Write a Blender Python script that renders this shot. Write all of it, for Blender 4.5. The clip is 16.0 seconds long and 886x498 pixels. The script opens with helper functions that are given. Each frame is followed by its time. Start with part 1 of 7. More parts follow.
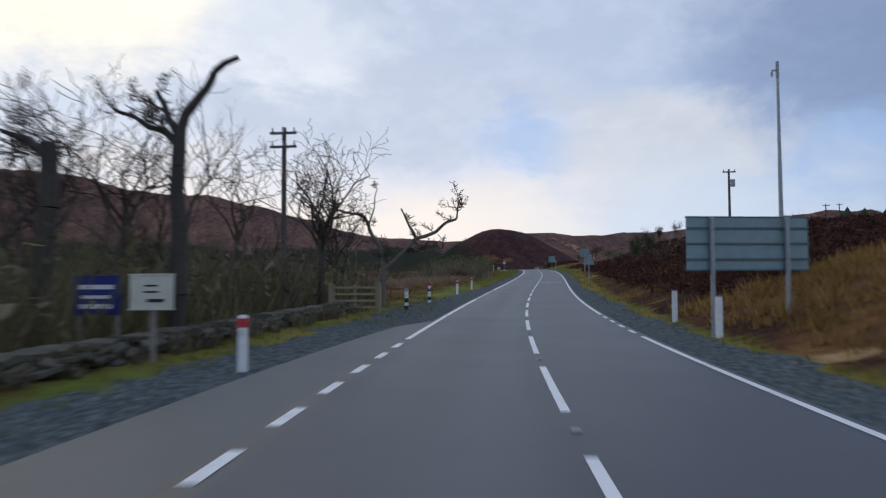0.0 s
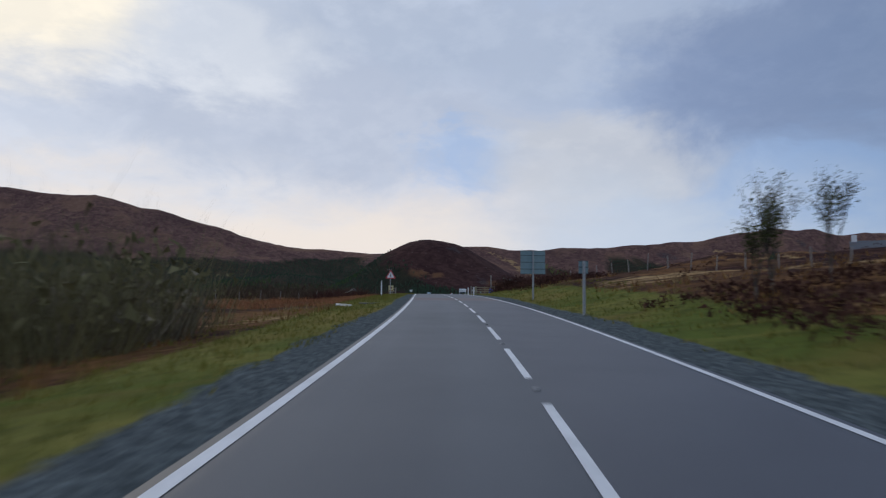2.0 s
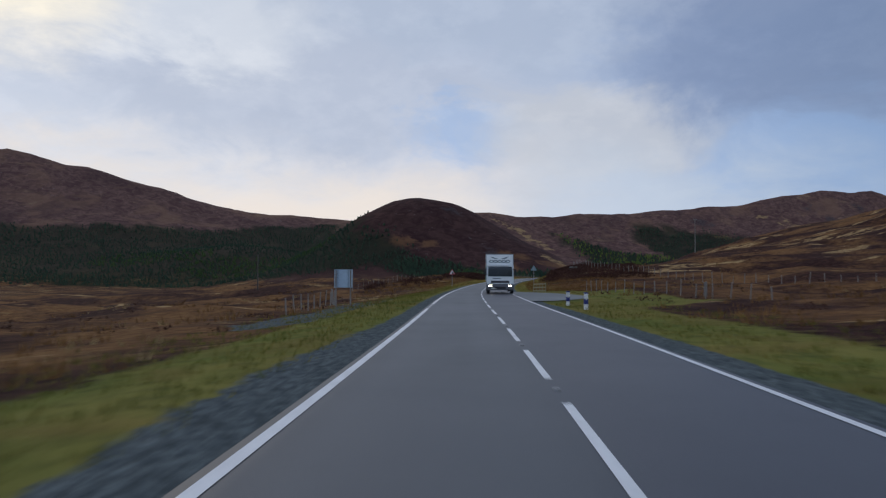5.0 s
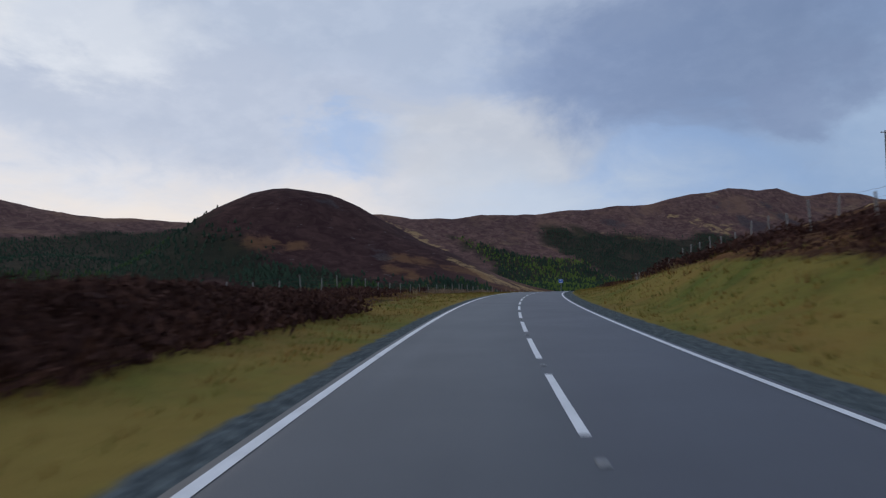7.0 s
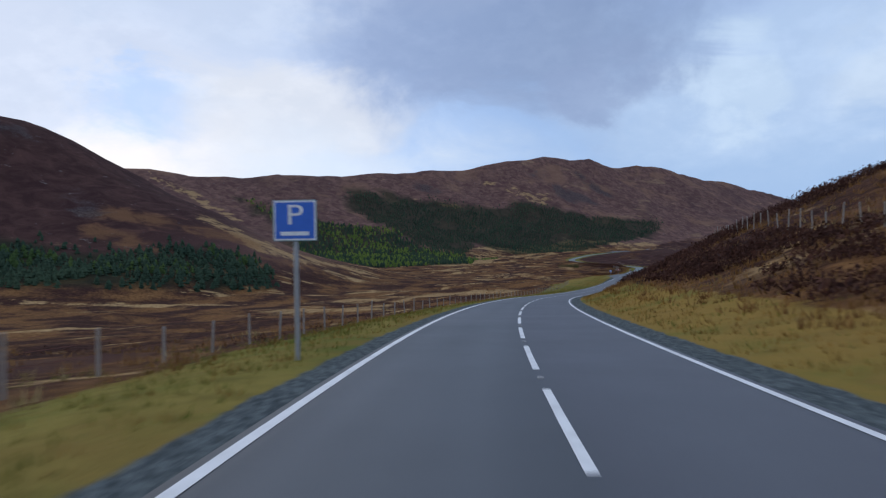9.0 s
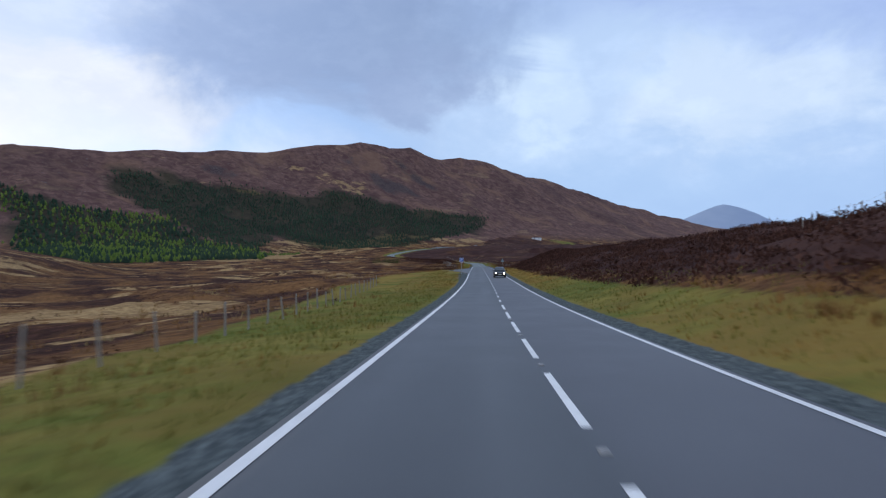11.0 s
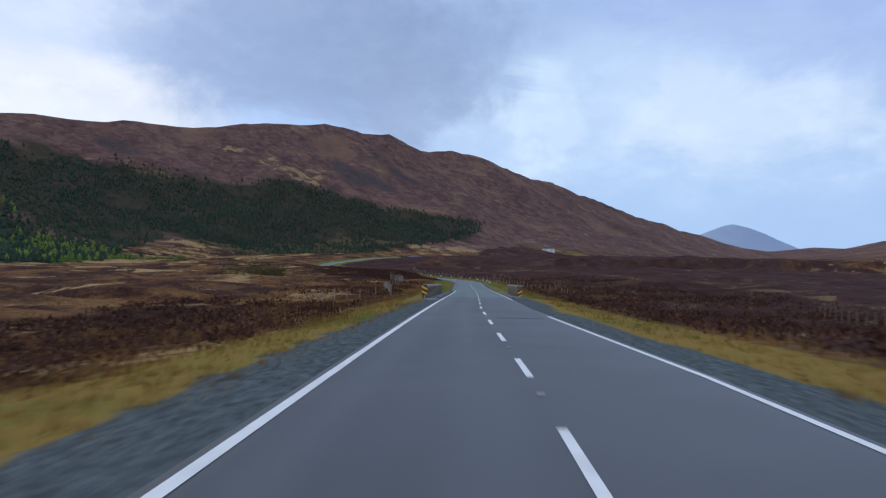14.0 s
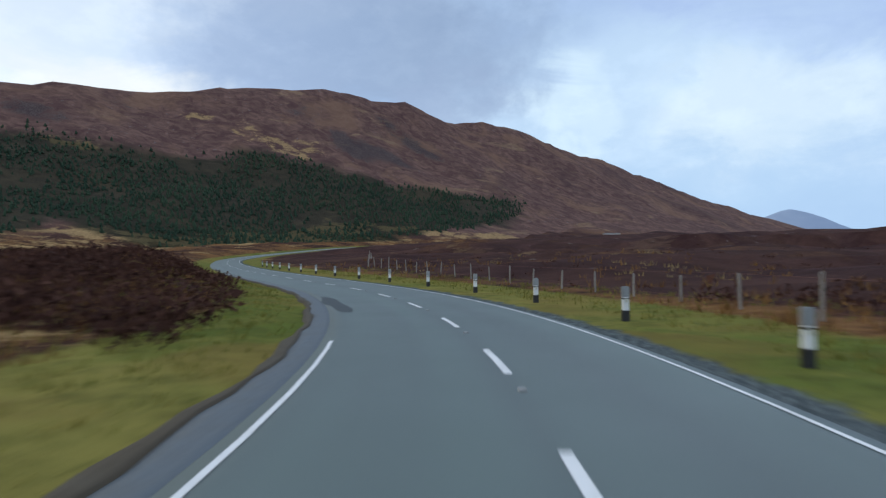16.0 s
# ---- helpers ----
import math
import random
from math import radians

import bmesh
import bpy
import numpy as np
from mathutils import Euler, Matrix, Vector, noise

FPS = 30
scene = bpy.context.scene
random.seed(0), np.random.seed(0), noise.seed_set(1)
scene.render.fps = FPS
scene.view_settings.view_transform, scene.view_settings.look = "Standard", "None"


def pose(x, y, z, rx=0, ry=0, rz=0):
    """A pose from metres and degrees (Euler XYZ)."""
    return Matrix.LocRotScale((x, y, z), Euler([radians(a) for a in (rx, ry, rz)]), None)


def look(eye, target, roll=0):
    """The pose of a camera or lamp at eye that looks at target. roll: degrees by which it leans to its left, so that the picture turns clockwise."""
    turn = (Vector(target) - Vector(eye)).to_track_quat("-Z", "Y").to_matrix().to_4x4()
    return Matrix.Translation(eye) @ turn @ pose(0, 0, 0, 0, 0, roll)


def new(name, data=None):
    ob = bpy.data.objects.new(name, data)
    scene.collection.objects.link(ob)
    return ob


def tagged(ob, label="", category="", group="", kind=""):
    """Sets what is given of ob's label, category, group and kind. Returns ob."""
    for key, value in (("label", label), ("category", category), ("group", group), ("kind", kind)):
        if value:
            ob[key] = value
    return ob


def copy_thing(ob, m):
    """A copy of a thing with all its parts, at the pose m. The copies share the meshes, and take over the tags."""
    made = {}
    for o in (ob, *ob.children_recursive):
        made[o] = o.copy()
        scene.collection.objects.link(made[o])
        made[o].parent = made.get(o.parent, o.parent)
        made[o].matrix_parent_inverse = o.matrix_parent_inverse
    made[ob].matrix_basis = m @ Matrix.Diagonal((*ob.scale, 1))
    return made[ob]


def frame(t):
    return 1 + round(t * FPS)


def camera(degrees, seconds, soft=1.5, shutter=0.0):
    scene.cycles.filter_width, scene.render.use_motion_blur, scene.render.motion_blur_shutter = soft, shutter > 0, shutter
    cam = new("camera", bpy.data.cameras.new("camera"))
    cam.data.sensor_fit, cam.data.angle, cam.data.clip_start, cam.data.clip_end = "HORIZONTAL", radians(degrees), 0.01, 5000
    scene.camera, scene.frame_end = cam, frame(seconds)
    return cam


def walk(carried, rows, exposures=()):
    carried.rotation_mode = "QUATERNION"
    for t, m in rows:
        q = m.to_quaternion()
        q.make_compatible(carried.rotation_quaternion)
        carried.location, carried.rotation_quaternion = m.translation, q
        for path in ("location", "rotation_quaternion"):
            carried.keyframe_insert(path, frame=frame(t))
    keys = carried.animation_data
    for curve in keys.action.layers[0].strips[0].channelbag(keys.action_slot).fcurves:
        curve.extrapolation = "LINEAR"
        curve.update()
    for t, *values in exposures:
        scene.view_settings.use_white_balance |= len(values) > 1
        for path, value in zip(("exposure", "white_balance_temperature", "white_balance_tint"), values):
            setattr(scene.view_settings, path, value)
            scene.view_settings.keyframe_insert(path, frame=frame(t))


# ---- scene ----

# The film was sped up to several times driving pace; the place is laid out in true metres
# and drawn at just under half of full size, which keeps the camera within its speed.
M = 0.485

# ---- camera: seconds, place in true metres, pitch, roll, yaw ----
ROWS = [
    (0.0, 0.24, 0.04, 1.47, 2.45, 0.31, 4.93),
    (0.5, 0.05, 27.92, 1.58, 3.24, -1.58, 0.37),
    (1.0, 1.61, 59.45, 2.20, 3.89, -1.96, -1.46),
    (1.5, 3.69, 87.71, 3.05, 3.64, -1.00, -1.60),
    (2.0, 5.86, 123.70, 3.98, 3.71, -0.45, -0.46),
    (2.5, 6.37, 156.04, 4.83, 3.81, -0.40, 3.43),
    (3.0, 5.38, 190.80, 5.35, 3.05, -1.70, 4.52),
    (3.5, 4.97, 224.80, 5.49, 2.44, -1.51, 2.78),
    (4.0, 5.52, 258.70, 5.43, 1.98, -0.98, 0.32),
    (4.5, 7.28, 292.75, 5.20, 1.70, -0.54, -1.04),
    (5.0, 9.37, 327.35, 4.84, 1.61, -0.18, -0.76),
    (5.5, 10.83, 362.69, 4.40, 1.71, 0.32, 0.94),
    (6.0, 13.19, 399.13, 3.98, 2.08, 1.45, -2.13),
    (6.5, 16.93, 432.96, 3.77, 2.06, 1.00, -5.22),
    (7.0, 23.31, 468.15, 3.76, 2.40, 1.25, -9.40),
    (7.5, 31.01, 500.06, 3.79, 2.52, 1.12, -12.85),
    (8.0, 40.15, 528.84, 3.64, 2.04, 0.92, -17.34),
    (8.5, 52.84, 560.11, 3.13, 0.99, 0.99, -21.42),
    (9.0, 65.82, 587.62, 2.16, -0.19, 0.87, -24.92),
    (9.5, 79.47, 611.89, 0.78, -1.28, 0.80, -29.32),
    (10.0, 96.74, 637.63, -0.94, -1.46, 1.17, -33.30),
    (10.5, 116.09, 663.17, -2.87, -1.03, 0.84, -37.28),
    (11.0, 137.96, 688.27, -4.71, -0.25, 0.38, -39.57),
    (11.5, 160.94, 713.28, -6.16, 0.62, -0.06, -40.41),
    (12.0, 184.15, 738.29, -7.17, 1.35, -0.46, -40.25),
    (12.5, 207.75, 764.55, -7.84, 1.68, -0.81, -39.65),
    (13.0, 229.47, 788.13, -8.40, 1.36, -0.89, -39.77),
    (13.5, 253.01, 813.87, -9.10, 0.92, -0.99, -40.06),
    (14.0, 278.50, 841.69, -9.91, 1.11, -1.00, -40.15),
    (14.5, 302.65, 868.55, -10.72, 0.29, -0.68, -40.23),
    (15.0, 329.38, 897.21, -11.71, 1.16, 0.42, -40.14),
    (15.5, 354.75, 925.83, -12.48, 1.02, -0.66, -39.18),
    (16.0, 379.67, 953.97, -12.76, 0.87, 0.52, -37.11),
]

cam = camera(64.7, 16.0, soft=1.25, shutter=0.12)
walk(cam, [(t, pose(x * M, y * M, z * M, 90 + p, r, w)) for t, x, y, z, p, r, w in ROWS],
     [(0, 0.18, 6500, 10), (1.2, 0.02, 6500, 10), (2.5, -0.05, 6500, 10), (5.5, -0.06, 6500, 10), (7.0, -0.03, 6500, 10), (8.0, 0.13, 6500, 10), (8.5, 0.39, 6500, 10),
      (9.0, 0.42, 6500, 10), (9.5, 0.62, 6500, 10), (10.0, 0.57, 6500, 10), (12.5, 0.61, 6500, 10), (14.5, 0.58, 6550, 9), (15.1, 0.68, 6900, 4), (16, 0.70, 6900, 4)])

# ---- world and light ----
SUN_AZ, SUN_EL = 48, 16       # degrees left of ahead, degrees up


def nd(nt, kind, **kw):
    n = nt.nodes.new(kind)
    for k, v in kw.items():
        if k == "ins":
            for i, val in v.items():
                if isinstance(val, bpy.types.NodeSocket):
                    nt.links.new(val, n.inputs[i])
                else:
                    n.inputs[i].default_value = val
        elif k == "op":
            n.operation = v
        elif k == "blend":
            n.blend_type = v
    return n


def mth(nt, op, a, b=0.0, c=0.0, clamp=False):
    n = nd(nt, "ShaderNodeMath", op=op, ins={0: a, 1: b, 2: c})
    n.use_clamp = clamp
    return n.outputs[0]


def ramp(nt, fac, lo, hi):
    n = nd(nt, "ShaderNodeMapRange", ins={0: fac, 1: lo, 2: hi, 3: 0.0, 4: 1.0})
    n.interpolation_type = "SMOOTHSTEP"
    return n.outputs[0]


def mix(nt, fac, a, b, blend="MIX"):
    n = nt.nodes.new("ShaderNodeMix")
    n.data_type, n.blend_type = "RGBA", blend
    for i, v in ((0, fac), (6, a), (7, b)):
        if isinstance(v, bpy.types.NodeSocket):
            nt.links.new(v, n.inputs[i])
        else:
            n.inputs[i].default_value = (*v, 1) if isinstance(v, tuple) and len(v) == 3 else v
    return n.outputs[2]


def noise_tex(nt, vec, scale, detail=4.0, rough=0.55, distort=0.0):
    n = nd(nt, "ShaderNodeTexNoise", ins={0: vec, "Scale": scale, "Detail": detail, "Roughness": rough, "Distortion": distort})
    return n.outputs[0]


def stretched(nt, vec, sx, sy, sz):
    return nd(nt, "ShaderNodeVectorMath", op="MULTIPLY", ins={0: vec, 1: (sx, sy, sz)}).outputs[0]


def make_world():
    world = bpy.data.worlds.new("sky")
    scene.world = world
    world.use_nodes = True
    nt = world.node_tree
    nt.nodes.clear()
    out = nt.nodes.new("ShaderNodeOutputWorld")
    bg = nt.nodes.new("ShaderNodeBackground")
    nt.links.new(bg.outputs[0], out.inputs[0])
    sky = nt.nodes.new("ShaderNodeTexSky")
    sky.sky_type = "NISHITA"
    sky.sun_disc = False
    sky.sun_elevation = radians(SUN_EL)
    sky.sun_rotation = radians(-SUN_AZ)
    co = nt.nodes.new("ShaderNodeTexCoord").outputs["Generated"]
    sep = nd(nt, "ShaderNodeSeparateXYZ", ins={0: co})
    x, y, z = sep.outputs
    zc = mth(nt, "ADD", mth(nt, "MAXIMUM", z, 0.0), 0.30)
    flat = nd(nt, "ShaderNodeCombineXYZ", ins={0: mth(nt, "DIVIDE", x, zc), 1: mth(nt, "DIVIDE", y, zc), 2: 0.0}).outputs[0]
    big = noise_tex(nt, flat, 0.70, 2, 0.45)
    fine = noise_tex(nt, flat, 2.4, 6, 0.50)
    cover = mth(nt, "ADD", mth(nt, "MULTIPLY", big, 0.60), mth(nt, "MULTIPLY", fine, 0.40))
    # the sheet thickens overhead
    cover = mth(nt, "ADD", cover, mth(nt, "SUBTRACT", mth(nt, "MULTIPLY", ramp(nt, z, 0.06, 0.34), 0.13), 0.05))
    a = radians(SUN_AZ)
    toward = mth(nt, "ADD", mth(nt, "MULTIPLY", x, -math.sin(a)), mth(nt, "MULTIPLY", y, math.cos(a)))
    low = ramp(nt, z, 0.34, 0.03)
    # layered cloud, brighter towards the low sun, with blue showing where it thins
    clear = mix(nt, 1.0, sky.outputs[0], (0.09, 0.09, 0.09), "MULTIPLY")
    clear = mix(nt, 0.65, clear, (0.36, 0.50, 0.85))
    lit = ramp(nt, toward, 0.15, 1.01)
    top = mix(nt, lit, (0.51, 0.64, 0.865), (0.76, 0.785, 0.84))
    veil = mix(nt, lit, (0.30, 0.39, 0.60), (0.62, 0.66, 0.74))
    belly = mix(nt, lit, (0.18, 0.24, 0.40), (0.40, 0.45, 0.54))
    col = mix(nt, ramp(nt, cover, 0.34, 0.46), clear, top)
    col = mix(nt, ramp(nt, cover, 0.45, 0.58), col, veil)
    col = mix(nt, ramp(nt, cover, 0.54, 0.72), col, belly)
    behind = ramp(nt, toward, -0.5, -0.95)
    col = mix(nt, mth(nt, "MULTIPLY", behind, 0.8), col, (0.80, 0.86, 0.98))
    # the horizon is paler, and warm below the sun
    col = mix(nt, mth(nt, "MULTIPLY", low, mth(nt, "SUBTRACT", 0.68, mth(nt, "MULTIPLY", lit, 0.18))), col, mix(nt, ramp(nt, toward, 0.1, 0.9), (0.345, 0.485, 0.79), (0.60, 0.66, 0.78)))
    col = mix(nt, mth(nt, "MULTIPLY", mth(nt, "MULTIPLY", ramp(nt, toward, 0.55, 0.95), low), 0.85), col, (0.98, 0.84, 0.68))
    # the cloud masses ahead, by bearing and height over the horizon in degrees
    az = mth(nt, "MULTIPLY", mth(nt, "ARCTAN2", x, y), 57.2958)
    el = mth(nt, "MULTIPLY", mth(nt, "ARCSINE", z), 57.2958)
    w1, w2 = noise_tex(nt, co, 4.2, 6, 0.58), noise_tex(nt, stretched(nt, co, 1.0, 1.0, 2.2), 5.5, 6, 0.60, 0.4)
    w3 = noise_tex(nt, stretched(nt, co, 1.0, 1.0, 1.8), 13.0, 6, 0.62)
    azw = mth(nt, "ADD", az, mth(nt, "MULTIPLY", mth(nt, "SUBTRACT", w1, 0.5), 22.0))
    elw = mth(nt, "ADD", el, mth(nt, "ADD", mth(nt, "MULTIPLY", mth(nt, "SUBTRACT", w2, 0.5), 12.0), mth(nt, "MULTIPLY", mth(nt, "SUBTRACT", w3, 0.5), 3.0)))

    def puff(under, colour, a0, e0, ra, re, most, edge=0.55):
        u = mth(nt, "DIVIDE", mth(nt, "SUBTRACT", azw, a0), ra)
        v = mth(nt, "DIVIDE", mth(nt, "SUBTRACT", elw, e0), re)
        r = mth(nt, "SQRT", mth(nt, "ADD", mth(nt, "MULTIPLY", u, u), mth(nt, "MULTIPLY", v, v)))
        return mix(nt, mth(nt, "MULTIPLY", ramp(nt, r, 1.3, edge), most), under, colour)

    ahead = mix(nt, ramp(nt, azw, -24.0, 34.0), (0.60, 0.62, 0.71), (0.28, 0.365, 0.555))
    ahead = mix(nt, ramp(nt, azw, 34.0, 60.0), ahead, (0.30, 0.375, 0.60))
    ahead = puff(ahead, (0.45, 0.48, 0.585), -8, 13.5, 24, 4.5, 0.75)
    ahead = puff(ahead, (0.40, 0.445, 0.56), 4, 20.5, 26, 4.0, 0.75)
    ahead = puff(ahead, (0.66, 0.665, 0.72), -20, 19, 12, 4, 0.7)
    ahead = puff(ahead, (0.95, 0.83, 0.68), -38, 22, 15, 8, 0.85)
    ahead = puff(ahead, (0.34, 0.46, 0.70), 2, 10.5, 5, 2.6, 0.7)
    ahead = puff(ahead, (0.52, 0.525, 0.58), 12, 10.5, 11, 5.0, 0.85, 0.6)
    ahead = puff(ahead, (0.27, 0.40, 0.66), 30, 7.5, 9, 2.6, 0.55)
    ahead = puff(ahead, (0.43, 0.52, 0.69), 55, 9.5, 18, 8.5, 0.85)
    ahead = puff(ahead, (0.52, 0.58, 0.70), 63, 11.0, 8, 4.0, 0.7)
    ahead = puff(ahead, (0.50, 0.58, 0.71), 47, 12.0, 4, 3.0, 0.6)
    ahead = puff(ahead, (0.215, 0.27, 0.42), 30, 17.0, 14, 6.0, 0.85, 0.60)
    ahead = puff(ahead, (0.24, 0.295, 0.455), 39, 12.6, 4.5, 3.2, 0.75)
    # broken tone inside the masses
    ahead = mix(nt, mth(nt, "MULTIPLY", ramp(nt, w3, 0.42, 0.66), 0.28), ahead, mix(nt, 1.0, ahead, (1.30, 1.25, 1.18), "MULTIPLY"))
    ahead = mix(nt, mth(nt, "MULTIPLY", ramp(nt, w2, 0.52, 0.36), 0.24), ahead, mix(nt, 1.0, ahead, (0.80, 0.84, 0.90), "MULTIPLY"))
    # paler along the horizon, cream towards the sun
    glow = mix(nt, ramp(nt, azw, -6.0, 16.0), (0.88, 0.745, 0.65), (0.56, 0.60, 0.69))
    glow = mix(nt, ramp(nt, azw, 22.0, 40.0), glow, (0.33, 0.44, 0.645))
    ahead = mix(nt, mth(nt, "MULTIPLY", ramp(nt, elw, 11.5, 3.5), 0.82), ahead, glow)
    ahead = mix(nt, 1.0, ahead, mix(nt, ramp(nt, az, 12.0, 42.0), (1.08, 1.14, 1.16), (0.86, 0.935, 0.965)), "MULTIPLY")
    inview = mth(nt, "MULTIPLY", ramp(nt, el, 36.0, 24.0), ramp(nt, mth(nt, "ABSOLUTE", mth(nt, "SUBTRACT", az, 16.0)), 88.0, 66.0))
    col = mix(nt, inview, col, ahead)
    nt.links.new(col, bg.inputs[0])
    bg.inputs[1].default_value = 1.0


make_world()
sun = new("sun", bpy.data.lights.new("sun", "SUN"))
sun.data.energy, sun.data.angle, sun.data.color = 0.5, radians(40), (1.0, 0.90, 0.78)
sun.matrix_world = look((0, 0, 0), (math.sin(radians(SUN_AZ)), -math.cos(radians(SUN_AZ)), -math.tan(radians(SUN_EL))))


# ---- materials ----
def material(name, rough=0.8, metal=0.0):
    m = bpy.data.materials.new(name)
    m.use_nodes = True
    nt = m.node_tree
    b = nt.nodes["Principled BSDF"]
    b.inputs["Roughness"].default_value, b.inputs["Metallic"].default_value = rough, metal
    return m, nt, b


def metres(nt):
    """Object space in true metres."""
    co = nt.nodes.new("ShaderNodeTexCoord").outputs["Object"]
    return nd(nt, "ShaderNodeVectorMath", op="SCALE", ins={0: co, "Scale": 1 / M}).outputs[0]


def bump(nt, b, height, strength=0.4, dist=0.05):
    n = nd(nt, "ShaderNodeBump", ins={"Strength": strength, "Distance": dist * M, "Height": height})
    nt.links.new(n.outputs[0], b.inputs["Normal"])


def plain(name, colour, rough=0.6, metal=0.0, grain=6.0, dirt=0.35):
    """Painted or bare stuff with two scales of wear."""
    m, nt, b = material(name, rough, metal)
    v = metres(nt)
    n1, n2 = noise_tex(nt, v, grain, 5, 0.6), noise_tex(nt, v, grain * 0.17, 4, 0.6)
    dark = tuple(c * 0.55 for c in colour)
    c = mix(nt, mth(nt, "MULTIPLY", ramp(nt, n1, 0.4, 0.75), dirt), colour, dark)
    c = mix(nt, mth(nt, "MULTIPLY", ramp(nt, n2, 0.45, 0.75), dirt), c, tuple(0.5 * q + 0.5 * e for q, e in zip(dark, (0.12, 0.11, 0.08))))
    nt.links.new(c, b.inputs["Base Color"])
    nt.links.new(mth(nt, "ADD", rough - 0.1, mth(nt, "MULTIPLY", n1, 0.2)), b.inputs["Roughness"])
    bump(nt, b, n1, 0.15, 0.01)
    return m


def ground_material():
    m, nt, b = material("moorland", 0.95)
    v = metres(nt)
    att = nd(nt, "ShaderNodeAttribute")
    att.attribute_name = "cover"
    sep = nd(nt, "ShaderNodeSeparateColor", ins={0: att.outputs[0]})
    gravel, grass, hill = sep.outputs
    wood = att.outputs["Alpha"]
    n_big = noise_tex(nt, v, 0.018, 5, 0.6, 0.6)
    n_mid = noise_tex(nt, v, 0.11, 6, 0.65, 0.8)
    n_fine = noise_tex(nt, v, 1.3, 6, 0.7)
    n_tiny = noise_tex(nt, v, 7.0, 4, 0.7)
    band = noise_tex(nt, stretched(nt, v, 0.030, 0.10, 0.10), 1.0, 6, 0.64, 0.3)
    heather = mix(nt, ramp(nt, n_fine, 0.35, 0.7), (0.026, 0.012, 0.010), (0.075, 0.034, 0.025))
    russet = mix(nt, ramp(nt, n_fine, 0.3, 0.7), (0.115, 0.052, 0.021), (0.245, 0.128, 0.050))
    straw = mix(nt, ramp(nt, n_fine, 0.3, 0.7), (0.25, 0.155, 0.066), (0.47, 0.315, 0.15))
    n_patch = noise_tex(nt, v, 0.075, 7, 0.66, 0.2)
    moor = mix(nt, ramp(nt, n_patch, 0.42, 0.62), heather, russet)
    moor = mix(nt, mth(nt, "MULTIPLY", ramp(nt, band, 0.57, 0.60), ramp(nt, n_mid, 0.44, 0.52)), moor, straw)
    # hillsides: purple-brown heather with russet grass and pale screes
    slope = mix(nt, ramp(nt, n_mid, 0.35, 0.7), (0.094, 0.051, 0.046), (0.190, 0.110, 0.086))
    specks = noise_tex(nt, v, 0.22, 3, 0.75)
    slope = mix(nt, mth(nt, "MULTIPLY", ramp(nt, specks, 0.64, 0.70), 0.55), slope, (0.19, 0.17, 0.16))
    slope = mix(nt, mth(nt, "MULTIPLY", ramp(nt, specks, 0.40, 0.30), 0.5), slope, (0.050, 0.026, 0.024))
    slope = mix(nt, mth(nt, "MULTIPLY", ramp(nt, n_big, 0.5, 0.65), 0.6), slope, (0.225, 0.130, 0.083))
    slope = mix(nt, mth(nt, "MULTIPLY", ramp(nt, noise_tex(nt, v, 0.0085, 5, 0.6, 0.5), 0.52, 0.66), 0.5), slope, (0.064, 0.038, 0.037))
    streak = noise_tex(nt, stretched(nt, v, 0.02, 0.02, 0.09), 1.0, 6, 0.65, 1.0)
    slope = mix(nt, mth(nt, "MULTIPLY", ramp(nt, streak, 0.59, 0.70), 0.45), slope, (0.30, 0.20, 0.115))
    pat = nd(nt, "ShaderNodeAttribute")
    pat.attribute_name = "patch"
    psep = nd(nt, "ShaderNodeSeparateColor", ins={0: pat.outputs[0]})
    ragged = mth(nt, "MULTIPLY", mth(nt, "SUBTRACT", n_mid, 0.5), 1.6)
    dense = mix(nt, ramp(nt, n_mid, 0.35, 0.7), (0.034, 0.016, 0.016), (0.074, 0.037, 0.032))
    dense = mix(nt, mth(nt, "MULTIPLY", ramp(nt, specks, 0.66, 0.71), 0.55), dense, (0.20, 0.18, 0.17))
    col = mix(nt, hill, moor, slope)
    heath = mth(nt, "ADD", pat.outputs["Alpha"], mth(nt, "MULTIPLY", mth(nt, "SUBTRACT", n_mid, 0.5), 0.9))
    col = mix(nt, mth(nt, "MULTIPLY", ramp(nt, heath, 0.3, 0.7), 0.92), col, dense)
    torn = mth(nt, "ADD", psep.outputs[0], mth(nt, "ADD", mth(nt, "MULTIPLY", mth(nt, "SUBTRACT", n_mid, 0.5), 2.6), mth(nt, "MULTIPLY", mth(nt, "SUBTRACT", streak, 0.5), 2.2)))
    col = mix(nt, mth(nt, "MULTIPLY", ramp(nt, torn, 0.55, 0.95), 0.8), col, straw)
    col = mix(nt, mth(nt, "MULTIPLY", ramp(nt, mth(nt, "ADD", psep.outputs[1], ragged), 0.35, 0.95), 0.62), col, mix(nt, n_fine, (0.125, 0.058, 0.026), (0.270, 0.142, 0.064)))
    col = mix(nt, mth(nt, "MULTIPLY", ramp(nt, mth(nt, "ADD", psep.outputs[2], ragged), 0.4, 0.8), 0.7), col, mix(nt, ramp(nt, n_fine, 0.4, 0.6), (0.026, 0.021, 0.024), (0.092, 0.083, 0.083)))
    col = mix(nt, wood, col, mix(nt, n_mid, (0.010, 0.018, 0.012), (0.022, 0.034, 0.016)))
    green = mix(nt, ramp(nt, n_mid, 0.35, 0.65), (0.110, 0.138, 0.027), (0.230, 0.200, 0.052))
    green = mix(nt, mth(nt, "MULTIPLY", ramp(nt, n_fine, 0.42, 0.68), 0.7), green, (0.066, 0.074, 0.017))
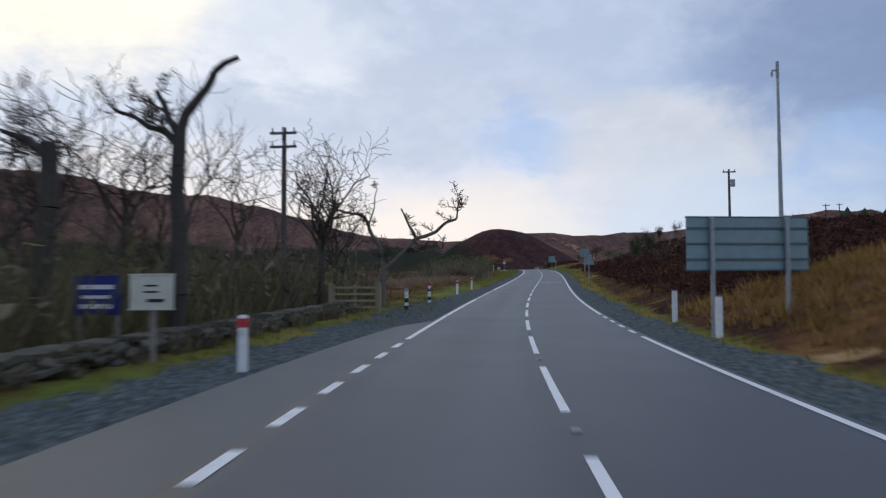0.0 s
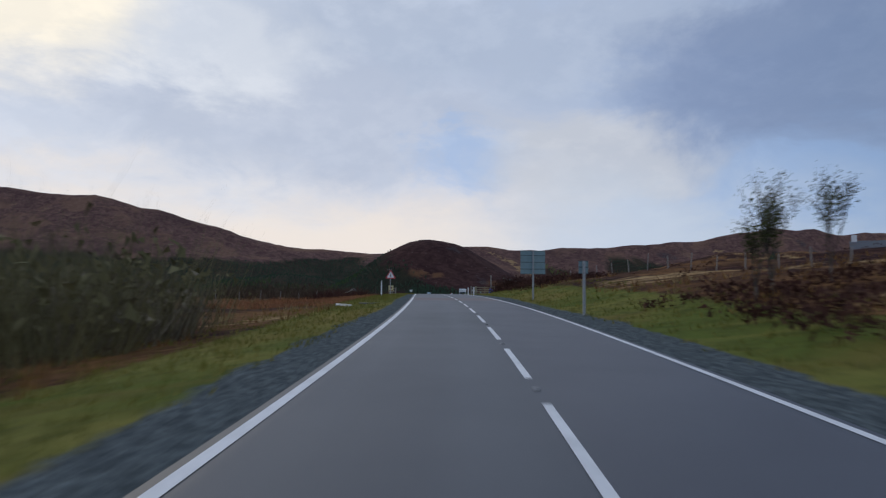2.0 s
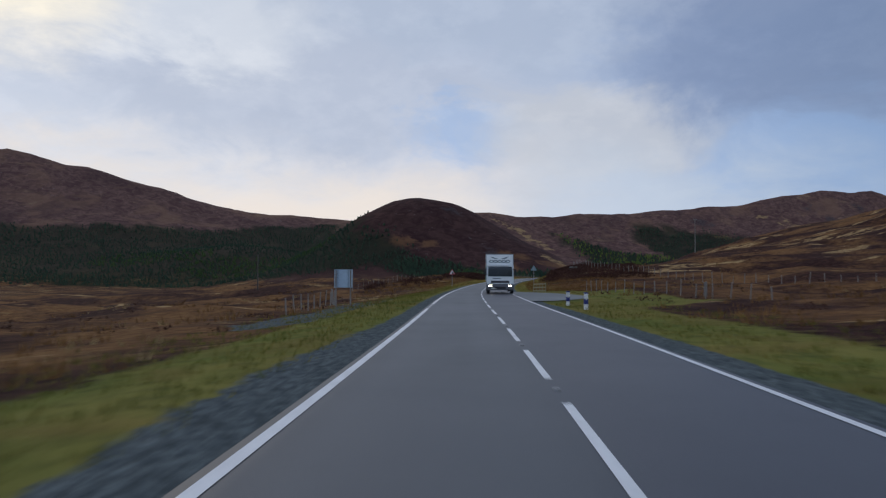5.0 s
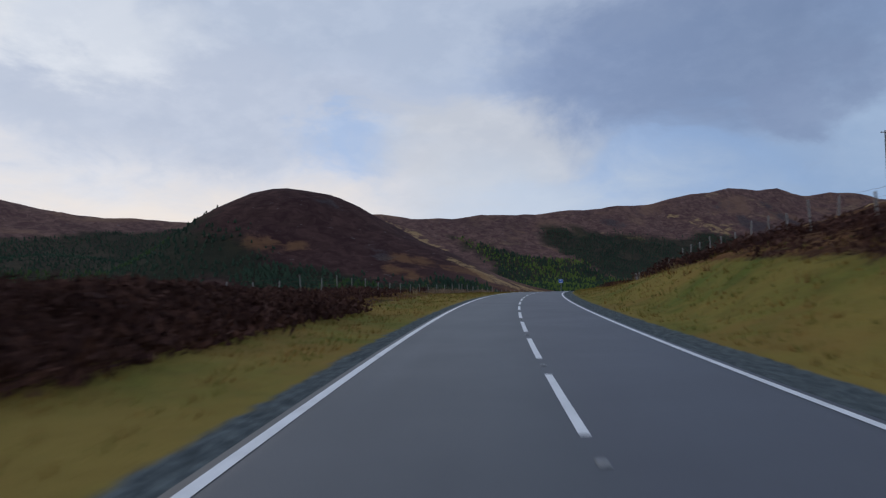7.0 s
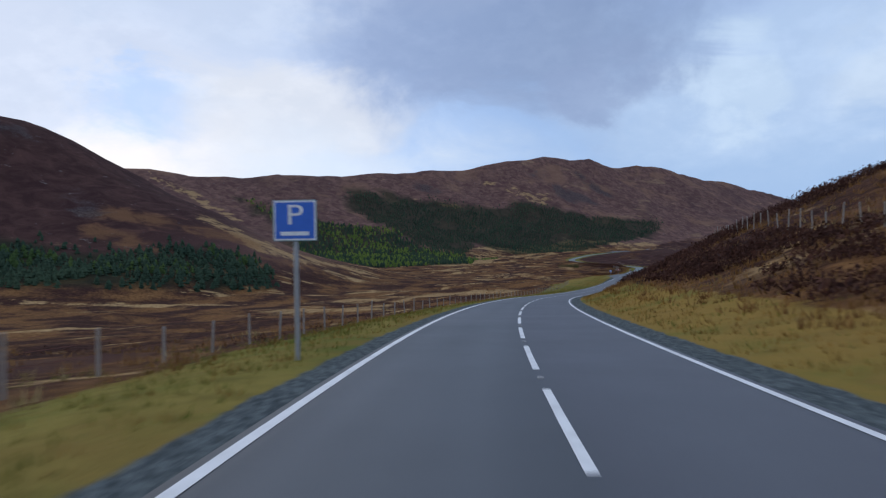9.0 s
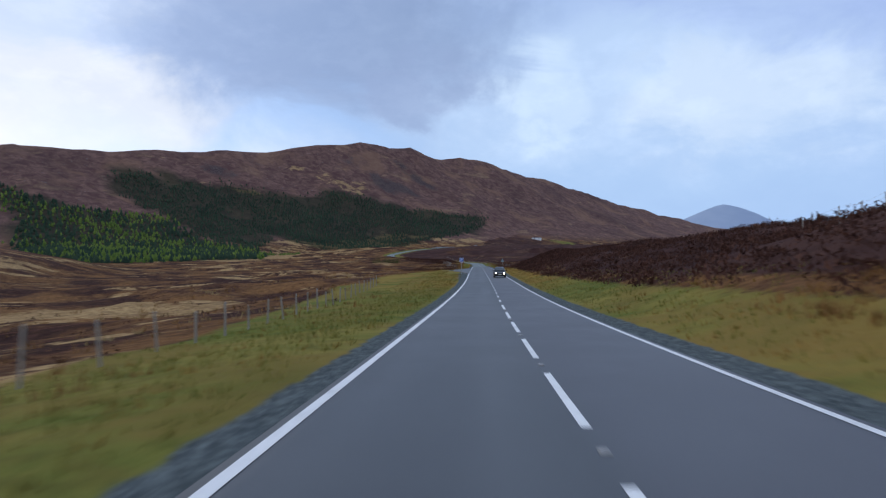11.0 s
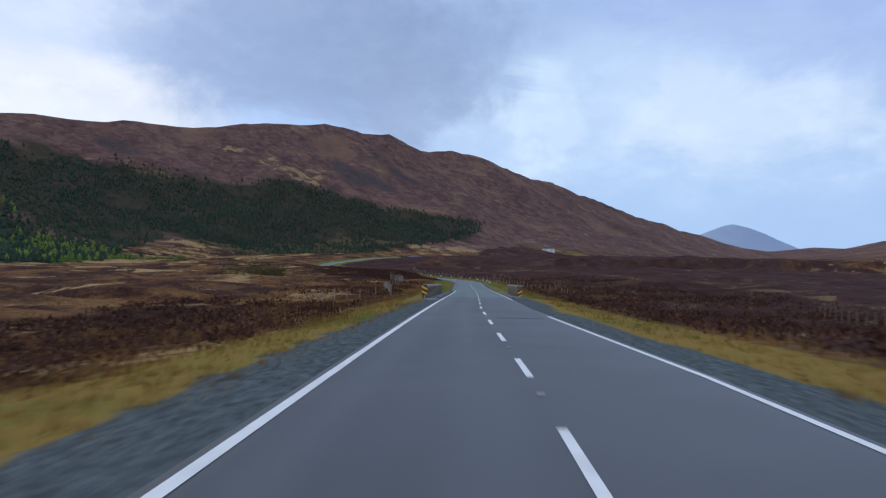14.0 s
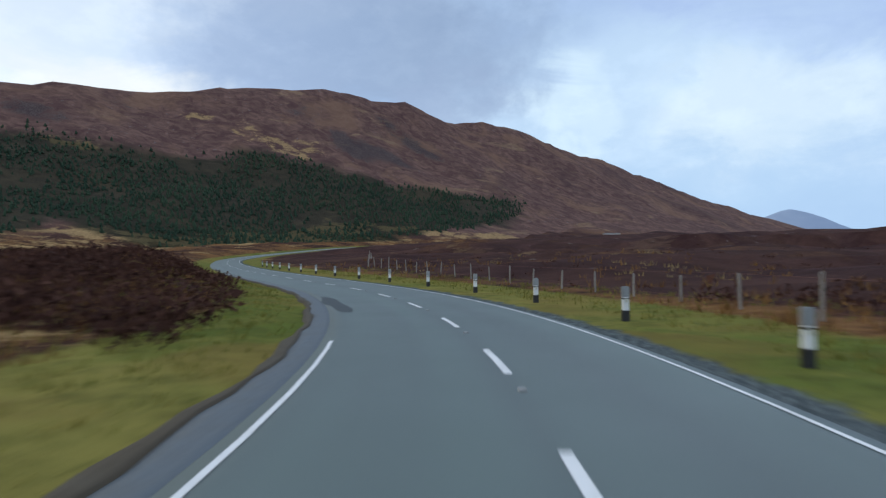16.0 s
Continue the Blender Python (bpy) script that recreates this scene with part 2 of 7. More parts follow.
    arid = nd(nt, "ShaderNodeAttribute")
    arid.attribute_name = "dry"
    share = mth(nt, "ADD", 0.35, mth(nt, "MULTIPLY", arid.outputs["Fac"], 0.5))
    green = mix(nt, mth(nt, "MULTIPLY", ramp(nt, noise_tex(nt, v, 0.16, 5, 0.6, 0.7), 0.47, 0.60), share), green, mix(nt, n_fine, (0.11, 0.058, 0.018), (0.30, 0.19, 0.060)))
    green = mix(nt, mth(nt, "MULTIPLY", arid.outputs["Fac"], ramp(nt, n_mid, 0.30, 0.60)), green, mix(nt, n_fine, (0.178, 0.112, 0.025), (0.385, 0.238, 0.062)))
    edge = mth(nt, "ADD", grass, mth(nt, "MULTIPLY", mth(nt, "SUBTRACT", n_fine, 0.5), 0.9))
    col = mix(nt, ramp(nt, edge, 0.35, 0.65), col, green)
    stone = mix(nt, ramp(nt, n_tiny, 0.35, 0.7), (0.047, 0.058, 0.061), (0.152, 0.178, 0.178))
    edge2 = mth(nt, "ADD", gravel, mth(nt, "MULTIPLY", mth(nt, "SUBTRACT", n_fine, 0.5), 0.7))
    col = mix(nt, ramp(nt, edge2, 0.40, 0.60), col, stone)
    nt.links.new(col, b.inputs["Base Color"])
    b.inputs["Specular IOR Level"].default_value = 0.04
    bump(nt, b, mth(nt, "ADD", n_tiny, mth(nt, "MULTIPLY", n_fine, 2.0)), 0.6, 0.12)
    return m


def road_material(name, lo, hi, rough):
    m, nt, b = material(name, rough)
    v = metres(nt)
    grain = noise_tex(nt, v, 60.0, 3, 0.7)
    blotch = noise_tex(nt, v, 0.35, 5, 0.6)
    att = nd(nt, "ShaderNodeAttribute")
    att.attribute_name = "wear"
    wear = nd(nt, "ShaderNodeSeparateColor", ins={0: att.outputs[0]})
    c = mix(nt, ramp(nt, grain, 0.3, 0.7), lo, hi)
    c = mix(nt, mth(nt, "MULTIPLY", ramp(nt, blotch, 0.45, 0.7), 0.35), c, tuple(q * 0.7 for q in lo))
    c = mix(nt, mth(nt, "MULTIPLY", wear.outputs[0], 0.75), tuple(q * 0.95 for q in lo), mix(nt, 0.5, c, tuple(q * 1.35 for q in hi)))
    c = mix(nt, mth(nt, "MULTIPLY", ramp(nt, noise_tex(nt, v, 0.06, 4, 0.6), 0.42, 0.62), 0.5), c, tuple(q * e for q, e in zip(hi, (1.03, 0.98, 0.99))))
    c = mix(nt, mth(nt, "MULTIPLY", ramp(nt, noise_tex(nt, v, 5.0, 3, 0.6), 0.60, 0.75), 0.25), c, tuple(q * 0.6 for q in lo))
    c = mix(nt, mth(nt, "MULTIPLY", att.outputs["Alpha"], 0.7), c, mix(nt, ramp(nt, grain, 0.3, 0.7), (0.050, 0.050, 0.060), (0.080, 0.081, 0.094)))
    c = mix(nt, wear.outputs[1], c, mix(nt, grain, (0.085, 0.050, 0.048), (0.12, 0.075, 0.07)))
    c = mix(nt, mth(nt, "MULTIPLY", wear.outputs[2], mth(nt, "ADD", 0.62, mth(nt, "MULTIPLY", wear.outputs[0], 0.45)), clamp=True), c, mix(nt, grain, (0.078, 0.110, 0.100), (0.124, 0.166, 0.150)))
    nt.links.new(c, b.inputs["Base Color"])
    nt.links.new(mth(nt, "SUBTRACT", rough, mth(nt, "MULTIPLY", blotch, 0.15)), b.inputs["Roughness"])
    bump(nt, b, grain, 0.5, 0.004)
    return m


GROUND = ground_material()
ASPHALT = road_material("asphalt", (0.052, 0.058, 0.063), (0.087, 0.095, 0.101), 0.62)
WHITE_LINE = plain("road_paint", (0.80, 0.80, 0.78), 0.55, grain=9, dirt=0.3)


# ---- the road's line: heading and level every 20 m ----
HEAD = [ 1.99, -1.00, -3.06, -4.04, -3.98, -3.40, -2.41, -0.88, 0.57, 1.36, 1.36, 0.55, -0.77, -2.22, -3.17, -3.58, -3.37, -2.90, -2.44, -3.23, -4.72, -6.42, -8.53, -11.13, -13.40, -15.43, -17.91, -20.43, -22.80, -25.19, -27.76, -30.78, -33.63, -36.34, -38.96, -40.84, -42.02, -42.68, -42.92, -42.81, -42.56, -42.25, -42.30, -42.40, -42.35, -42.25, -42.11, -42.28, -42.67, -42.75, -42.57, -42.00, -41.20, -41.87, -39.78, -26.50, -15.00, -14.00, -16.00, -18.00, -19.00, -20.00, -22.50, -36.00, -50.00, -56.00, -59.00, -61.00, -62.00, -62.00 ]
ELEV = [ 0.00, 0.02, 0.30, 0.76, 1.29, 1.85, 2.42, 2.96, 3.43, 3.76, 3.94, 4.01, 4.01, 3.95, 3.83, 3.66, 3.46, 3.22, 2.96, 2.72, 2.50, 2.35, 2.29, 2.28, 2.30, 2.32, 2.28, 2.10, 1.78, 1.27, 0.52, -0.43, -1.52, -2.69, -3.90, -5.09, -6.16, -7.07, -7.83, -8.43, -8.90, -9.28, -9.60, -9.93, -10.31, -10.76, -11.21, -11.62, -12.06, -12.54, -13.07, -13.57, -13.92, -14.13, -14.23, -14.20, -14.10, -13.90, -13.70, -13.50, -13.30, -13.10, -12.70, -12.00, -11.00, -9.90, -8.80, -8.00, -7.40, -6.90 ]
STEP = 20.0


def curve(values, s):
    s = np.asarray(s, float) / STEP
    v = np.array(values)
    m = np.gradient(v)
    i = np.clip(np.floor(s).astype(int), 0, len(v) - 2)
    u = s - i
    h = ((2 * u**3 - 3 * u**2 + 1) * v[i] + (u**3 - 2 * u**2 + u) * m[i] + (3 * u**2 - 2 * u**3) * v[i + 1] + (u**3 - u**2) * m[i + 1])
    h = np.where(s < 0, v[0] + m[0] * s * 0.0, h)
    return np.where(s > len(v) - 1, v[-1], h)


S0, S1 = -120.0, 1380.0
LINE_S = np.arange(S0, S1 + 1, 2.0)
_h = np.radians(curve(HEAD, LINE_S))
_hm = (_h[1:] + _h[:-1]) / 2
LINE_X = np.concatenate([[0], np.cumsum(-np.sin(_hm) * 2)])
LINE_Y = np.concatenate([[0], np.cumsum(np.cos(_hm) * 2)])
_o = int(-S0 / 2)
LINE_X -= LINE_X[_o]
LINE_Y -= LINE_Y[_o]
LINE_Z = curve(ELEV, LINE_S)


def road_at(s, d=0.0):
    """Place (true metres) and heading in degrees at s along the road and d to the right of the lane's line."""
    a = np.radians(np.interp(s, LINE_S, np.degrees(_h)))
    return (np.interp(s, LINE_S, LINE_X) + d * np.cos(a), np.interp(s, LINE_S, LINE_Y) + d * np.sin(a), np.interp(s, LINE_S, LINE_Z), np.degrees(a))


def to_road(x, y):
    """Nearest s and signed d for arrays of places."""
    x, y = np.atleast_1d(x), np.atleast_1d(y)
    s, d = np.empty(len(x)), np.empty(len(x))
    for i in range(0, len(x), 4000):
        dx, dy = x[i:i + 4000, None] - LINE_X[None], y[i:i + 4000, None] - LINE_Y[None]
        k = np.argmin(dx * dx + dy * dy, axis=1)
        a, r = _h[k], np.arange(len(k))
        ax, ay = dx[r, k], dy[r, k]
        s[i:i + 4000] = LINE_S[k] + np.clip(-ax * np.sin(a) + ay * np.cos(a), -1.5, 1.5)
        side = np.sign(ax * np.cos(a) + ay * np.sin(a))
        d[i:i + 4000] = side * np.hypot(ax, ay)
        near = np.abs(d[i:i + 4000]) < 60
        d[i:i + 4000] = np.where(near, ax * np.cos(a) + ay * np.sin(a), d[i:i + 4000])
    return s, d


def lane(s):
    """Left line, centre line and right line, as distances from the lane's line; narrower over the bridge."""
    w = np.clip((np.asarray(s, float) - 940) / 24, 0, 1)
    return -1.90 + 0 * w, 1.10 - 0.41 * w, 3.87 - 0.81 * w


# ---- lie of the land ----
AT = np.arange(0, 1141, 60.0)
RIGHT_D = [6, 10, 16, 30, 60, 120]
RIGHT_H = [
    [.1, .2, .1, .2, 0, 0, 0, -.1, .2, .2, .1, .3, .3, .2, .2, 0, -.1, -.1, 0, 0],
    [1.5, 1.6, .6, 1.4, .1, .1, .1, -.1, 1.8, .6, .5, 2.0, 1.8, 1.2, 1.6, .7, -.5, -.4, .1, .2],
    [3.0, 3.8, 1.2, 2.2, .3, .3, .2, .2, 2.9, 1.0, 2.0, 4.8, 4.2, 3.0, 3.5, 1.4, -.9, -.6, .3, .5],
    [3.4, 5, 3, 3, .8, .6, .4, .6, 3.4, 2.5, 7, 11.3, 9.0, 6, 5.2, 1.8, -1, -.5, .8, 1],
    [6, 8, 7, 7, 3, 1.5, 1.5, 2, 6, 9, 16, 21, 16, 9, 6, 2, -1, -.3, 1, 1.5],
    [10, 11, 11, 12, 6, 4, 5, 6, 11, 20, 29, 31, 25, 12, 6, 2, -1, 0, 1, 2],
]
LEFT_D = [4.5, 8, 14, 30, 60]
LEFT_H = [
    [.1, 0, -.2, -.1, 0, -.1, -.1, -.2, 0, 0, -.1, -.2, -.1, -.1, 0, -.1, -.2, 0, 0, .2],
    [.2, -.1, -.8, -.5, -.3, -.3, -.5, -.8, .6, .1, -.6, -1, -.6, -.4, -.05, -.2, -1, -.3, -.1, 1.0],
    [.2, -.2, -1.3, -.8, -.6, -.6, -.9, -1.4, .7, .3, -.9, -2, -1.5, -.8, -.15, -.6, -1.5, -.5, -.2, 1.7],
    [.3, -.5, -1.8, -1.2, -1, -1.2, -1.6, -2.3, -.4, 0, -2.2, -4.5, -3.5, -2.2, -1.0, -1.4, -1.7, -.8, .2, 1.9],
    [.5, -1, -2, -1.5, -1.5, -2, -2.5, -3.2, -1.8, -.8, -4.0, -7, -6, -4, -2.5, -2, -1.8, -1, 1, 1],
]
FLOOR = [1, 1, 1.5, 2, 2, 1, -1, -3, -5, -7, -9.5, -11, -12, -12.5, -13, -13.5, -14, -14, -14, -13.5]


def soft(a, b, x):
    u = np.clip((x - a) / (b - a), 0, 1)
    return u * u * (3 - 2 * u)


def side_height(dist, s, ds, hs, start):
    """Height over the road at dist from its line, read between the stations."""
    cols = [np.interp(s, AT, h) for h in hs]
    out = np.zeros_like(dist)
    xs = [start] + list(ds)
    cols = [np.zeros_like(dist)] + cols
    for i in range(len(xs) - 1):
        inside = (dist >= xs[i]) & (dist < xs[i + 1])
        u = (dist - xs[i]) / (xs[i + 1] - xs[i])
        out = np.where(inside, cols[i] + (cols[i + 1] - cols[i]) * u, out)
    return np.where(dist >= xs[-1], cols[-1], out)


def bell(x, y, cx, cy, a, b, h, p=1.0, turn=0.0):
    c, n = math.cos(radians(turn)), math.sin(radians(turn))
    u, v = (x - cx) * c + (y - cy) * n, -(x - cx) * n + (y - cy) * c
    return h * np.exp(-((u / a) ** 2 + (v / b) ** 2) ** p)


def rough(x, y, scale, seed=0.0):
    return np.array([noise.fractal(Vector((p * scale, q * scale, seed)), 0.9, 2.1, 5) for p, q in zip(x, y)])


# crests: x and height of the two long ridges
WEST_X = [-1500, -1000, -764, -677, -609, -536, -429, -331, -270, -212, -156, -60, 60, 200]
WEST_H = [210, 215, 194, 165, 155, 155, 131, 104, 85, 75.5, 72.5, 72, 60, 0]
BACK_X = [-100, 0, 105, 157, 243, 315, 390, 420, 460, 521, 580, 620, 670, 718, 762, 829, 927, 990, 1135, 1314, 1541, 1772, 2200]
BACK_H = [60, 80, 95, 88, 97, 94, 100, 102, 110, 110, 126, 135.5, 139, 135, 140, 131, 135.5, 128, 112, 86.5, 65, 46, 24]


def hills(x, y, base):
    """Level of the hills over their foot, joined smoothly."""
    def ridge(xs, hs, yr, front, p, behind):
        v = yr - y
        w = np.where(v > 0, np.clip(1 - np.abs(v) / front, 0, 1) ** p, np.exp(-(v / behind) ** 2))
        return np.maximum(np.interp(x, xs, hs) - base, 0) * w
    west = ridge(WEST_X, WEST_H, 1226 + (x + 534) * 0.117, 420, 1.8, 400)
    back = ridge(BACK_X, BACK_H, 1500 + (x - 623) * 0.119, 300, 1.7, 350)
    dome = np.where(x > -3, bell(x, y, -3, 992, 121, 118, 85), bell(x, y, -3, 992, 106, 118, 85)) + bell(x, y, 95, 880, 42, 60, 9)
    spur = bell(x, y, -190, 1040, 150, 90, 38)
    far = bell(x, y, 1560, 1120, 520, 230, 58, 1, 25) + bell(x, y, 2900, 1800, 900, 300, 75)
    far = far + bell(x, y, -1700, 300, 700, 900, 160) + bell(x, y, 1400, -400, 700, 600, 120)
    return (west ** 4 + back ** 4 + dome ** 4 + far ** 4 + spur ** 4) ** 0.25


MOUNDS = [(90, 18, 16, 8, 1.5), (868, 15, 12, 6, 1.3), (1110, -9.5, 14, 5, 0.7), (1124, -7.5, 14, 3.5, 0.5), (485, -9.5, 10, 4, 0.55), (502, 14, 18, 7, 1.1)]


def terrain(x, y, fine=True):
    s, d = to_road(x, y)
    zr = np.interp(s, LINE_S, LINE_Z)
    dist = np.abs(d)
    left = side_height(dist, s, LEFT_D, LEFT_H, 2.6)
    right = side_height(dist, s, RIGHT_D, RIGHT_H, 4.6)
    n = rough(x, y, 0.06) if fine else 0
    lump = soft(5, 16, dist) * np.clip(dist / 25, 0.3, 1.6)
    for ms, md, rs, rd, mh in MOUNDS:
        bump_up = mh * soft(5.5, 9, dist) * np.exp(-((s - ms) / rs) ** 2 - ((d - md) / rd) ** 2)
        left, right = left + bump_up * (md < 0), right + bump_up * (md > 0)
    flat = np.zeros_like(dist)
    for lo, hi in ((206, 234), (368, 406)):
        flat = np.maximum(flat, soft(lo - 6, lo, s) * soft(hi + 6, hi, s) * soft(17, 11, dist) * (d > 0))
    flat = np.maximum(flat, soft(38, 44, s) * soft(64, 58, s) * soft(9, 6, dist) * (d < 0))
    flat = np.maximum(flat, soft(868, 874, s) * soft(899, 892, s) * soft(12, 9, dist) * (d < 0))
    flat = np.maximum(flat, soft(-45, -35, s) * soft(28, 22, s) * soft(5.5, 4.4, dist) * (d < 0))
    near = zr + (np.where(d < 0, left, right) + n * lump) * (1 - flat) - 0.06 * flat
    floor = np.interp(s, AT, FLOOR)
    base_l = near + (floor - near) * soft(45, 170, dist)
    base_r = near + (np.interp(s, AT, FLOOR) + 4 - near) * soft(150, 500, dist)
    base = np.where(d < 0, base_l, base_r)
    base = np.where(dist < 3.5, np.minimum(base, zr - 0.05), base)
    h = hills(x, y, base) * soft(40, 150, dist)
    n2 = (rough(x, y, 0.012, 7.0) * 5.0 if fine else 0) * soft(10, 60, h)
    z = np.where(h > 0, base + (h + n2) * soft(0.5, 6, h), base)
    # river bed that runs under the bridge
    rs, rd = to_river(x, y)
    z = z - 2.4 * np.exp(-(rd / 4.0) ** 2) * soft(2.5, 3.4, np.abs(d + 0.0) * 0 + 3.4)
    return z, s, d, h


RIVER_S = 998.0


def to_river(x, y):
    ox, oy, _, a = road_at(RIVER_S)
    a = radians(float(a) - 12)
    u = (x - ox) * math.cos(a) + (y - oy) * math.sin(a)
    v = -(x - ox) * math.sin(a) + (y - oy) * math.cos(a) + 5 * np.sin(u / 23) * np.clip(np.abs(u) / 30, 0, 1)
    return u, np.where(np.abs(u) < 260, v, 99)


def mesh_object(name, verts, faces, mat, smooth=True, parent=None):
    me = bpy.data.meshes.new(name)
    me.from_pydata([(a * M, b * M, c * M) for a, b, c in verts], [], faces)
    me.materials.append(mat)
    if smooth:
        me.shade_smooth()
    ob = new(name, me)
    if parent is not None:
        ob.parent = parent
    return ob


# outlines of the plantations on the far slopes
DARK_WOODS = [
    [(-720, 1040), (-420, 1085), (-352, 1120), (-256, 1170), (-205, 1212), (-122, 1250), (-90, 1180), (-62, 1060), (-58, 930), (-30, 903), (-6, 858), (-25, 846), (-155, 875), (-400, 900), (-720, 940)],
    [(320, 1425), (380, 1427), (410, 1414), (459, 1387), (530, 1392), (556, 1402), (613, 1381), (669, 1365), (777, 1366), (700, 1310), (650, 1296), (609, 1280), (567, 1268), (525, 1254), (485, 1246), (455, 1240), (441, 1260), (424, 1280), (412, 1258), (392, 1234), (364, 1258), (349, 1295), (340, 1325), (318, 1384)],
    [(5, 806), (36, 800), (71, 804), (108, 806), (114, 834), (100, 848), (88, 842), (60, 832), (34, 850), (12, 860), (-6, 864), (-30, 850)],
]
LARCH_WOODS = [[(184, 1393), (239, 1355), (280, 1331), (337, 1321), (345, 1290), (360, 1250), (385, 1225), (390, 1195), (352, 1150), (335, 1110), (274, 1080), (212, 1070), (205, 1160), (213, 1237), (225, 1316)]]


def inside(poly, x, y):
    r = np.zeros(len(x), bool)
    for (x0, y0), (x1, y1) in zip(poly, poly[1:] + poly[:1]):
        with np.errstate(divide="ignore", invalid="ignore"):
            r ^= ((y0 > y) != (y1 > y)) & (x < (x1 - x0) * (y - y0) / (y1 - y0) + x0)
    return r


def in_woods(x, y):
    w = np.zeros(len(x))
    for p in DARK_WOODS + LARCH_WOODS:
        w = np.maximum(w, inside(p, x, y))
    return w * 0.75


# runs of bleached grass, bracken and crag on the slopes: half-width, then the line
STRAW_RUNS = [(9, [(102, 1416), (136, 1394), (180, 1328)]), (10, [(150, 1260), (178, 1195)]), (10, [(104, 886), (114, 868), (130, 872), (146, 860)]), (9, [(116, 872), (135, 880), (152, 888), (175, 905)]), (17, [(300, 1085), (335, 1110), (400, 1196), (443, 1213), (500, 1226), (560, 1250)]),
              (7, [(543, 1446), (566, 1434), (609, 1407)]), (5, [(535, 1461), (548, 1440)]), (5, [(560, 1424), (600, 1398)]), (9, [(500, 1272), (522, 1283), (569, 1262)]), (9, [(606, 1290), (641, 1274), (680, 1280)]), (7, [(328, 962), (345, 985)]), (5, [(300, 895), (309, 903), (319, 914), (326, 922)]), (5, [(409, 1411), (463, 1386)]), (6, [(180, 930), (240, 1000), (300, 1040)]),
              (11, [(427, 1262), (449, 1258), (469, 1256), (495, 1259), (531, 1283), (557, 1292), (591, 1296)]), (9, [(421, 1152), (448, 1172), (475, 1192)]), (7, [(117, 773), (134, 767), (154, 775), (161, 756)]), (4, [(139, 807), (160, 808)]), (6, [(247, 891), (268, 917)]), (6, [(330, 1019), (343, 1011)]), (5, [(100, 753), (117, 736)]), (2.6, [(296, 893), (309, 901), (320, 909)]), (5, [(346, 1088), (378, 1116), (420, 1140)]), (4, [(360, 1112), (392, 1140)]), (4, [(455, 1180), (490, 1205), (520, 1222)])]
BRACKEN_RUNS = [(8, [(-32, 898), (-8, 884), (8, 888)]), (10, [(60, 880), (80, 872)]), (10, [(95, 866), (112, 868)]), (7, [(58, 860), (76, 842)])]
CRAG_RUNS = [(9, [(22, 949), (30, 945)]), (8, [(50, 900), (56, 878)]), (16, [(645, 1428), (685, 1412)]), (12, [(430, 1440), (445, 1430)]), (9, [(640, 1396), (647, 1441)]), (12, [(715, 1474), (736, 1434)]), (8, [(616, 1468), (654, 1473)]), (7, [(480, 1467), (490, 1461)])]


def patches(runs, xy):
    out = np.zeros(len(xy))
    for w, line in runs:
        for (x0, y0), (x1, y1) in zip(line, line[1:]):
            dx, dy = x1 - x0, y1 - y0
            u = np.clip(((xy[:, 0] - x0) * dx + (xy[:, 1] - y0) * dy) / (dx * dx + dy * dy), 0, 1)
            r = np.hypot(xy[:, 0] - x0 - u * dx, xy[:, 1] - y0 - u * dy)
            out = np.maximum(out, np.exp(-(r / w) ** 2))
    return out


def dryness(s, d):
    """How far the verge has turned from green to yellow-brown."""
    return (0.85 - (0.25 + 0.30 * soft(530, 580, s)) * (d < 0) - 0.35 * (d > 0) * soft(610, 585, s)) * soft(415, 450, s) * soft(770, 700, s) + (0.5 + 0.35 * (d > 0)) * soft(775, 800, s) * soft(930, 900, s) + 0.75 * soft(905, 925, s) * soft(1010, 990, s) + 0.35 * (d > 0) * soft(120, 100, s)


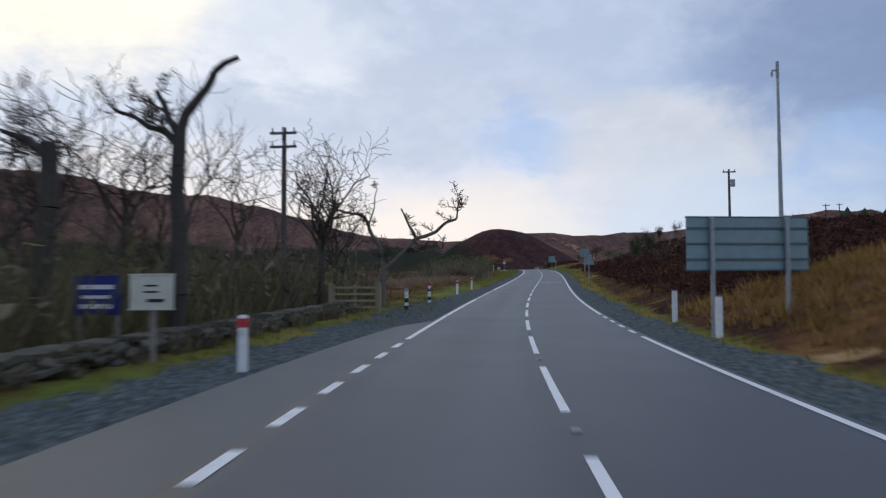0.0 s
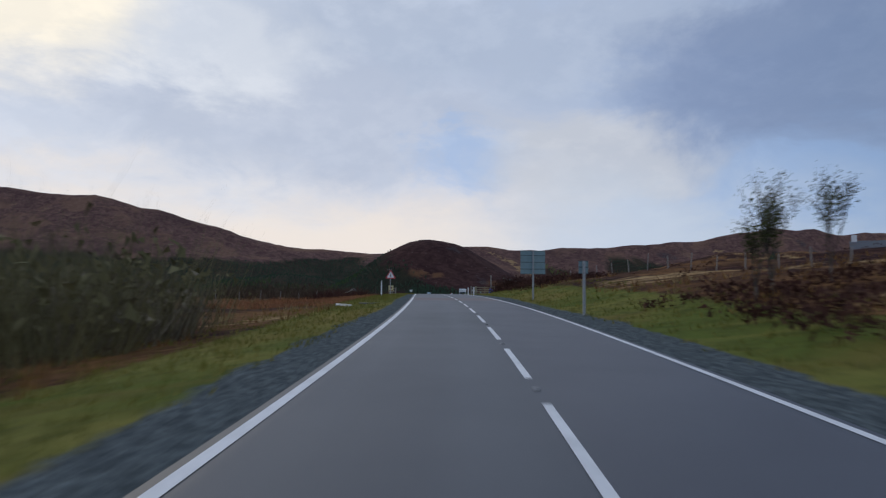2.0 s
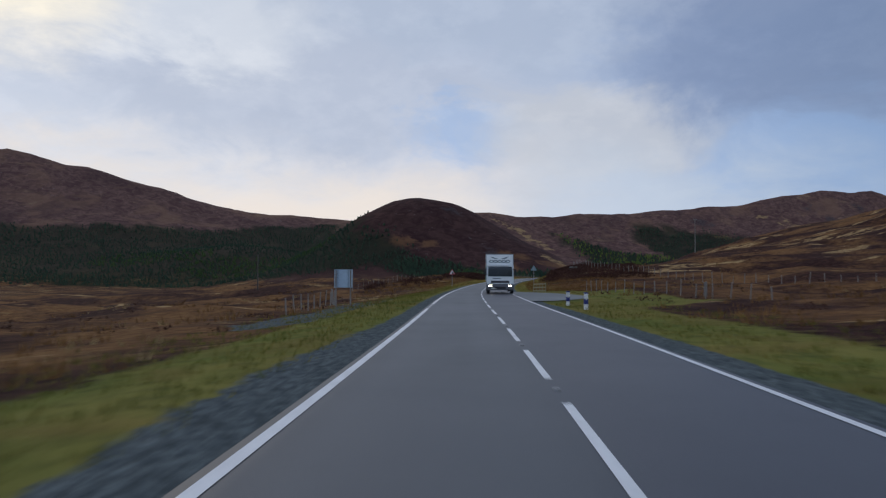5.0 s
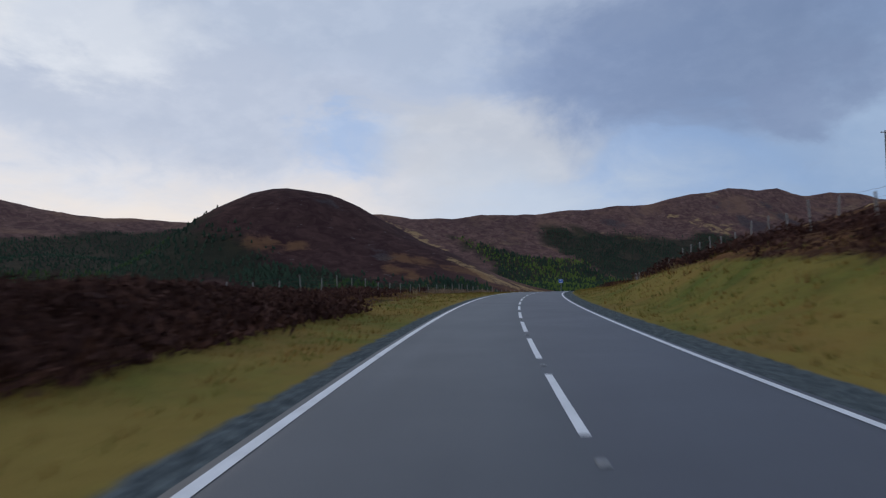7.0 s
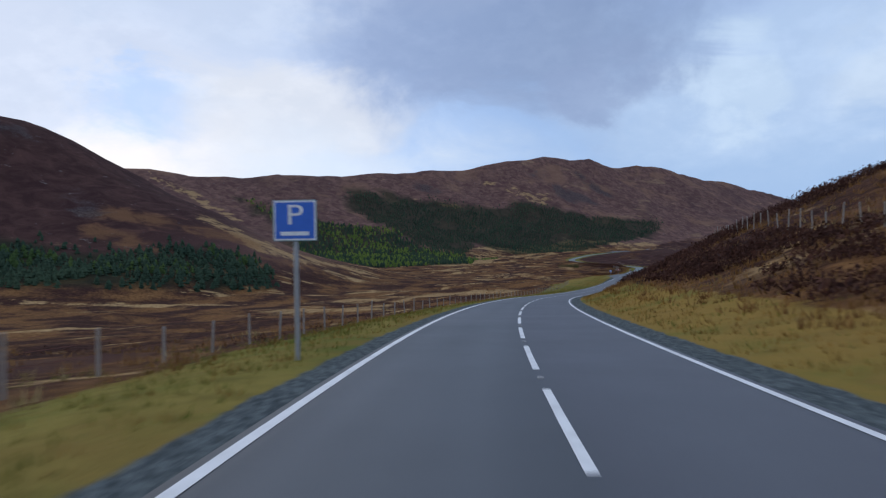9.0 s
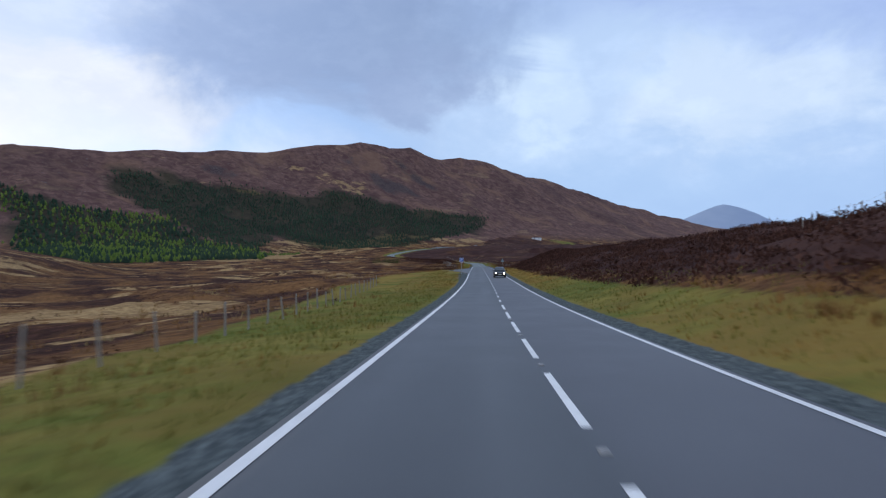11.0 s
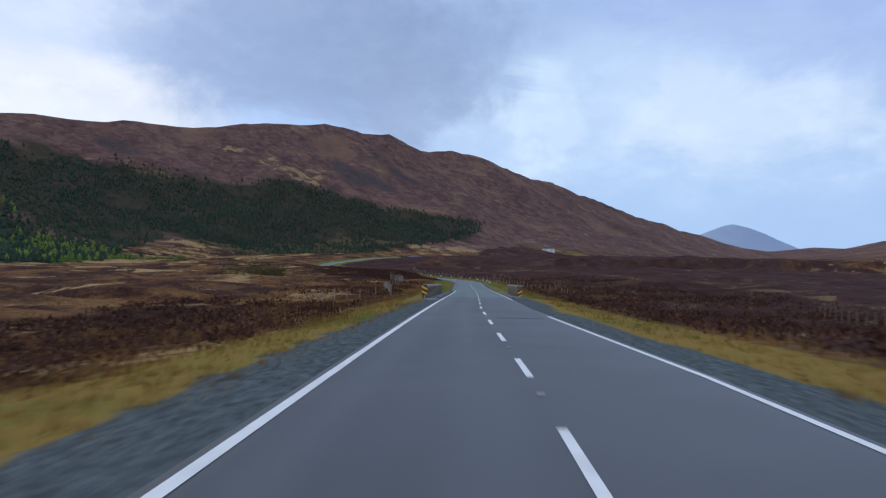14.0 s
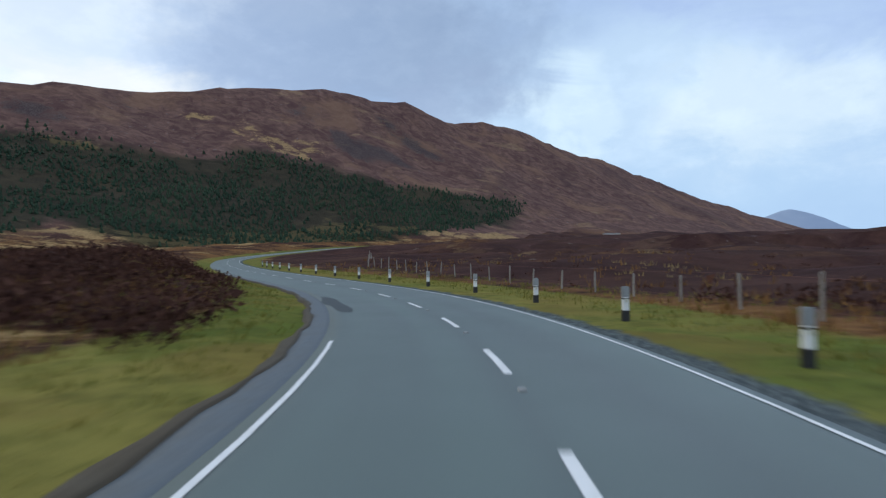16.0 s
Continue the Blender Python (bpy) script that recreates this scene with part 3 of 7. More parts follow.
def make_ground():
    from mathutils.geometry import delaunay_2d_cdt
    rng = np.random.default_rng(4)
    ds = [-60, -52, -45, -38, -32, -27, -22.5, -19, -16, -13.5, -11.5, -10, -8.7, -7.6, -6.7, -5.9, -5.2, -4.6, -4.1, -3.6, -3.1, -2.5, -1, 1, 3,
          4.5, 5, 5.5, 6.1, 6.8, 7.6, 8.5, 9.5, 10.6, 11.8, 13.2, 15, 17, 19.5, 22.5, 26, 30, 35, 41, 48, 56]
    ss = np.arange(-90, 1375, 2.6)
    g_s, g_d = np.meshgrid(ss, np.array(ds, float), indexing="ij")
    g_s, g_d = g_s.ravel(), g_d.ravel()
    g_s = g_s + rng.uniform(-0.6, 0.6, len(g_s)) * (np.abs(g_d - 1) > 5)
    x, y, _, _ = road_at(g_s, g_d)
    s, d = to_road(x, y)
    ok = np.abs(d - g_d) < 0.6
    pts = [np.stack([x[ok], y[ok]], 1)]

    def grid(x0, x1, y0, y1, step, near, farr):
        gx, gy = np.meshgrid(np.arange(x0, x1, step), np.arange(y0, y1, step))
        gx = gx.ravel() + rng.uniform(-.3, .3, gx.size) * step
        gy = gy.ravel() + rng.uniform(-.3, .3, gy.size) * step
        _, d = to_road(gx, gy)
        ok = (np.abs(d) > near) & (np.abs(d) <= farr)
        return np.stack([gx[ok], gy[ok]], 1)
    pts.append(grid(-300, 800, -300, 1500, 7, 60, 190))
    hill_box = grid(-900, 1500, 800, 1620, 13, 190, 9e9)
    pts.append(hill_box)
    rest = grid(-1500, 2200, -900, 2400, 45, 190, 9e9)
    inside = (rest[:, 0] > -910) & (rest[:, 0] < 1510) & (rest[:, 1] > 790) & (rest[:, 1] < 1630)
    pts.append(rest[~inside])
    rest = grid(-9000, 9000, -9000, 9000, 300, 190, 9e9)
    inside = (rest[:, 0] > -1550) & (rest[:, 0] < 2250) & (rest[:, 1] > -950) & (rest[:, 1] < 2450)
    pts.append(rest[~inside])
    xy = np.concatenate(pts)
    z, s, d, h = terrain(xy[:, 0], xy[:, 1])
    tri = delaunay_2d_cdt([tuple(p) for p in xy.tolist()], [], [], 0, 1e-7)
    vi, faces = tri[0], tri[2]
    ob = mesh_object("ground", [(xy[i, 0], xy[i, 1], z[i]) for i in range(len(xy))], faces, GROUND)
    wob = 1 + 0.2 * np.sin(s / 17) + 0.15 * np.sin(s / 5.3)
    lo = wob * np.where(d < 0, np.interp(s, [0, 36, 45, 64, 110, 130, 200, 300, 350, 400, 540, 570, 800, 830, 960, 1010, 1020, 1080, 1090], [2.1, 2.0, 1.4, 1.2, .8, .5, .55, .75, .4, .0, .0, .05, .05, 1.2, 1.2, -.1, -.4, -.5, -.5]), np.interp(s, [0, 90, 125, 300, 330, 540, 570, 780, 830, 880, 900, 985, 1015, 1025], [.45, .5, .35, .6, .25, .18, .12, .12, .35, .35, .6, .7, .3, -.4]))
    gravel = np.where(d < 0, soft(2.3 + lo + 0.5, 2.3 + lo, -d), soft(lane(s)[2] + 0.93 + lo, lane(s)[2] + 0.53 + lo, d))
    gravel = np.maximum(gravel, soft(874, 879, s) * soft(895, 890, s) * soft(-8.5 + (s - 878) * 0.15, -8.0 + (s - 878) * 0.15, d) * (d < -4))
    gravel = np.maximum(gravel, soft(350, 356, s) * soft(390, 384, s) * soft(-9.6, -9.0, d) * soft(-5.8, -6.4, d))
    wide = np.where(d < 0, np.interp(s, [0, 60, 120, 300, 420, 500, 560, 700, 800, 900, 940, 1000, 1085, 1100], [5, 6, 6.5, 6, 5.6, 5.8, 7, 6, 16, 15, 7.5, 5.5, 6.5, 4.6]), np.interp(s, [0, 60, 100, 135, 300, 362, 372, 402, 412, 430, 520, 560, 700, 790, 830, 880, 900, 930, 1100], [4.9, 5.6, 6.2, 8.5, 8, 8, 15, 15, 8, 8.8, 8.8, 8.4, 8.0, 7.8, 6.8, 6.5, 7, 7.5, 7]))
    grass = soft(wide + 1.6, wide - 0.6, np.abs(d))
    onhill = soft(4, 18, h)
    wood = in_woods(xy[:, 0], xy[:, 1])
    heath = np.maximum(np.exp(-(((xy[:, 0] + 3) / 135) ** 4 + ((xy[:, 1] - 960) / 150) ** 4)), np.maximum(0.85 * (1 - 0.7 * soft(884, 892, s) * soft(965, 950, s) * soft(45, 25, d)) * soft(800, 900, s) * (1 - (0.15 + 0.35 * soft(70, 35, d)) * soft(975, 1010, s)) * soft(6.5, 9, d) * soft(330, 160, d), np.maximum(1.1 * soft(800, 840, s) * soft(892, 882, s) * soft(6.8, 8.5, d) * soft(60, 30, d), np.maximum(0.95 * soft(650, 680, s) * soft(9, 11, d) * soft(60, 30, d), 1.1 * soft(20, 30, s) * soft(116, 100, s) * soft(7.0, 8.0, d) * soft(34, 22, d)))))
    heath = np.maximum(heath, 0.9 * soft(515, 535, s) * soft(640, 600, s) * soft(-10.5, -12, d) * soft(-75, -50, d))
    heath = np.maximum(heath, 0.55 * soft(535, 550, s) * soft(615, 590, s) * soft(11, 14, d) * soft(60, 40, d))
    field = np.exp(-(((xy[:, 0] - 806) / 26) ** 2 + ((xy[:, 1] - 1262) / 14) ** 2))
    field = np.maximum(field, np.exp(-(((s - 983) / 5) ** 2 + ((d - 9.6) / 1.8) ** 2)))
    grass = np.maximum(grass, field)
    bank = 0.8 * soft(-30, -5, s) * soft(34, 22, s) * soft(6.0, 7.5, d) * soft(26, 16, d)
    fern = 1.2 * soft(170, 180, s) * soft(234, 222, s) * soft(-7.0, -8.2, d) * soft(-30, -22, d)
    pale = 0.75 * soft(60, 68, s) * soft(102, 94, s) * soft(-7, -8.5, d) * soft(-26, -18, d)
    foot = 0.62 * soft(0.2, 1.5, h) * soft(14, 6, h) * soft(330, 370, xy[:, 0]) * soft(700, 640, xy[:, 0]) * soft(1050, 1100, xy[:, 1])
    golden = 0.36 * soft(545, 575, s) * soft(700, 650, s) * soft(6, 8, d) * soft(30, 18, d)
    patch = np.stack([np.maximum(np.maximum(patches(STRAW_RUNS, xy), golden), np.maximum(pale, foot)), np.maximum(patches(BRACKEN_RUNS, xy), np.maximum(bank, fern)), patches(CRAG_RUNS, xy), heath], 1).astype(np.float32)
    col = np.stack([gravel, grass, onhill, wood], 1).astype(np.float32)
    me = ob.data
    me.color_attributes.new("patch", "FLOAT_COLOR", "POINT").data.foreach_set("color", patch.ravel())
    dry = dryness(s, d).astype(np.float32)
    me.attributes.new("dry", "FLOAT", "POINT").data.foreach_set("value", dry)
    a = me.color_attributes.new("cover", "FLOAT_COLOR", "POINT")
    a.data.foreach_set("color", col.ravel())
    return tagged(ob, "heather moor, rough grass verges and brown hillsides", "ground", kind="structure")


ground = make_ground()


def far_hill():
    """The one high hill beyond the moor, haze painted in by colour and glow."""
    m, nt, b = material("hazed_hill", 1.0)
    v = metres(nt)
    # blue of the hazy air put into the base colour, lifted by weak emission
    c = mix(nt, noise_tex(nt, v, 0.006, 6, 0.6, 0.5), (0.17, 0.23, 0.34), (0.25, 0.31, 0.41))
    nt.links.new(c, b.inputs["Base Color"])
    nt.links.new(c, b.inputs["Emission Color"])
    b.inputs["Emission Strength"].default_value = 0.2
    b.inputs["Specular IOR Level"].default_value = 0.0
    n = 60
    gx, gy = np.meshgrid(np.linspace(2350, 4300, n), np.linspace(1900, 2950, n))
    gx, gy = gx.ravel(), gy.ravel()
    z = bell(gx, gy, 3307, 2413, 330, 300, 196, 0.8) + bell(gx, gy, 3800, 2450, 330, 240, 70) + rough(gx, gy, 0.005, 3.0) * 9 - 16
    faces = [(i * n + k, i * n + k + 1, (i + 1) * n + k + 1, (i + 1) * n + k) for i in range(n - 1) for k in range(n - 1)]
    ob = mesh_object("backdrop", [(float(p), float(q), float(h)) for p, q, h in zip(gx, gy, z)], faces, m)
    tagged(ob, "far hill with haze put into its pale blue, faintly glowing colour", "hill", kind="structure")


far_hill()


def strip(name, s_list, d_lo, d_hi, lift, mat, parent=None, thick=0.0, cuts=1):
    """A band along the road between two distances from its line."""
    verts, faces = [], []
    s_list = np.asarray(s_list, float)
    lo = d_lo(s_list) if callable(d_lo) else np.full(len(s_list), float(d_lo))
    hi = d_hi(s_list) if callable(d_hi) else np.full(len(s_list), float(d_hi))
    n = cuts + 1 + (2 if thick else 0)
    for i, s in enumerate(s_list):
        row = [(lo[i] + (hi[i] - lo[i]) * k / cuts, 0.0) for k in range(cuts + 1)]
        if thick:
            row = [(lo[i] - 0.15, -thick)] + row + [(hi[i] + 0.15, -thick)]
        for d, dz in row:
            x, y, z, _ = road_at(s, d)
            verts.append((float(x), float(y), float(z) + lift + dz))
    for i in range(len(s_list) - 1):
        for k in range(n - 1):
            a = i * n + k
            faces.append((a, a + 1, a + n + 1, a + n))
    if thick:
        faces += [tuple(range(n)), tuple(range(len(verts) - n, len(verts)))]
    return mesh_object(name, verts, faces, mat, True, parent)


def make_road():
    ss = np.arange(-110, 1376, 2.0)
    ob = strip("road", ss, lambda s: lane(s)[0] - 0.17, lambda s: lane(s)[2] + 0.16, 0.0, ASPHALT, None, 0.3, 16)
    n = 19
    d = np.tile(np.linspace(0, 1, n), len(ss))
    s = np.repeat(ss, n)
    track = np.exp(-((d - 0.17) / 0.05) ** 2) + np.exp(-((d - 0.40) / 0.05) ** 2)
    red = soft(168, 168.5, s) * soft(178, 177.5, s)
    newer = soft(983, 989, s)
    worn = np.array([noise.fractal(Vector((a / 26, b * 5, 2.0)), 0.8, 2.1, 4) for a, b in zip(s, d)])
    seam = np.exp(-((d - 0.51) / 0.03) ** 2)
    col = np.stack([np.clip(track * 0.45 + 0.30 + worn * 0.7 - 0.5 * seam, 0, 1), red, newer, soft(0.49, 0.56, d) * (1 - newer)], 1).astype(np.float32)
    ob.data.color_attributes.new("wear", "FLOAT_COLOR", "POINT").data.foreach_set("color", col.ravel())
    tagged(ob, "wet grey asphalt two-lane road with white markings", "road", kind="structure")
    return ob


road = make_road()


def line_runs(side, dashed, lost=(2000.0, 2000.0), end=1376.0):
    """Edge line: solid, with short dashes over the given stretches."""
    i = 0 if side == "left" else 2
    wide = 0.070 if side == "left" else 0.058
    a = -100.0
    for lo, hi in dashed + [(end, end)]:
        for a, b in ((a, min(lo, lost[0])), (max(a, lost[1]), lo)):
            if b <= a:
                continue
            strip("edge_line", np.append(np.arange(a, b - 0.1, 2.0), b), lambda s: lane(s)[i] - np.interp(s, [965, 985, 1020, 1045], [1.0, 0.75, 0.7, 0.5]) * wide, lambda s: lane(s)[i] + np.interp(s, [965, 985, 1020, 1045], [1.0, 0.75, 0.7, 0.5]) * wide, 0.006, WHITE_LINE, road)
        s = lo + 1.0
        while s < hi - 0.5:
            strip("edge_dash", [s, s + 1.0], lambda q: lane(q)[i] - wide, lambda q: lane(q)[i] + wide, 0.006, WHITE_LINE, road)
            s += 2.0
        a = hi


line_runs("left", [(-30.0, 18.0), (40.0, 54.0), (176.0, 189.0), (361.0, 367.0), (846.0, 920.0)], (1022.0, 1084.0), 1093.0)
line_runs("right", [(18.0, 28.0), (214.0, 228.0), (383.0, 392.0), (558.0, 568.0), (909.0, 922.0)], (957.0, 979.0))

for k in range(-15, 225):
    far_end = 6.0 * k - 0.1
    far_end -= 0.5 if far_end > 1008 else 0.0
    length = 4.0 if far_end < 760 else 2.4
    strip("centre_dash", np.linspace(far_end - length, far_end, 3), lambda s: lane(s)[1] - 0.055, lambda s: lane(s)[1] + 0.055, 0.006, WHITE_LINE, road)


# ---- helpers for things ----
def fast_mesh(name, verts, faces, mat, kind="", label="", category=""):
    """Many small faces at once; verts in true metres, faces all with as many corners."""
    verts, faces = np.asarray(verts, np.float32) * M, np.asarray(faces, np.int32)
    me = bpy.data.meshes.new(name)
    me.vertices.add(len(verts))
    me.vertices.foreach_set("co", verts.ravel())
    k = faces.shape[1]
    me.loops.add(faces.size)
    me.loops.foreach_set("vertex_index", faces.ravel())
    me.polygons.add(len(faces))
    me.polygons.foreach_set("loop_start", np.arange(len(faces), dtype=np.int32) * k)
    me.update()
    me.materials.append(mat)
    return tagged(new(name, me), label, category, kind=kind)


def part(name, bm, mat, parent, label=""):
    """A bmesh in true metres as one mesh object under a thing or a part."""
    bmesh.ops.scale(bm, vec=(M, M, M), verts=bm.verts)
    me = bpy.data.meshes.new(name)
    bm.to_mesh(me)
    bm.free()
    me.materials.append(mat)
    ob = new(name, me)
    ob.parent = parent
    return tagged(ob, label)


def box(bm, c, size, bevel=0.0, turn=None):
    r = bmesh.ops.create_cube(bm, size=1.0)
    vs = r["verts"]
    bmesh.ops.scale(bm, vec=size, verts=vs)
    if bevel:
        es = list({e for v in vs for e in v.link_edges})
        out = bmesh.ops.bevel(bm, geom=es, offset=bevel, segments=2, affect="EDGES")
        vs = list({v for f in out["faces"] for v in f.verts} | {v for v in vs if v.is_valid})
    if turn:
        bmesh.ops.rotate(bm, cent=(0, 0, 0), matrix=Euler([radians(a) for a in turn]).to_matrix(), verts=vs)
    bmesh.ops.translate(bm, vec=c, verts=vs)
    return vs


def rod(bm, p0, p1, r0, r1=None, n=8):
    """A tapered round bar from p0 to p1."""
    p0, p1 = Vector(p0), Vector(p1)
    r1 = r0 if r1 is None else r1
    q = (p1 - p0).to_track_quat("Z", "Y").to_matrix()
    ring = [[bm.verts.new(p + q @ Vector((math.cos(a) * r, math.sin(a) * r, 0))) for a in [2 * math.pi * i / n for i in range(n)]] for p, r in ((p0, r0), (p1, r1))]
    for i in range(n):
        bm.faces.new((ring[0][i], ring[0][(i + 1) % n], ring[1][(i + 1) % n], ring[1][i]))
    bm.faces.new(ring[0][::-1])
    bm.faces.new(ring[1])


def prism(bm, outline, y0, y1):
    """An outline in x, z drawn out from y0 to y1."""
    a = [bm.verts.new((x, y0, z)) for x, z in outline]
    b = [bm.verts.new((x, y1, z)) for x, z in outline]
    n = len(outline)
    bm.faces.new(a)
    bm.faces.new(b[::-1])
    for i in range(n):
        bm.faces.new((a[i], b[i], b[(i + 1) % n], a[(i + 1) % n]))
    bmesh.ops.recalc_face_normals(bm, faces=bm.faces)


def slab(outline, y0, y1):
    bm = bmesh.new()
    prism(bm, outline, y0, y1)
    return bm


def boxes(*rows):
    """rows of centre, size, bevel."""
    bm = bmesh.new()
    for c, size, bev in rows:
        box(bm, c, size, bev)
    return bm


def rods(*rows):
    bm = bmesh.new()
    for r in rows:
        rod(bm, *r)
    return bm


def level(s, d):
    """Height of the ground beside the road, true metres."""
    x, y, _, _ = road_at(s, d)
    return float(terrain(np.array([float(x)]), np.array([float(y)]))[0][0])


def spot(s, d, turn=0.0, lift=0.0, z=None):
    """The pose of something that stands at s, d, facing along the road and turned by some degrees."""
    x, y, _, a = road_at(s, d)
    z = level(s, d) if z is None else z
    return pose(float(x) * M, float(y) * M, (z + lift) * M, 0, 0, float(a) + turn)


def thing(name, label, category, m=None, group=""):
    ob = tagged(new(name), label, category, group)
    ob.empty_display_size = 0.2
    if m is not None:
        ob.matrix_basis = m
    return ob


def text_mesh(body, size, depth=0.004):
    """Letters as a bmesh in x, z, standing up and facing -y, centred."""
    cu = bpy.data.curves.new("letters", "FONT")
    cu.body, cu.size, cu.extrude, cu.align_x, cu.align_y = body, size, depth, "CENTER", "CENTER"
    tmp = new("letters", cu)
    me = bpy.data.meshes.new_from_object(tmp.evaluated_get(bpy.context.evaluated_depsgraph_get()))
    bm = bmesh.new()
    bm.from_mesh(me)
    bpy.data.objects.remove(tmp)
    bpy.data.curves.remove(cu)
    bpy.data.meshes.remove(me)
    bmesh.ops.rotate(bm, cent=(0, 0, 0), matrix=Euler((radians(90), 0, 0)).to_matrix(), verts=bm.verts)
    return bm


# ---- more materials ----
STEEL = plain("galvanised_steel", (0.34, 0.36, 0.37), 0.5, 0.6, grain=12, dirt=0.4)
SIGN_BACK = plain("sign_back", (0.20, 0.30, 0.32), 0.55, 0.1, grain=5, dirt=0.3)
SIGN_RIB = plain("sign_rib", (0.10, 0.15, 0.165), 0.6, 0.1, grain=8)
WHITE = plain("white_paint", (0.80, 0.81, 0.80), 0.5, grain=8, dirt=0.35)
LORRY_WHITE = plain("white_bodywork", (0.84, 0.88, 0.86), 0.35, grain=8, dirt=0.15)
BOARD_BLUE = plain("pale_blue_metal", (0.42, 0.55, 0.64), 0.35, 0.2, grain=5, dirt=0.25)
BLACK = plain("black_paint", (0.018, 0.018, 0.02), 0.5, grain=8, dirt=0.2)
RED = plain("red_paint", (0.52, 0.035, 0.04), 0.45, grain=8, dirt=0.25)
BLUE = plain("blue_sheeting", (0.025, 0.13, 0.55), 0.4, grain=6, dirt=0.2)
NAVY = plain("navy_paint", (0.018, 0.03, 0.19), 0.45, grain=6, dirt=0.2)
YELLOW = plain("yellow_sheeting", (0.85, 0.44, 0.02), 0.45, grain=6, dirt=0.25)
PALE_YELLOW = plain("pale_yellow_paint", (0.62, 0.57, 0.30), 0.5, grain=6, dirt=0.25)
CREAM = plain("cream_paint", (0.60, 0.60, 0.50), 0.5, grain=6, dirt=0.25)
OLD_WOOD = plain("weathered_wood", (0.27, 0.25, 0.22), 0.9, grain=14, dirt=0.6)
FRESH_WOOD = plain("treated_wood", (0.30, 0.27, 0.17), 0.85, grain=14, dirt=0.5)
POLE_WOOD = plain("pole_wood", (0.11, 0.095, 0.08), 0.9, grain=10, dirt=0.5)
CONCRETE = plain("concrete", (0.36, 0.36, 0.35), 0.9, grain=9, dirt=0.5)
RUST = plain("rusty_iron", (0.20, 0.075, 0.055), 0.8, 0.2, grain=14, dirt=0.5)
RUBBER = plain("rubber", (0.02, 0.02, 0.021), 0.85, grain=14, dirt=0.3)
GREY_PLASTIC = plain("grey_bumper", (0.13, 0.135, 0.145), 0.55, grain=10, dirt=0.35)
GREEN = plain("green_livery", (0.02, 0.25, 0.12), 0.4, grain=5, dirt=0.2)
HARLING = plain("white_render", (0.78, 0.78, 0.76), 0.9, grain=4, dirt=0.2)
SLATE = plain("slate", (0.09, 0.095, 0.105), 0.7, grain=6, dirt=0.4)
KERB = plain("kerb_concrete", (0.17, 0.17, 0.165), 0.9, grain=7, dirt=0.5)
PATCH = plain("dark_asphalt", (0.045, 0.05, 0.058), 0.8, grain=20, dirt=0.4)
FOOTWAY = plain("dark_footway", (0.095, 0.105, 0.11), 0.85, grain=20, dirt=0.5)
BARREL = plain("blue_barrel", (0.03, 0.09, 0.60), 0.45, grain=5, dirt=0.2)


def glass_material():
    m, nt, b = material("dark_glass", 0.08)
    v = metres(nt)
    c = mix(nt, noise_tex(nt, v, 0.9, 3), (0.012, 0.018, 0.022), (0.03, 0.042, 0.048))
    nt.links.new(c, b.inputs["Base Color"])
    b.inputs["Specular IOR Level"].default_value = 0.8
    return m


def lamp_material(name, colour, power):
    m, nt, b = material(name, 0.3)
    b.inputs["Base Color"].default_value = (0.8, 0.8, 0.78, 1)
    b.inputs["Emission Color"].default_value = (*colour, 1)
    b.inputs["Emission Strength"].default_value = power
    return m


def foliage(name, a, b_, rough=0.9):
    """Leaves, stems and needles: each piece its own tone."""
    m, nt, b = material(name, rough)
    g = nt.nodes.new("ShaderNodeNewGeometry")
    c = mix(nt, g.outputs["Random Per Island"], a, b_)
    n = noise_tex(nt, metres(nt), 0.25, 4)
    c = mix(nt, mth(nt, "MULTIPLY", ramp(nt, n, 0.4, 0.65), 0.5), c, tuple(q * 0.6 for q in a))
    nt.links.new(c, b.inputs["Base Color"])
    b.inputs["Specular IOR Level"].default_value = 0.06
    return m


def canopy(name, a, b_):
    """Woodland whose tone drifts from stand to stand."""
    m, nt, b = material(name, 0.95)
    v = metres(nt)
    g = nt.nodes.new("ShaderNodeNewGeometry")
    f = mth(nt, "ADD", mth(nt, "MULTIPLY", ramp(nt, noise_tex(nt, v, 0.035, 5, 0.6), 0.35, 0.65), 0.75), mth(nt, "MULTIPLY", g.outputs["Random Per Island"], 0.25))
    nt.links.new(mix(nt, f, a, b_), b.inputs["Base Color"])
    b.inputs["Specular IOR Level"].default_value = 0.05
    return m


def stone_material(name, lo, hi, warm):
    m, nt, b = material(name, 0.9)
    v = metres(nt)
    info = nt.nodes.new("ShaderNodeObjectInfo")
    n1, n2 = noise_tex(nt, v, 9.0, 5, 0.65), noise_tex(nt, v, 1.7, 4)
    c = mix(nt, info.outputs["Random"], lo, hi)
    c = mix(nt, mth(nt, "MULTIPLY", ramp(nt, n2, 0.45, 0.7), 0.5), c, warm)
    c = mix(nt, mth(nt, "MULTIPLY", ramp(nt, n1, 0.5, 0.8), 0.5), c, tuple(q * 0.4 for q in lo))
    nt.links.new(c, b.inputs["Base Color"])
    bump(nt, b, n1, 0.5, 0.02)
    return m


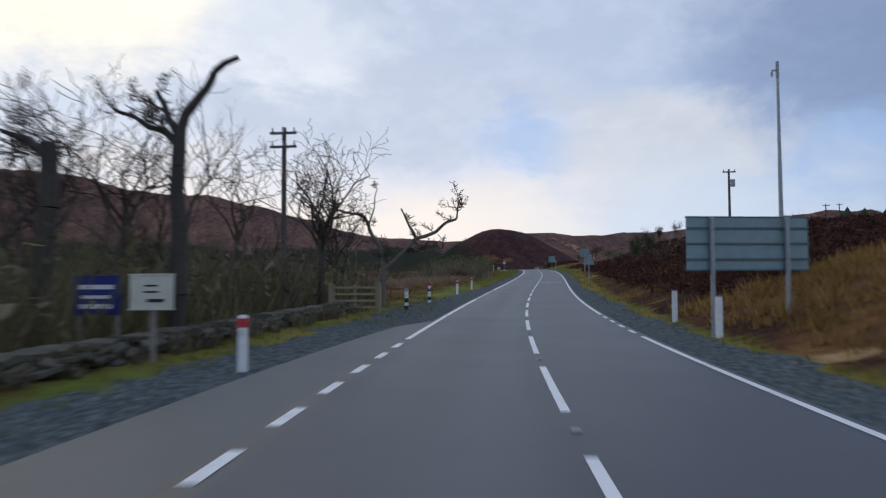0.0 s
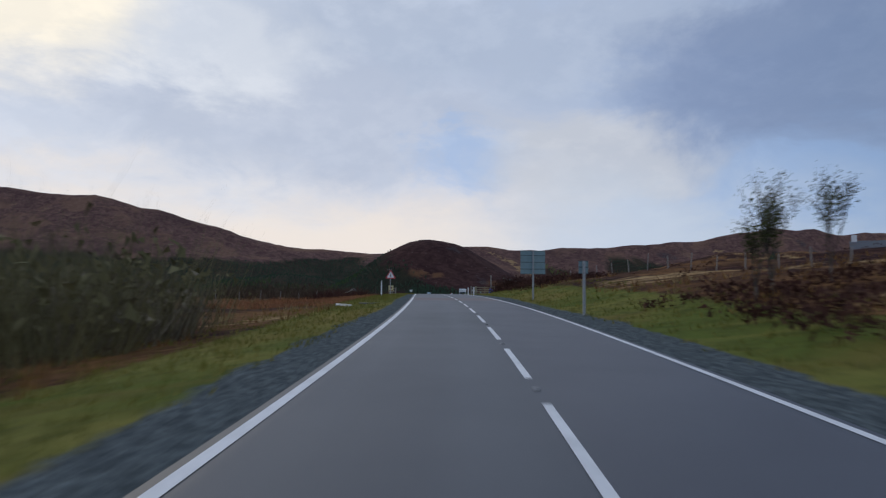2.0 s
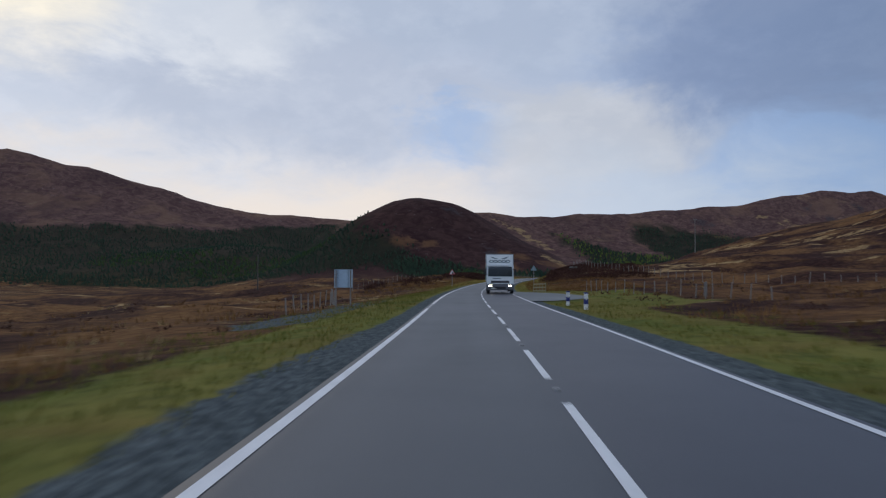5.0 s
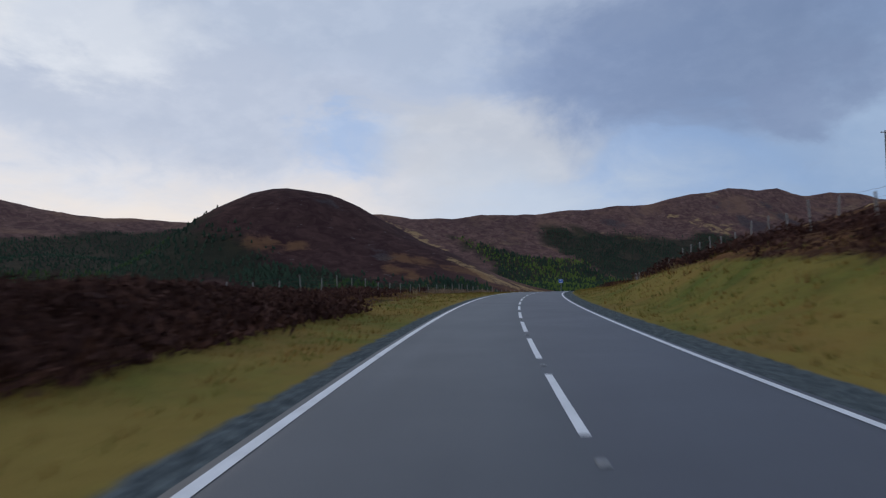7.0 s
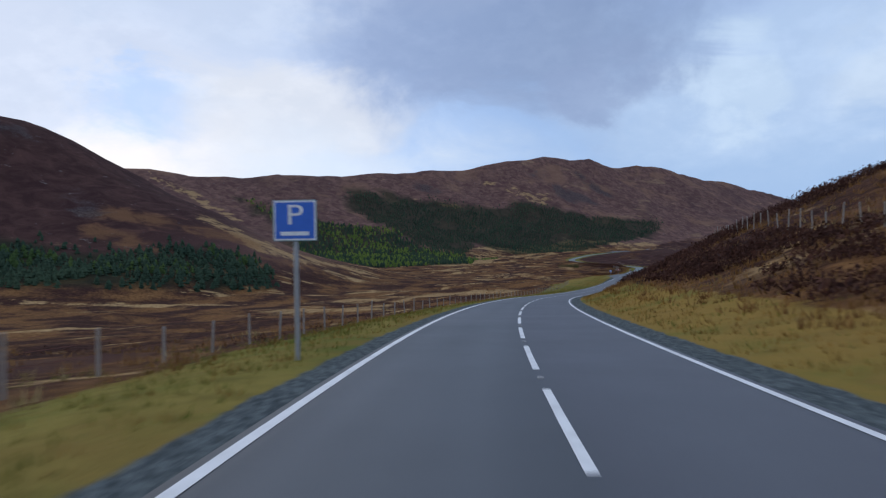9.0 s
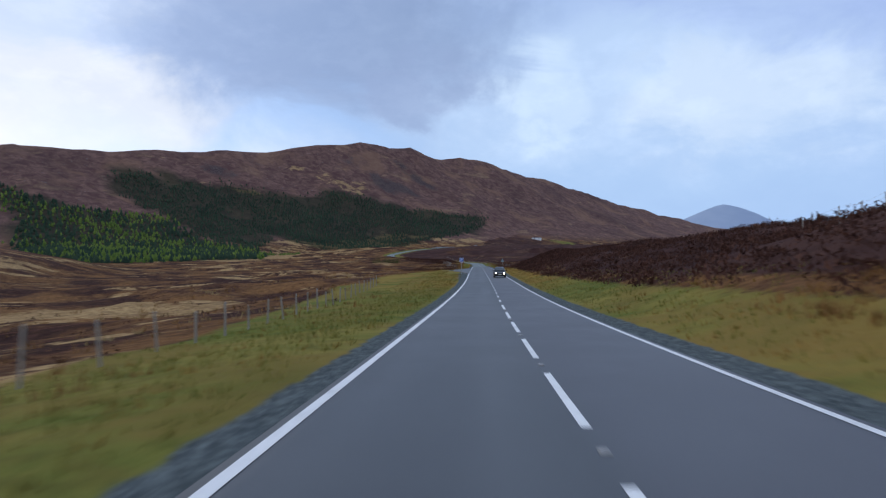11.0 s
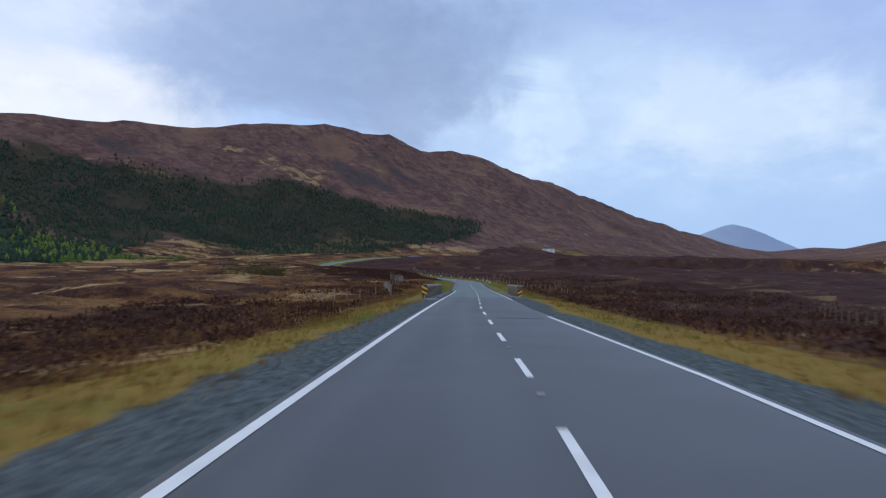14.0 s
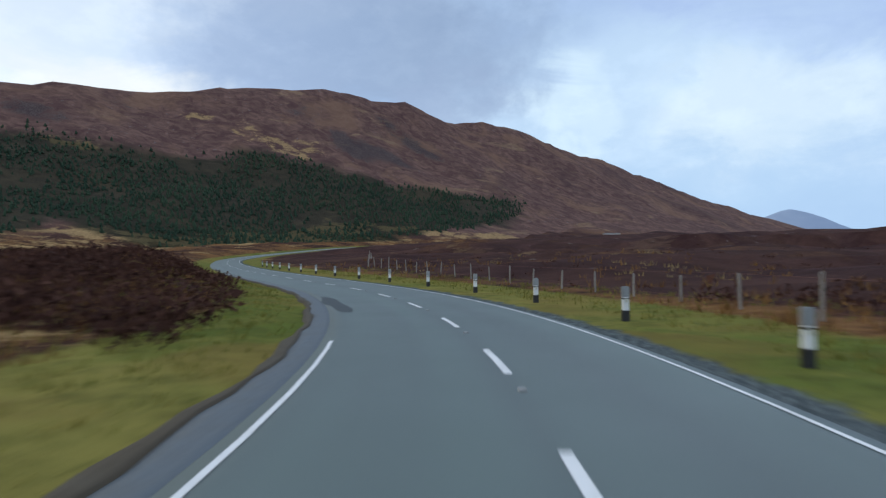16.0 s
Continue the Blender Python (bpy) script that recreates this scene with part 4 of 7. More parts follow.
GLASS = glass_material()
LAMP = lamp_material("headlamp_lit", (1.0, 0.90, 0.68), 9.0)
HEATHER = foliage("heather_stems", (0.042, 0.020, 0.017), (0.125, 0.060, 0.042))
RUSSET = foliage("russet_grass", (0.145, 0.072, 0.027), (0.35, 0.195, 0.069))
GOLD = foliage("golden_grass", (0.22, 0.122, 0.040), (0.50, 0.31, 0.10))
STRAW = foliage("straw_grass", (0.24, 0.17, 0.070), (0.50, 0.38, 0.18))
VERGE = foliage("verge_grass", (0.108, 0.132, 0.023), (0.305, 0.243, 0.066))
CONIFER = canopy("conifer_needles", (0.025, 0.046, 0.030), (0.043, 0.069, 0.040))
MIXED = canopy("young_conifer_needles", (0.036, 0.066, 0.022), (0.062, 0.096, 0.030))
LARCH = canopy("larch_needles", (0.066, 0.112, 0.025), (0.150, 0.200, 0.040))
BRACKEN = foliage("dead_bracken", (0.25, 0.108, 0.052), (0.43, 0.21, 0.105))
GORSE = foliage("gorse", (0.05, 0.045, 0.012), (0.30, 0.16, 0.015))
BARK = plain("bark", (0.055, 0.047, 0.040), 0.95, grain=9, dirt=0.5)
PALE_BARK = plain("pale_bark", (0.15, 0.13, 0.11), 0.95, grain=9, dirt=0.5)
TWIGS = foliage("twigs", (0.045, 0.038, 0.031), (0.12, 0.10, 0.08))
SCRUB = foliage("scrub_twigs", (0.095, 0.082, 0.058), (0.265, 0.225, 0.150))
MOOR_SCRUB = foliage("brown_twigs", (0.048, 0.033, 0.023), (0.125, 0.090, 0.060))
ALDER = foliage("alder_twigs", (0.105, 0.097, 0.046), (0.245, 0.220, 0.110))
REED = foliage("dead_reeds", (0.20, 0.135, 0.085), (0.42, 0.30, 0.20))
DRY_VERGE = foliage("dry_verge_grass", (0.170, 0.096, 0.022), (0.37, 0.215, 0.058))
SPRING = foliage("young_leaves", (0.045, 0.055, 0.018), (0.10, 0.11, 0.04))
STONE = stone_material("whin_stone", (0.10, 0.10, 0.095), (0.24, 0.23, 0.21), (0.13, 0.11, 0.075))
WALL_STONE = stone_material("bridge_stone", (0.095, 0.080, 0.064), (0.185, 0.158, 0.122), (0.12, 0.090, 0.055))
MOSSY = stone_material("mossy_stone", (0.038, 0.034, 0.026), (0.12, 0.108, 0.085), (0.05, 0.055, 0.018))
COPE = stone_material("cope_stone", (0.20, 0.19, 0.17), (0.28, 0.27, 0.24), (0.15, 0.13, 0.10))
MORTAR = plain("mortar", (0.145, 0.125, 0.10), 0.95, grain=9, dirt=0.5)


# ---- plants ----
RNG = np.random.default_rng(11)


def blades(x, y, z, high, wide, spread, count):
    """count thin upright triangles round each place."""
    n = len(x)
    k = n * count
    bx, by, bz = np.repeat(x, count), np.repeat(y, count), np.repeat(z, count)
    hh = np.repeat(high, count) * RNG.uniform(0.55, 1.1, k)
    sp = np.repeat(spread, count)
    a, r = RNG.uniform(0, 2 * math.pi, k), np.sqrt(RNG.uniform(0, 1, k)) * sp
    px, py = bx + np.cos(a) * r * 0.6, by + np.sin(a) * r * 0.6
    t = RNG.uniform(0, math.pi, k)
    w = wide * RNG.uniform(0.6, 1.2, k)
    lean = RNG.uniform(0.1, 0.75, k) * hh
    v = np.empty((k, 3, 3))
    v[:, 0] = np.stack([px - np.cos(t) * w, py - np.sin(t) * w, bz - 0.03], 1)
    v[:, 1] = np.stack([px + np.cos(t) * w, py + np.sin(t) * w, bz - 0.03], 1)
    v[:, 2] = np.stack([px + np.cos(a) * lean, py + np.sin(a) * lean, bz + hh], 1)
    return v.reshape(-1, 3), np.arange(k * 3).reshape(-1, 3)


def tuft_wide(x, y, z, high, spread, count):
    """Bushy clumps: leafy triangles on a low uneven dome."""
    n = len(x)
    k = n * count
    bx, by, bz = np.repeat(x, count), np.repeat(y, count), np.repeat(z, count)
    hh, sp = np.repeat(high, count), np.repeat(spread, count)
    a = RNG.uniform(0, 2 * math.pi, k)
    el = np.arcsin(RNG.uniform(0.0, 1, k))
    r = RNG.uniform(0.55, 1.08, k)
    c = np.stack([bx + np.cos(a) * np.cos(el) * sp * r, by + np.sin(a) * np.cos(el) * sp * r, bz + np.sin(el) * hh * r], 1)
    size = (0.042 + 0.092 * sp) * RNG.uniform(0.5, 1.2, k)
    v = c[:, None, :] + RNG.normal(0, 0.55, (k, 3, 3)) * size[:, None, None]
    v[:, 2, 2] += size * 0.8
    return v.reshape(-1, 3), np.arange(k * 3).reshape(-1, 3)


def scatter(n, s_lo, s_hi, d_lo, d_hi):
    s, d = RNG.uniform(s_lo, s_hi, n), RNG.uniform(d_lo, d_hi, n)
    x, y, _, _ = road_at(s, d)
    return s, d, x, y


def wave(s, d, k=1.0):
    return np.sin(s * 0.21 * k + 1.3 * np.sin(d * 0.17)) + np.sin(d * 0.33 * k + 1.7 * np.sin(s * 0.07)) + 0.8 * np.sin((s + d) * 0.6 * k)


def clear_of_things(s, d):
    """Keeps plants off drives, laybys, footways and water."""
    bad = (s > 43) & (s < 59) & (d < 0) & (d > -5.6)
    bad |= (s > 208) & (s < 230) & (d > 0) & (d < 6.2)
    bad |= (s > 372) & (s < 402) & (d > 0) & (d < 10)
    bad |= (s > 842) & (s < 921) & (d < 0) & (d > -6.6)
    bad |= (s > 874) & (s < 895) & (d < 0) & (d > -8.6)
    bad |= (s > -40) & (s < 22) & (d < 0) & (d > -4.6)
    bad |= (s > 978) & (s < 1018) & (np.abs(d - 0.5) < 5.5)
    return ~bad


def plant(name, label, mat, s, d, x, y, maker, **kw):
    z = terrain(x, y)[0]
    v, f = maker(x, y, z, **kw)
    return fast_mesh(name, v, f, mat, "stuff", label, "plants")


def make_plants():
    # short grass of the verges
    parts = [scatter(46000, -20, 1150, -10, -3.0), scatter(38000, -20, 1150, 5.0, 11)]
    s, d, x, y = [np.concatenate(q) for q in zip(*parts)]
    ok = clear_of_things(s, d) & (RNG.uniform(0, 1, len(s)) < np.where(np.abs(d) < 7.5, 1, 0.5))
    s, d, x, y = s[ok], d[ok], x[ok], y[ok]
    dead = RNG.uniform(0, 1, len(s)) < dryness(s, d) * 0.95
    for p, mat, label in ((~dead, VERGE, "short green and yellow verge grass"), (dead, DRY_VERGE, "short yellow-brown dry verge grass")):
        plant("verge_grass", label, mat, s[p], d[p], x[p], y[p], blades, high=RNG.uniform(0.05, 0.20, p.sum()), wide=0.018, spread=np.full(p.sum(), 0.32), count=5)
    # tall dead grass and reeds beyond
    parts = [scatter(16000, -20, 1170, -40, -6), scatter(13000, -20, 1170, 8, 40)]
    s, d, x, y = [np.concatenate(q) for q in zip(*parts)]
    w = wave(s, d)
    ok = clear_of_things(s, d) & (w > 0.1) & ~((s > 780) & (s < 915) & (d < 0) & (d > -13)) & ~((d > 9) & (((s > 650) & (s < 890)) | ((s > 26) & (s < 108))))
    a = ok & (w < 1.5)
    plant("russet_moor_grass", "tufts of russet moor grass", RUSSET, s[a], d[a], x[a], y[a], blades, high=RNG.uniform(0.2, 0.55, a.sum()), wide=0.03, spread=np.full(a.sum(), 0.4), count=7)
    b = ok & (w >= 1.5)
    plant("straw_moor_grass", "bleached straw-coloured moor grass", STRAW, s[b], d[b], x[b], y[b], blades, high=RNG.uniform(0.15, 0.45, b.sum()), wide=0.03, spread=np.full(b.sum(), 0.4), count=7)
    # heather: everywhere on the moor, thick on the banks
    parts = [scatter(9000, -20, 1200, -70, -9), scatter(7000, -20, 1200, 10, 70)]
    banks = [(2300, 24, 76, 7.4, 24), (1300, 76, 112, 7.6, 24), (130, 128, 150, 7, 16), (130, 178, 200, 7, 14), (1600, 440, 522, 9.2, 26), (2100, 475, 498, -13, -5.6), (160, 498, 520, -12, -8), (1900, 652, 728, 9.0, 30), (140, 628, 660, 9.4, 16), (620, 598, 645, 9.2, 17), (160, 570, 600, 9.5, 14), (260, 550, 578, 8.4, 11.2), (1000, 528, 604, -38, -11), (1500, 720, 800, 8.2, 40), (1800, 800, 884, 7.3, 36), (2600, 840, 884, 7.6, 22), (700, 76, 104, 10, 26), (350, 1008, 1080, -26, -8.5), (1100, 1092, 1158, -20, -5.0), (500, 930, 985, -24, -8), (1000, 1094, 1150, -30, -7), (900, 990, 1100, 9, 34), (700, 925, 990, 8, 40)]
    parts += [scatter(*q) for q in banks]
    s, d, x, y = [np.concatenate(q) for q in zip(*parts)]
    n0 = 16000
    dense = np.arange(len(s)) >= n0
    lawn = (s > 780) & (s < 915) & (d < 0) & (d > -15)
    clump = (s < 579) | (s > 655) | (d < 0) | (wave(s, d, 1.5) + 0.6 * wave(d, s, 2.3) > 0.35)
    ok = clear_of_things(s, d) & ~lawn & ((dense & clump) | (wave(s, d) < -0.3))
    s, d, x, y, dense = s[ok], d[ok], x[ok], y[ok], dense[ok]
    high = np.where(dense, RNG.uniform(0.25, 0.6, len(s)), RNG.uniform(0.15, 0.32, len(s)))
    spread = high * RNG.uniform(1.3, 2.1, len(s))
    for pick, count in ((dense, 54), (~dense, 26)):
        plant("heather", "dark brown heather clumps", HEATHER, s[pick], d[pick], x[pick], y[pick], tuft_wide, high=high[pick], spread=spread[pick], count=count)
    s, d, x, y = scatter(2600, -12, 25, 6.2, 17)
    plant("bank_grass", "thick golden-brown dead grass on the bank", GOLD, s, d, x, y, blades, high=RNG.uniform(0.2, 0.5, len(s)), wide=0.025, spread=np.full(len(s), 0.35), count=9)
    parts = [scatter(2200, 985, 1080, -24, -6.5), scatter(1100, 1080, 1140, -20, -5.6), scatter(2300, 560, 660, 7, 26), scatter(800, 660, 740, 7, 11), scatter(1500, 405, 448, 6.4, 20), scatter(1400, 893, 985, -18, -9), scatter(1500, 882, 920, 7, 26), scatter(1400, 1010, 1100, 7, 22), scatter(1600, 430, 505, -20, -6.5), scatter(900, 915, 985, -18, -7)]
    s, d, x, y = [np.concatenate(q) for q in zip(*parts)]
    ok = clear_of_things(s, d)
    s, d, x, y = s[ok], d[ok], x[ok], y[ok]
    plant("bank_grass", "rough russet grass behind the verge", RUSSET, s, d, x, y, blades, high=RNG.uniform(0.15, 0.45, len(s)), wide=0.025, spread=np.full(len(s), 0.35), count=8)
    s, d, x, y = scatter(2200, 172, 226, -20, -7.5)
    plant("bracken", "dead orange-brown bracken beside the verge", BRACKEN, s, d, x, y, blades, high=RNG.uniform(0.15, 0.4, len(s)), wide=0.03, spread=np.full(len(s), 0.4), count=8)
    # gorse and bracken on the first bank
    s, d, x, y = scatter(150, 30, 75, 7, 13)
    plant("gorse", "orange-yellow gorse and bracken on the bank", GORSE, s, d, x, y, tuft_wide, high=RNG.uniform(0.25, 0.6, len(s)), spread=RNG.uniform(0.3, 0.6, len(s)), count=40)


make_plants()


def conifer_mesh(x, y, z, high, mat, name, label):
    """Spruces as stacked ragged whorls."""
    n = len(x)
    layers, arms = 4, 6
    vs, fs, base = [], [], 0
    top = np.stack([x, y, z + high], 1)
    for k in range(layers):
        u = k / layers
        zc, r = z + high * (0.06 + 0.74 * u), high * 0.42 * (1 - u) ** 0.55
        apex = np.stack([x, y, np.minimum(zc + high * 0.30, z + high)], 1)
        rim = []
        for j in range(arms):
            a = 2 * math.pi * (j + RNG.uniform(0, 1, n)) / arms
            rr = r * RNG.uniform(0.65, 1.25, n)
            rim.append(np.stack([x + np.cos(a) * rr, y + np.sin(a) * rr, zc - high * RNG.uniform(0, 0.07, n)], 1))
        block = np.concatenate([apex] + rim)
        vs.append(block)
        ids = np.arange(n)
        for j in range(arms):
            fs.append(np.stack([base + ids, base + (1 + j) * n + ids, base + (1 + (j + 1) % arms) * n + ids], 1))
        base += len(block)
    return fast_mesh(name, np.concatenate(vs), np.concatenate(fs), mat, "stuff", label, "woodland")


def fill(poly, step):
    xs, ys = [p[0] for p in poly], [p[1] for p in poly]
    gx, gy = np.meshgrid(np.arange(min(xs), max(xs), step), np.arange(min(ys), max(ys), step))
    gx, gy = gx.ravel() + RNG.uniform(-.5, .5, gx.size) * step, gy.ravel() + RNG.uniform(-.5, .5, gy.size) * step
    wob = 5 * np.sin(gx / 19) + 4 * np.sin(gy / 13 + gx / 31) + RNG.normal(0, 4, gx.size)
    ok = inside(poly, gx + wob, gy + wob)
    return gx[ok], gy[ok]


def make_woods():
    gx, gy = [np.concatenate(q) for q in zip(*[fill(p, q) for p, q in zip(DARK_WOODS, (4.0, 2.9, 2.1))])]
    glade = np.sin(gx / 23 + 1.3 * np.sin(gy / 31)) + np.sin(gy / 11 + gx / 47) + 0.7 * np.sin((gx - gy) / 9)
    keep = RNG.uniform(0, 1, len(gx)) < np.where(glade < -1.55, 0.15, 0.92)
    gx, gy = gx[keep], gy[keep]
    tall = 1 + 0.15 * inside(DARK_WOODS[2], gx, gy)
    conifer_mesh(gx, gy, terrain(gx, gy)[0] - 0.5, tall * RNG.uniform(1.6, 3.5, len(gx)), CONIFER, "conifer_plantation", "dark green conifer plantation on the lower slopes")
    gx, gy = [np.concatenate(q) for q in zip(*[fill(p, 3.8) for p in LARCH_WOODS])]
    keep = RNG.uniform(0, 1, len(gx)) < 0.52 + 0.45 * np.sin(gx / 17 + gy / 40) * np.sin(gy / 26) - 0.25 * (np.abs(RNG.normal(0, 1, len(gx))) > 1)
    px, py = gx[~keep], gy[~keep]
    gx, gy = gx[keep], gy[keep]
    mx, my = [], []
    for cx, cy, r, n in ((-150, 955, 70, 420), (-260, 1000, 60, 200), (34, 830, 16, 70), (70, 822, 18, 50), (100, 838, 12, 24), (386, 1191, 20, 90)):
        a, q = RNG.uniform(0, 6.28, n), np.sqrt(RNG.uniform(0, 1, n)) * r
        mx, my = np.append(mx, cx + np.cos(a) * q), np.append(my, cy + np.sin(a) * q * 0.5)
    low = mx > 300
    gx, gy, mx, my = np.append(gx, mx[low]), np.append(gy, my[low]), mx[~low], my[~low]
    conifer_mesh(mx, my, terrain(mx, my)[0] - 0.4, RNG.uniform(1.8, 3.8, len(mx)), MIXED, "young_conifers", "mid-green young conifers among the dark ones")
    conifer_mesh(gx, gy, terrain(gx, gy)[0] - 0.4, RNG.uniform(2.0, 4.6, len(gx)) * np.where(np.hypot(gx - 386, gy - 1191) < 22, 0.55, 1.0), LARCH, "young_larches", "fresh green young larches on the slope")
    conifer_mesh(px, py, terrain(px, py)[0] - 0.4, RNG.uniform(2.2, 5, len(px)), CONIFER, "conifer_plantation", "dark conifers among the larches")
    # firs round the house on the first rise
    n = 90
    s, d, gx, gy = scatter(n, 150, 280, 62, 125)
    conifer_mesh(gx, gy, terrain(gx, gy)[0] - 0.3, RNG.uniform(3, 7, n), CONIFER, "shelter_belt", "dark firs on the rise by the house")


make_woods()


def grow(trunk, twigs, p, way, length, r, depth, rng, bend, spread=1.0):
    """One limb and what grows from it."""
    steps = 3
    for i in range(steps):
        q = p + way * (length / steps)
        rod(trunk if r > 0.028 else twigs, p, q, r, r * 0.86, 6 if r > 0.05 else 3)
        p, r = q, r * 0.86
        way = (way + Vector((rng.uniform(-bend, bend), rng.uniform(-bend, bend), rng.uniform(-bend * 0.4, bend * 0.8)))).normalized()
        if depth and i:
            for _ in range(rng.choice((2, 2, 3))):
                side = (way + Vector((rng.uniform(-spread, spread), rng.uniform(-spread, spread), rng.uniform(-0.1, 0.8)))).normalized()
                grow(trunk, twigs, p, side, length * rng.uniform(0.45, 0.75), r * 0.62, depth - 1, rng, bend, spread)


def bare_tree(s, d, high, girth, depth, seed, label, lean=(0, 0), bark=None, bend=0.28, fork=0.45, leaves=0, spread=1.0):
    rng = random.Random(seed)
    ob = thing("tree", label, "tree", spot(s, d, lift=-0.1), "trees along the road")
    trunk, twigs = bmesh.new(), bmesh.new()
    foot = Vector((0, 0, 0))
    head = Vector((lean[0] * high * fork, lean[1] * high * fork, high * fork))
    rod(trunk, foot, foot.lerp(head, 0.12), girth * 1.5, girth, 10)
    rod(trunk, foot.lerp(head, 0.12), head, girth, girth * 0.75, 10)
    for i in range(rng.choice((3, 4))):
        a = rng.uniform(0, 6.28)
        way = Vector((math.cos(a) * 0.6 * spread + lean[0], math.sin(a) * 0.6 * spread + lean[1], rng.uniform(0.7, 1.2))).normalized()
        grow(trunk, twigs, head.lerp(foot, rng.uniform(0, 0.25)), way, high * rng.uniform(0.35, 0.55), girth * 0.55, depth, rng, bend, spread)
    tips = [v.co.copy() for v in twigs.verts][::8] if leaves else []
    part("trunk", trunk, bark or BARK, ob)
    part("crown", twigs, TWIGS, ob, "fine leafless twigs")
    if leaves:
        bm = bmesh.new()
        for c in tips:
            for _ in range(leaves):
                q = c + Vector([rng.gauss(0, 0.14) for _ in range(3)])
                bm.faces.new([bm.verts.new(q + Vector([rng.gauss(0, 0.032) for _ in range(3)])) for _ in range(3)])
        part("foliage", bm, SPRING, ob, "sparse young leaves")
    return ob


def crook(wood, p, way, length, r, depth, rng):
    """A crooked branch: short straight lengths with sharp bends, side shoots at the bends."""
    for i in range(4):
        q = p + way * (length / 4)
        rod(wood, p, q, r, max(r * 0.8, 0.011), 5 if r > 0.03 else 3)
        p, r = q, max(r * 0.8, 0.011)
        way = (way + Vector((rng.uniform(-0.75, 0.75), rng.uniform(-0.75, 0.75), rng.uniform(-0.45, 0.65)))).normalized()
        if depth:
            for _ in range(rng.choice((1, 1, 2))):
                side = (way * 0.5 + Vector((rng.uniform(-1, 1), rng.uniform(-1, 1), rng.uniform(-0.3, 0.9)))).normalized()
                crook(wood, p, side, length * rng.uniform(0.38, 0.62), r * 0.62, depth - 1, rng)


def limbed_tree(s, d, label, limbs, bark, seed, shoots=1, depth=1):
    """A tree by its limbs: each a list of points with a thick and a thin end and its number of shoots."""
    rng = random.Random(seed)
    ob = thing("tree", label, "tree", spot(s, d, lift=-0.1), "trees along the road")
    trunk, twigs = bmesh.new(), bmesh.new()
    for r0, r1, n, pts in limbs:
        m = len(pts) - 1
        for i, (p, q) in enumerate(zip(pts, pts[1:])):
            p, q = Vector(p), Vector(q)
            a, b = r0 + (r1 - r0) * i / m, r0 + (r1 - r0) * (i + 1) / m
            mid = p.lerp(q, 0.5) + Vector((rng.uniform(-0.05, 0.05), rng.uniform(-0.05, 0.05), 0)) * (q - p).length
            rod(trunk, p, mid, a, (a + b) / 2, 9)
            rod(trunk, mid, q, (a + b) / 2, b, 9)
            for _ in range(n):
                w = Vector((rng.uniform(-1, 1), rng.uniform(-1, 1), rng.uniform(-0.2, 1))).normalized()
                crook(twigs, p.lerp(q, rng.uniform(0.3, 1.0)), w, rng.uniform(0.5, 1.1) * shoots, 0.026, depth, rng)
    part("trunk", trunk, bark, ob)
    part("crown", twigs, TWIGS, ob, "crooked leafless twigs")


def oak(s, d, high, wide, fork, girth, seed, label, arms=7):
    """A leafless tree of crooked limbs that rise and spread from one fork."""
    rng = random.Random(seed)
    ob = thing("tree", label, "tree", spot(s, d, lift=-0.1), "trees along the road")
    trunk, crown = bmesh.new(), bmesh.new()
    rod(trunk, (0, 0, 0), (0, 0, fork * 0.2), girth * 1.4, girth, 10)
    rod(trunk, (0, 0, fork * 0.2), (0.05, 0, fork), girth, girth * 0.75, 10)
    for k in range(arms):
        a = 6.28 * (k + rng.uniform(0, 0.7)) / arms
        reach, up = wide * rng.uniform(0.35, 1.0), (high - fork) * rng.uniform(0.7, 1.0)
        way = Vector((math.cos(a) * reach, math.sin(a) * reach, up))
        crook(crown, Vector((0.04, 0, fork * rng.uniform(0.75, 1.0))), way.normalized(), way.length * 1.1, girth * 0.42, 2, rng)
    part("trunk", trunk, BARK, ob)
    part("crown", crown, TWIGS, ob, "crooked leafless branches")


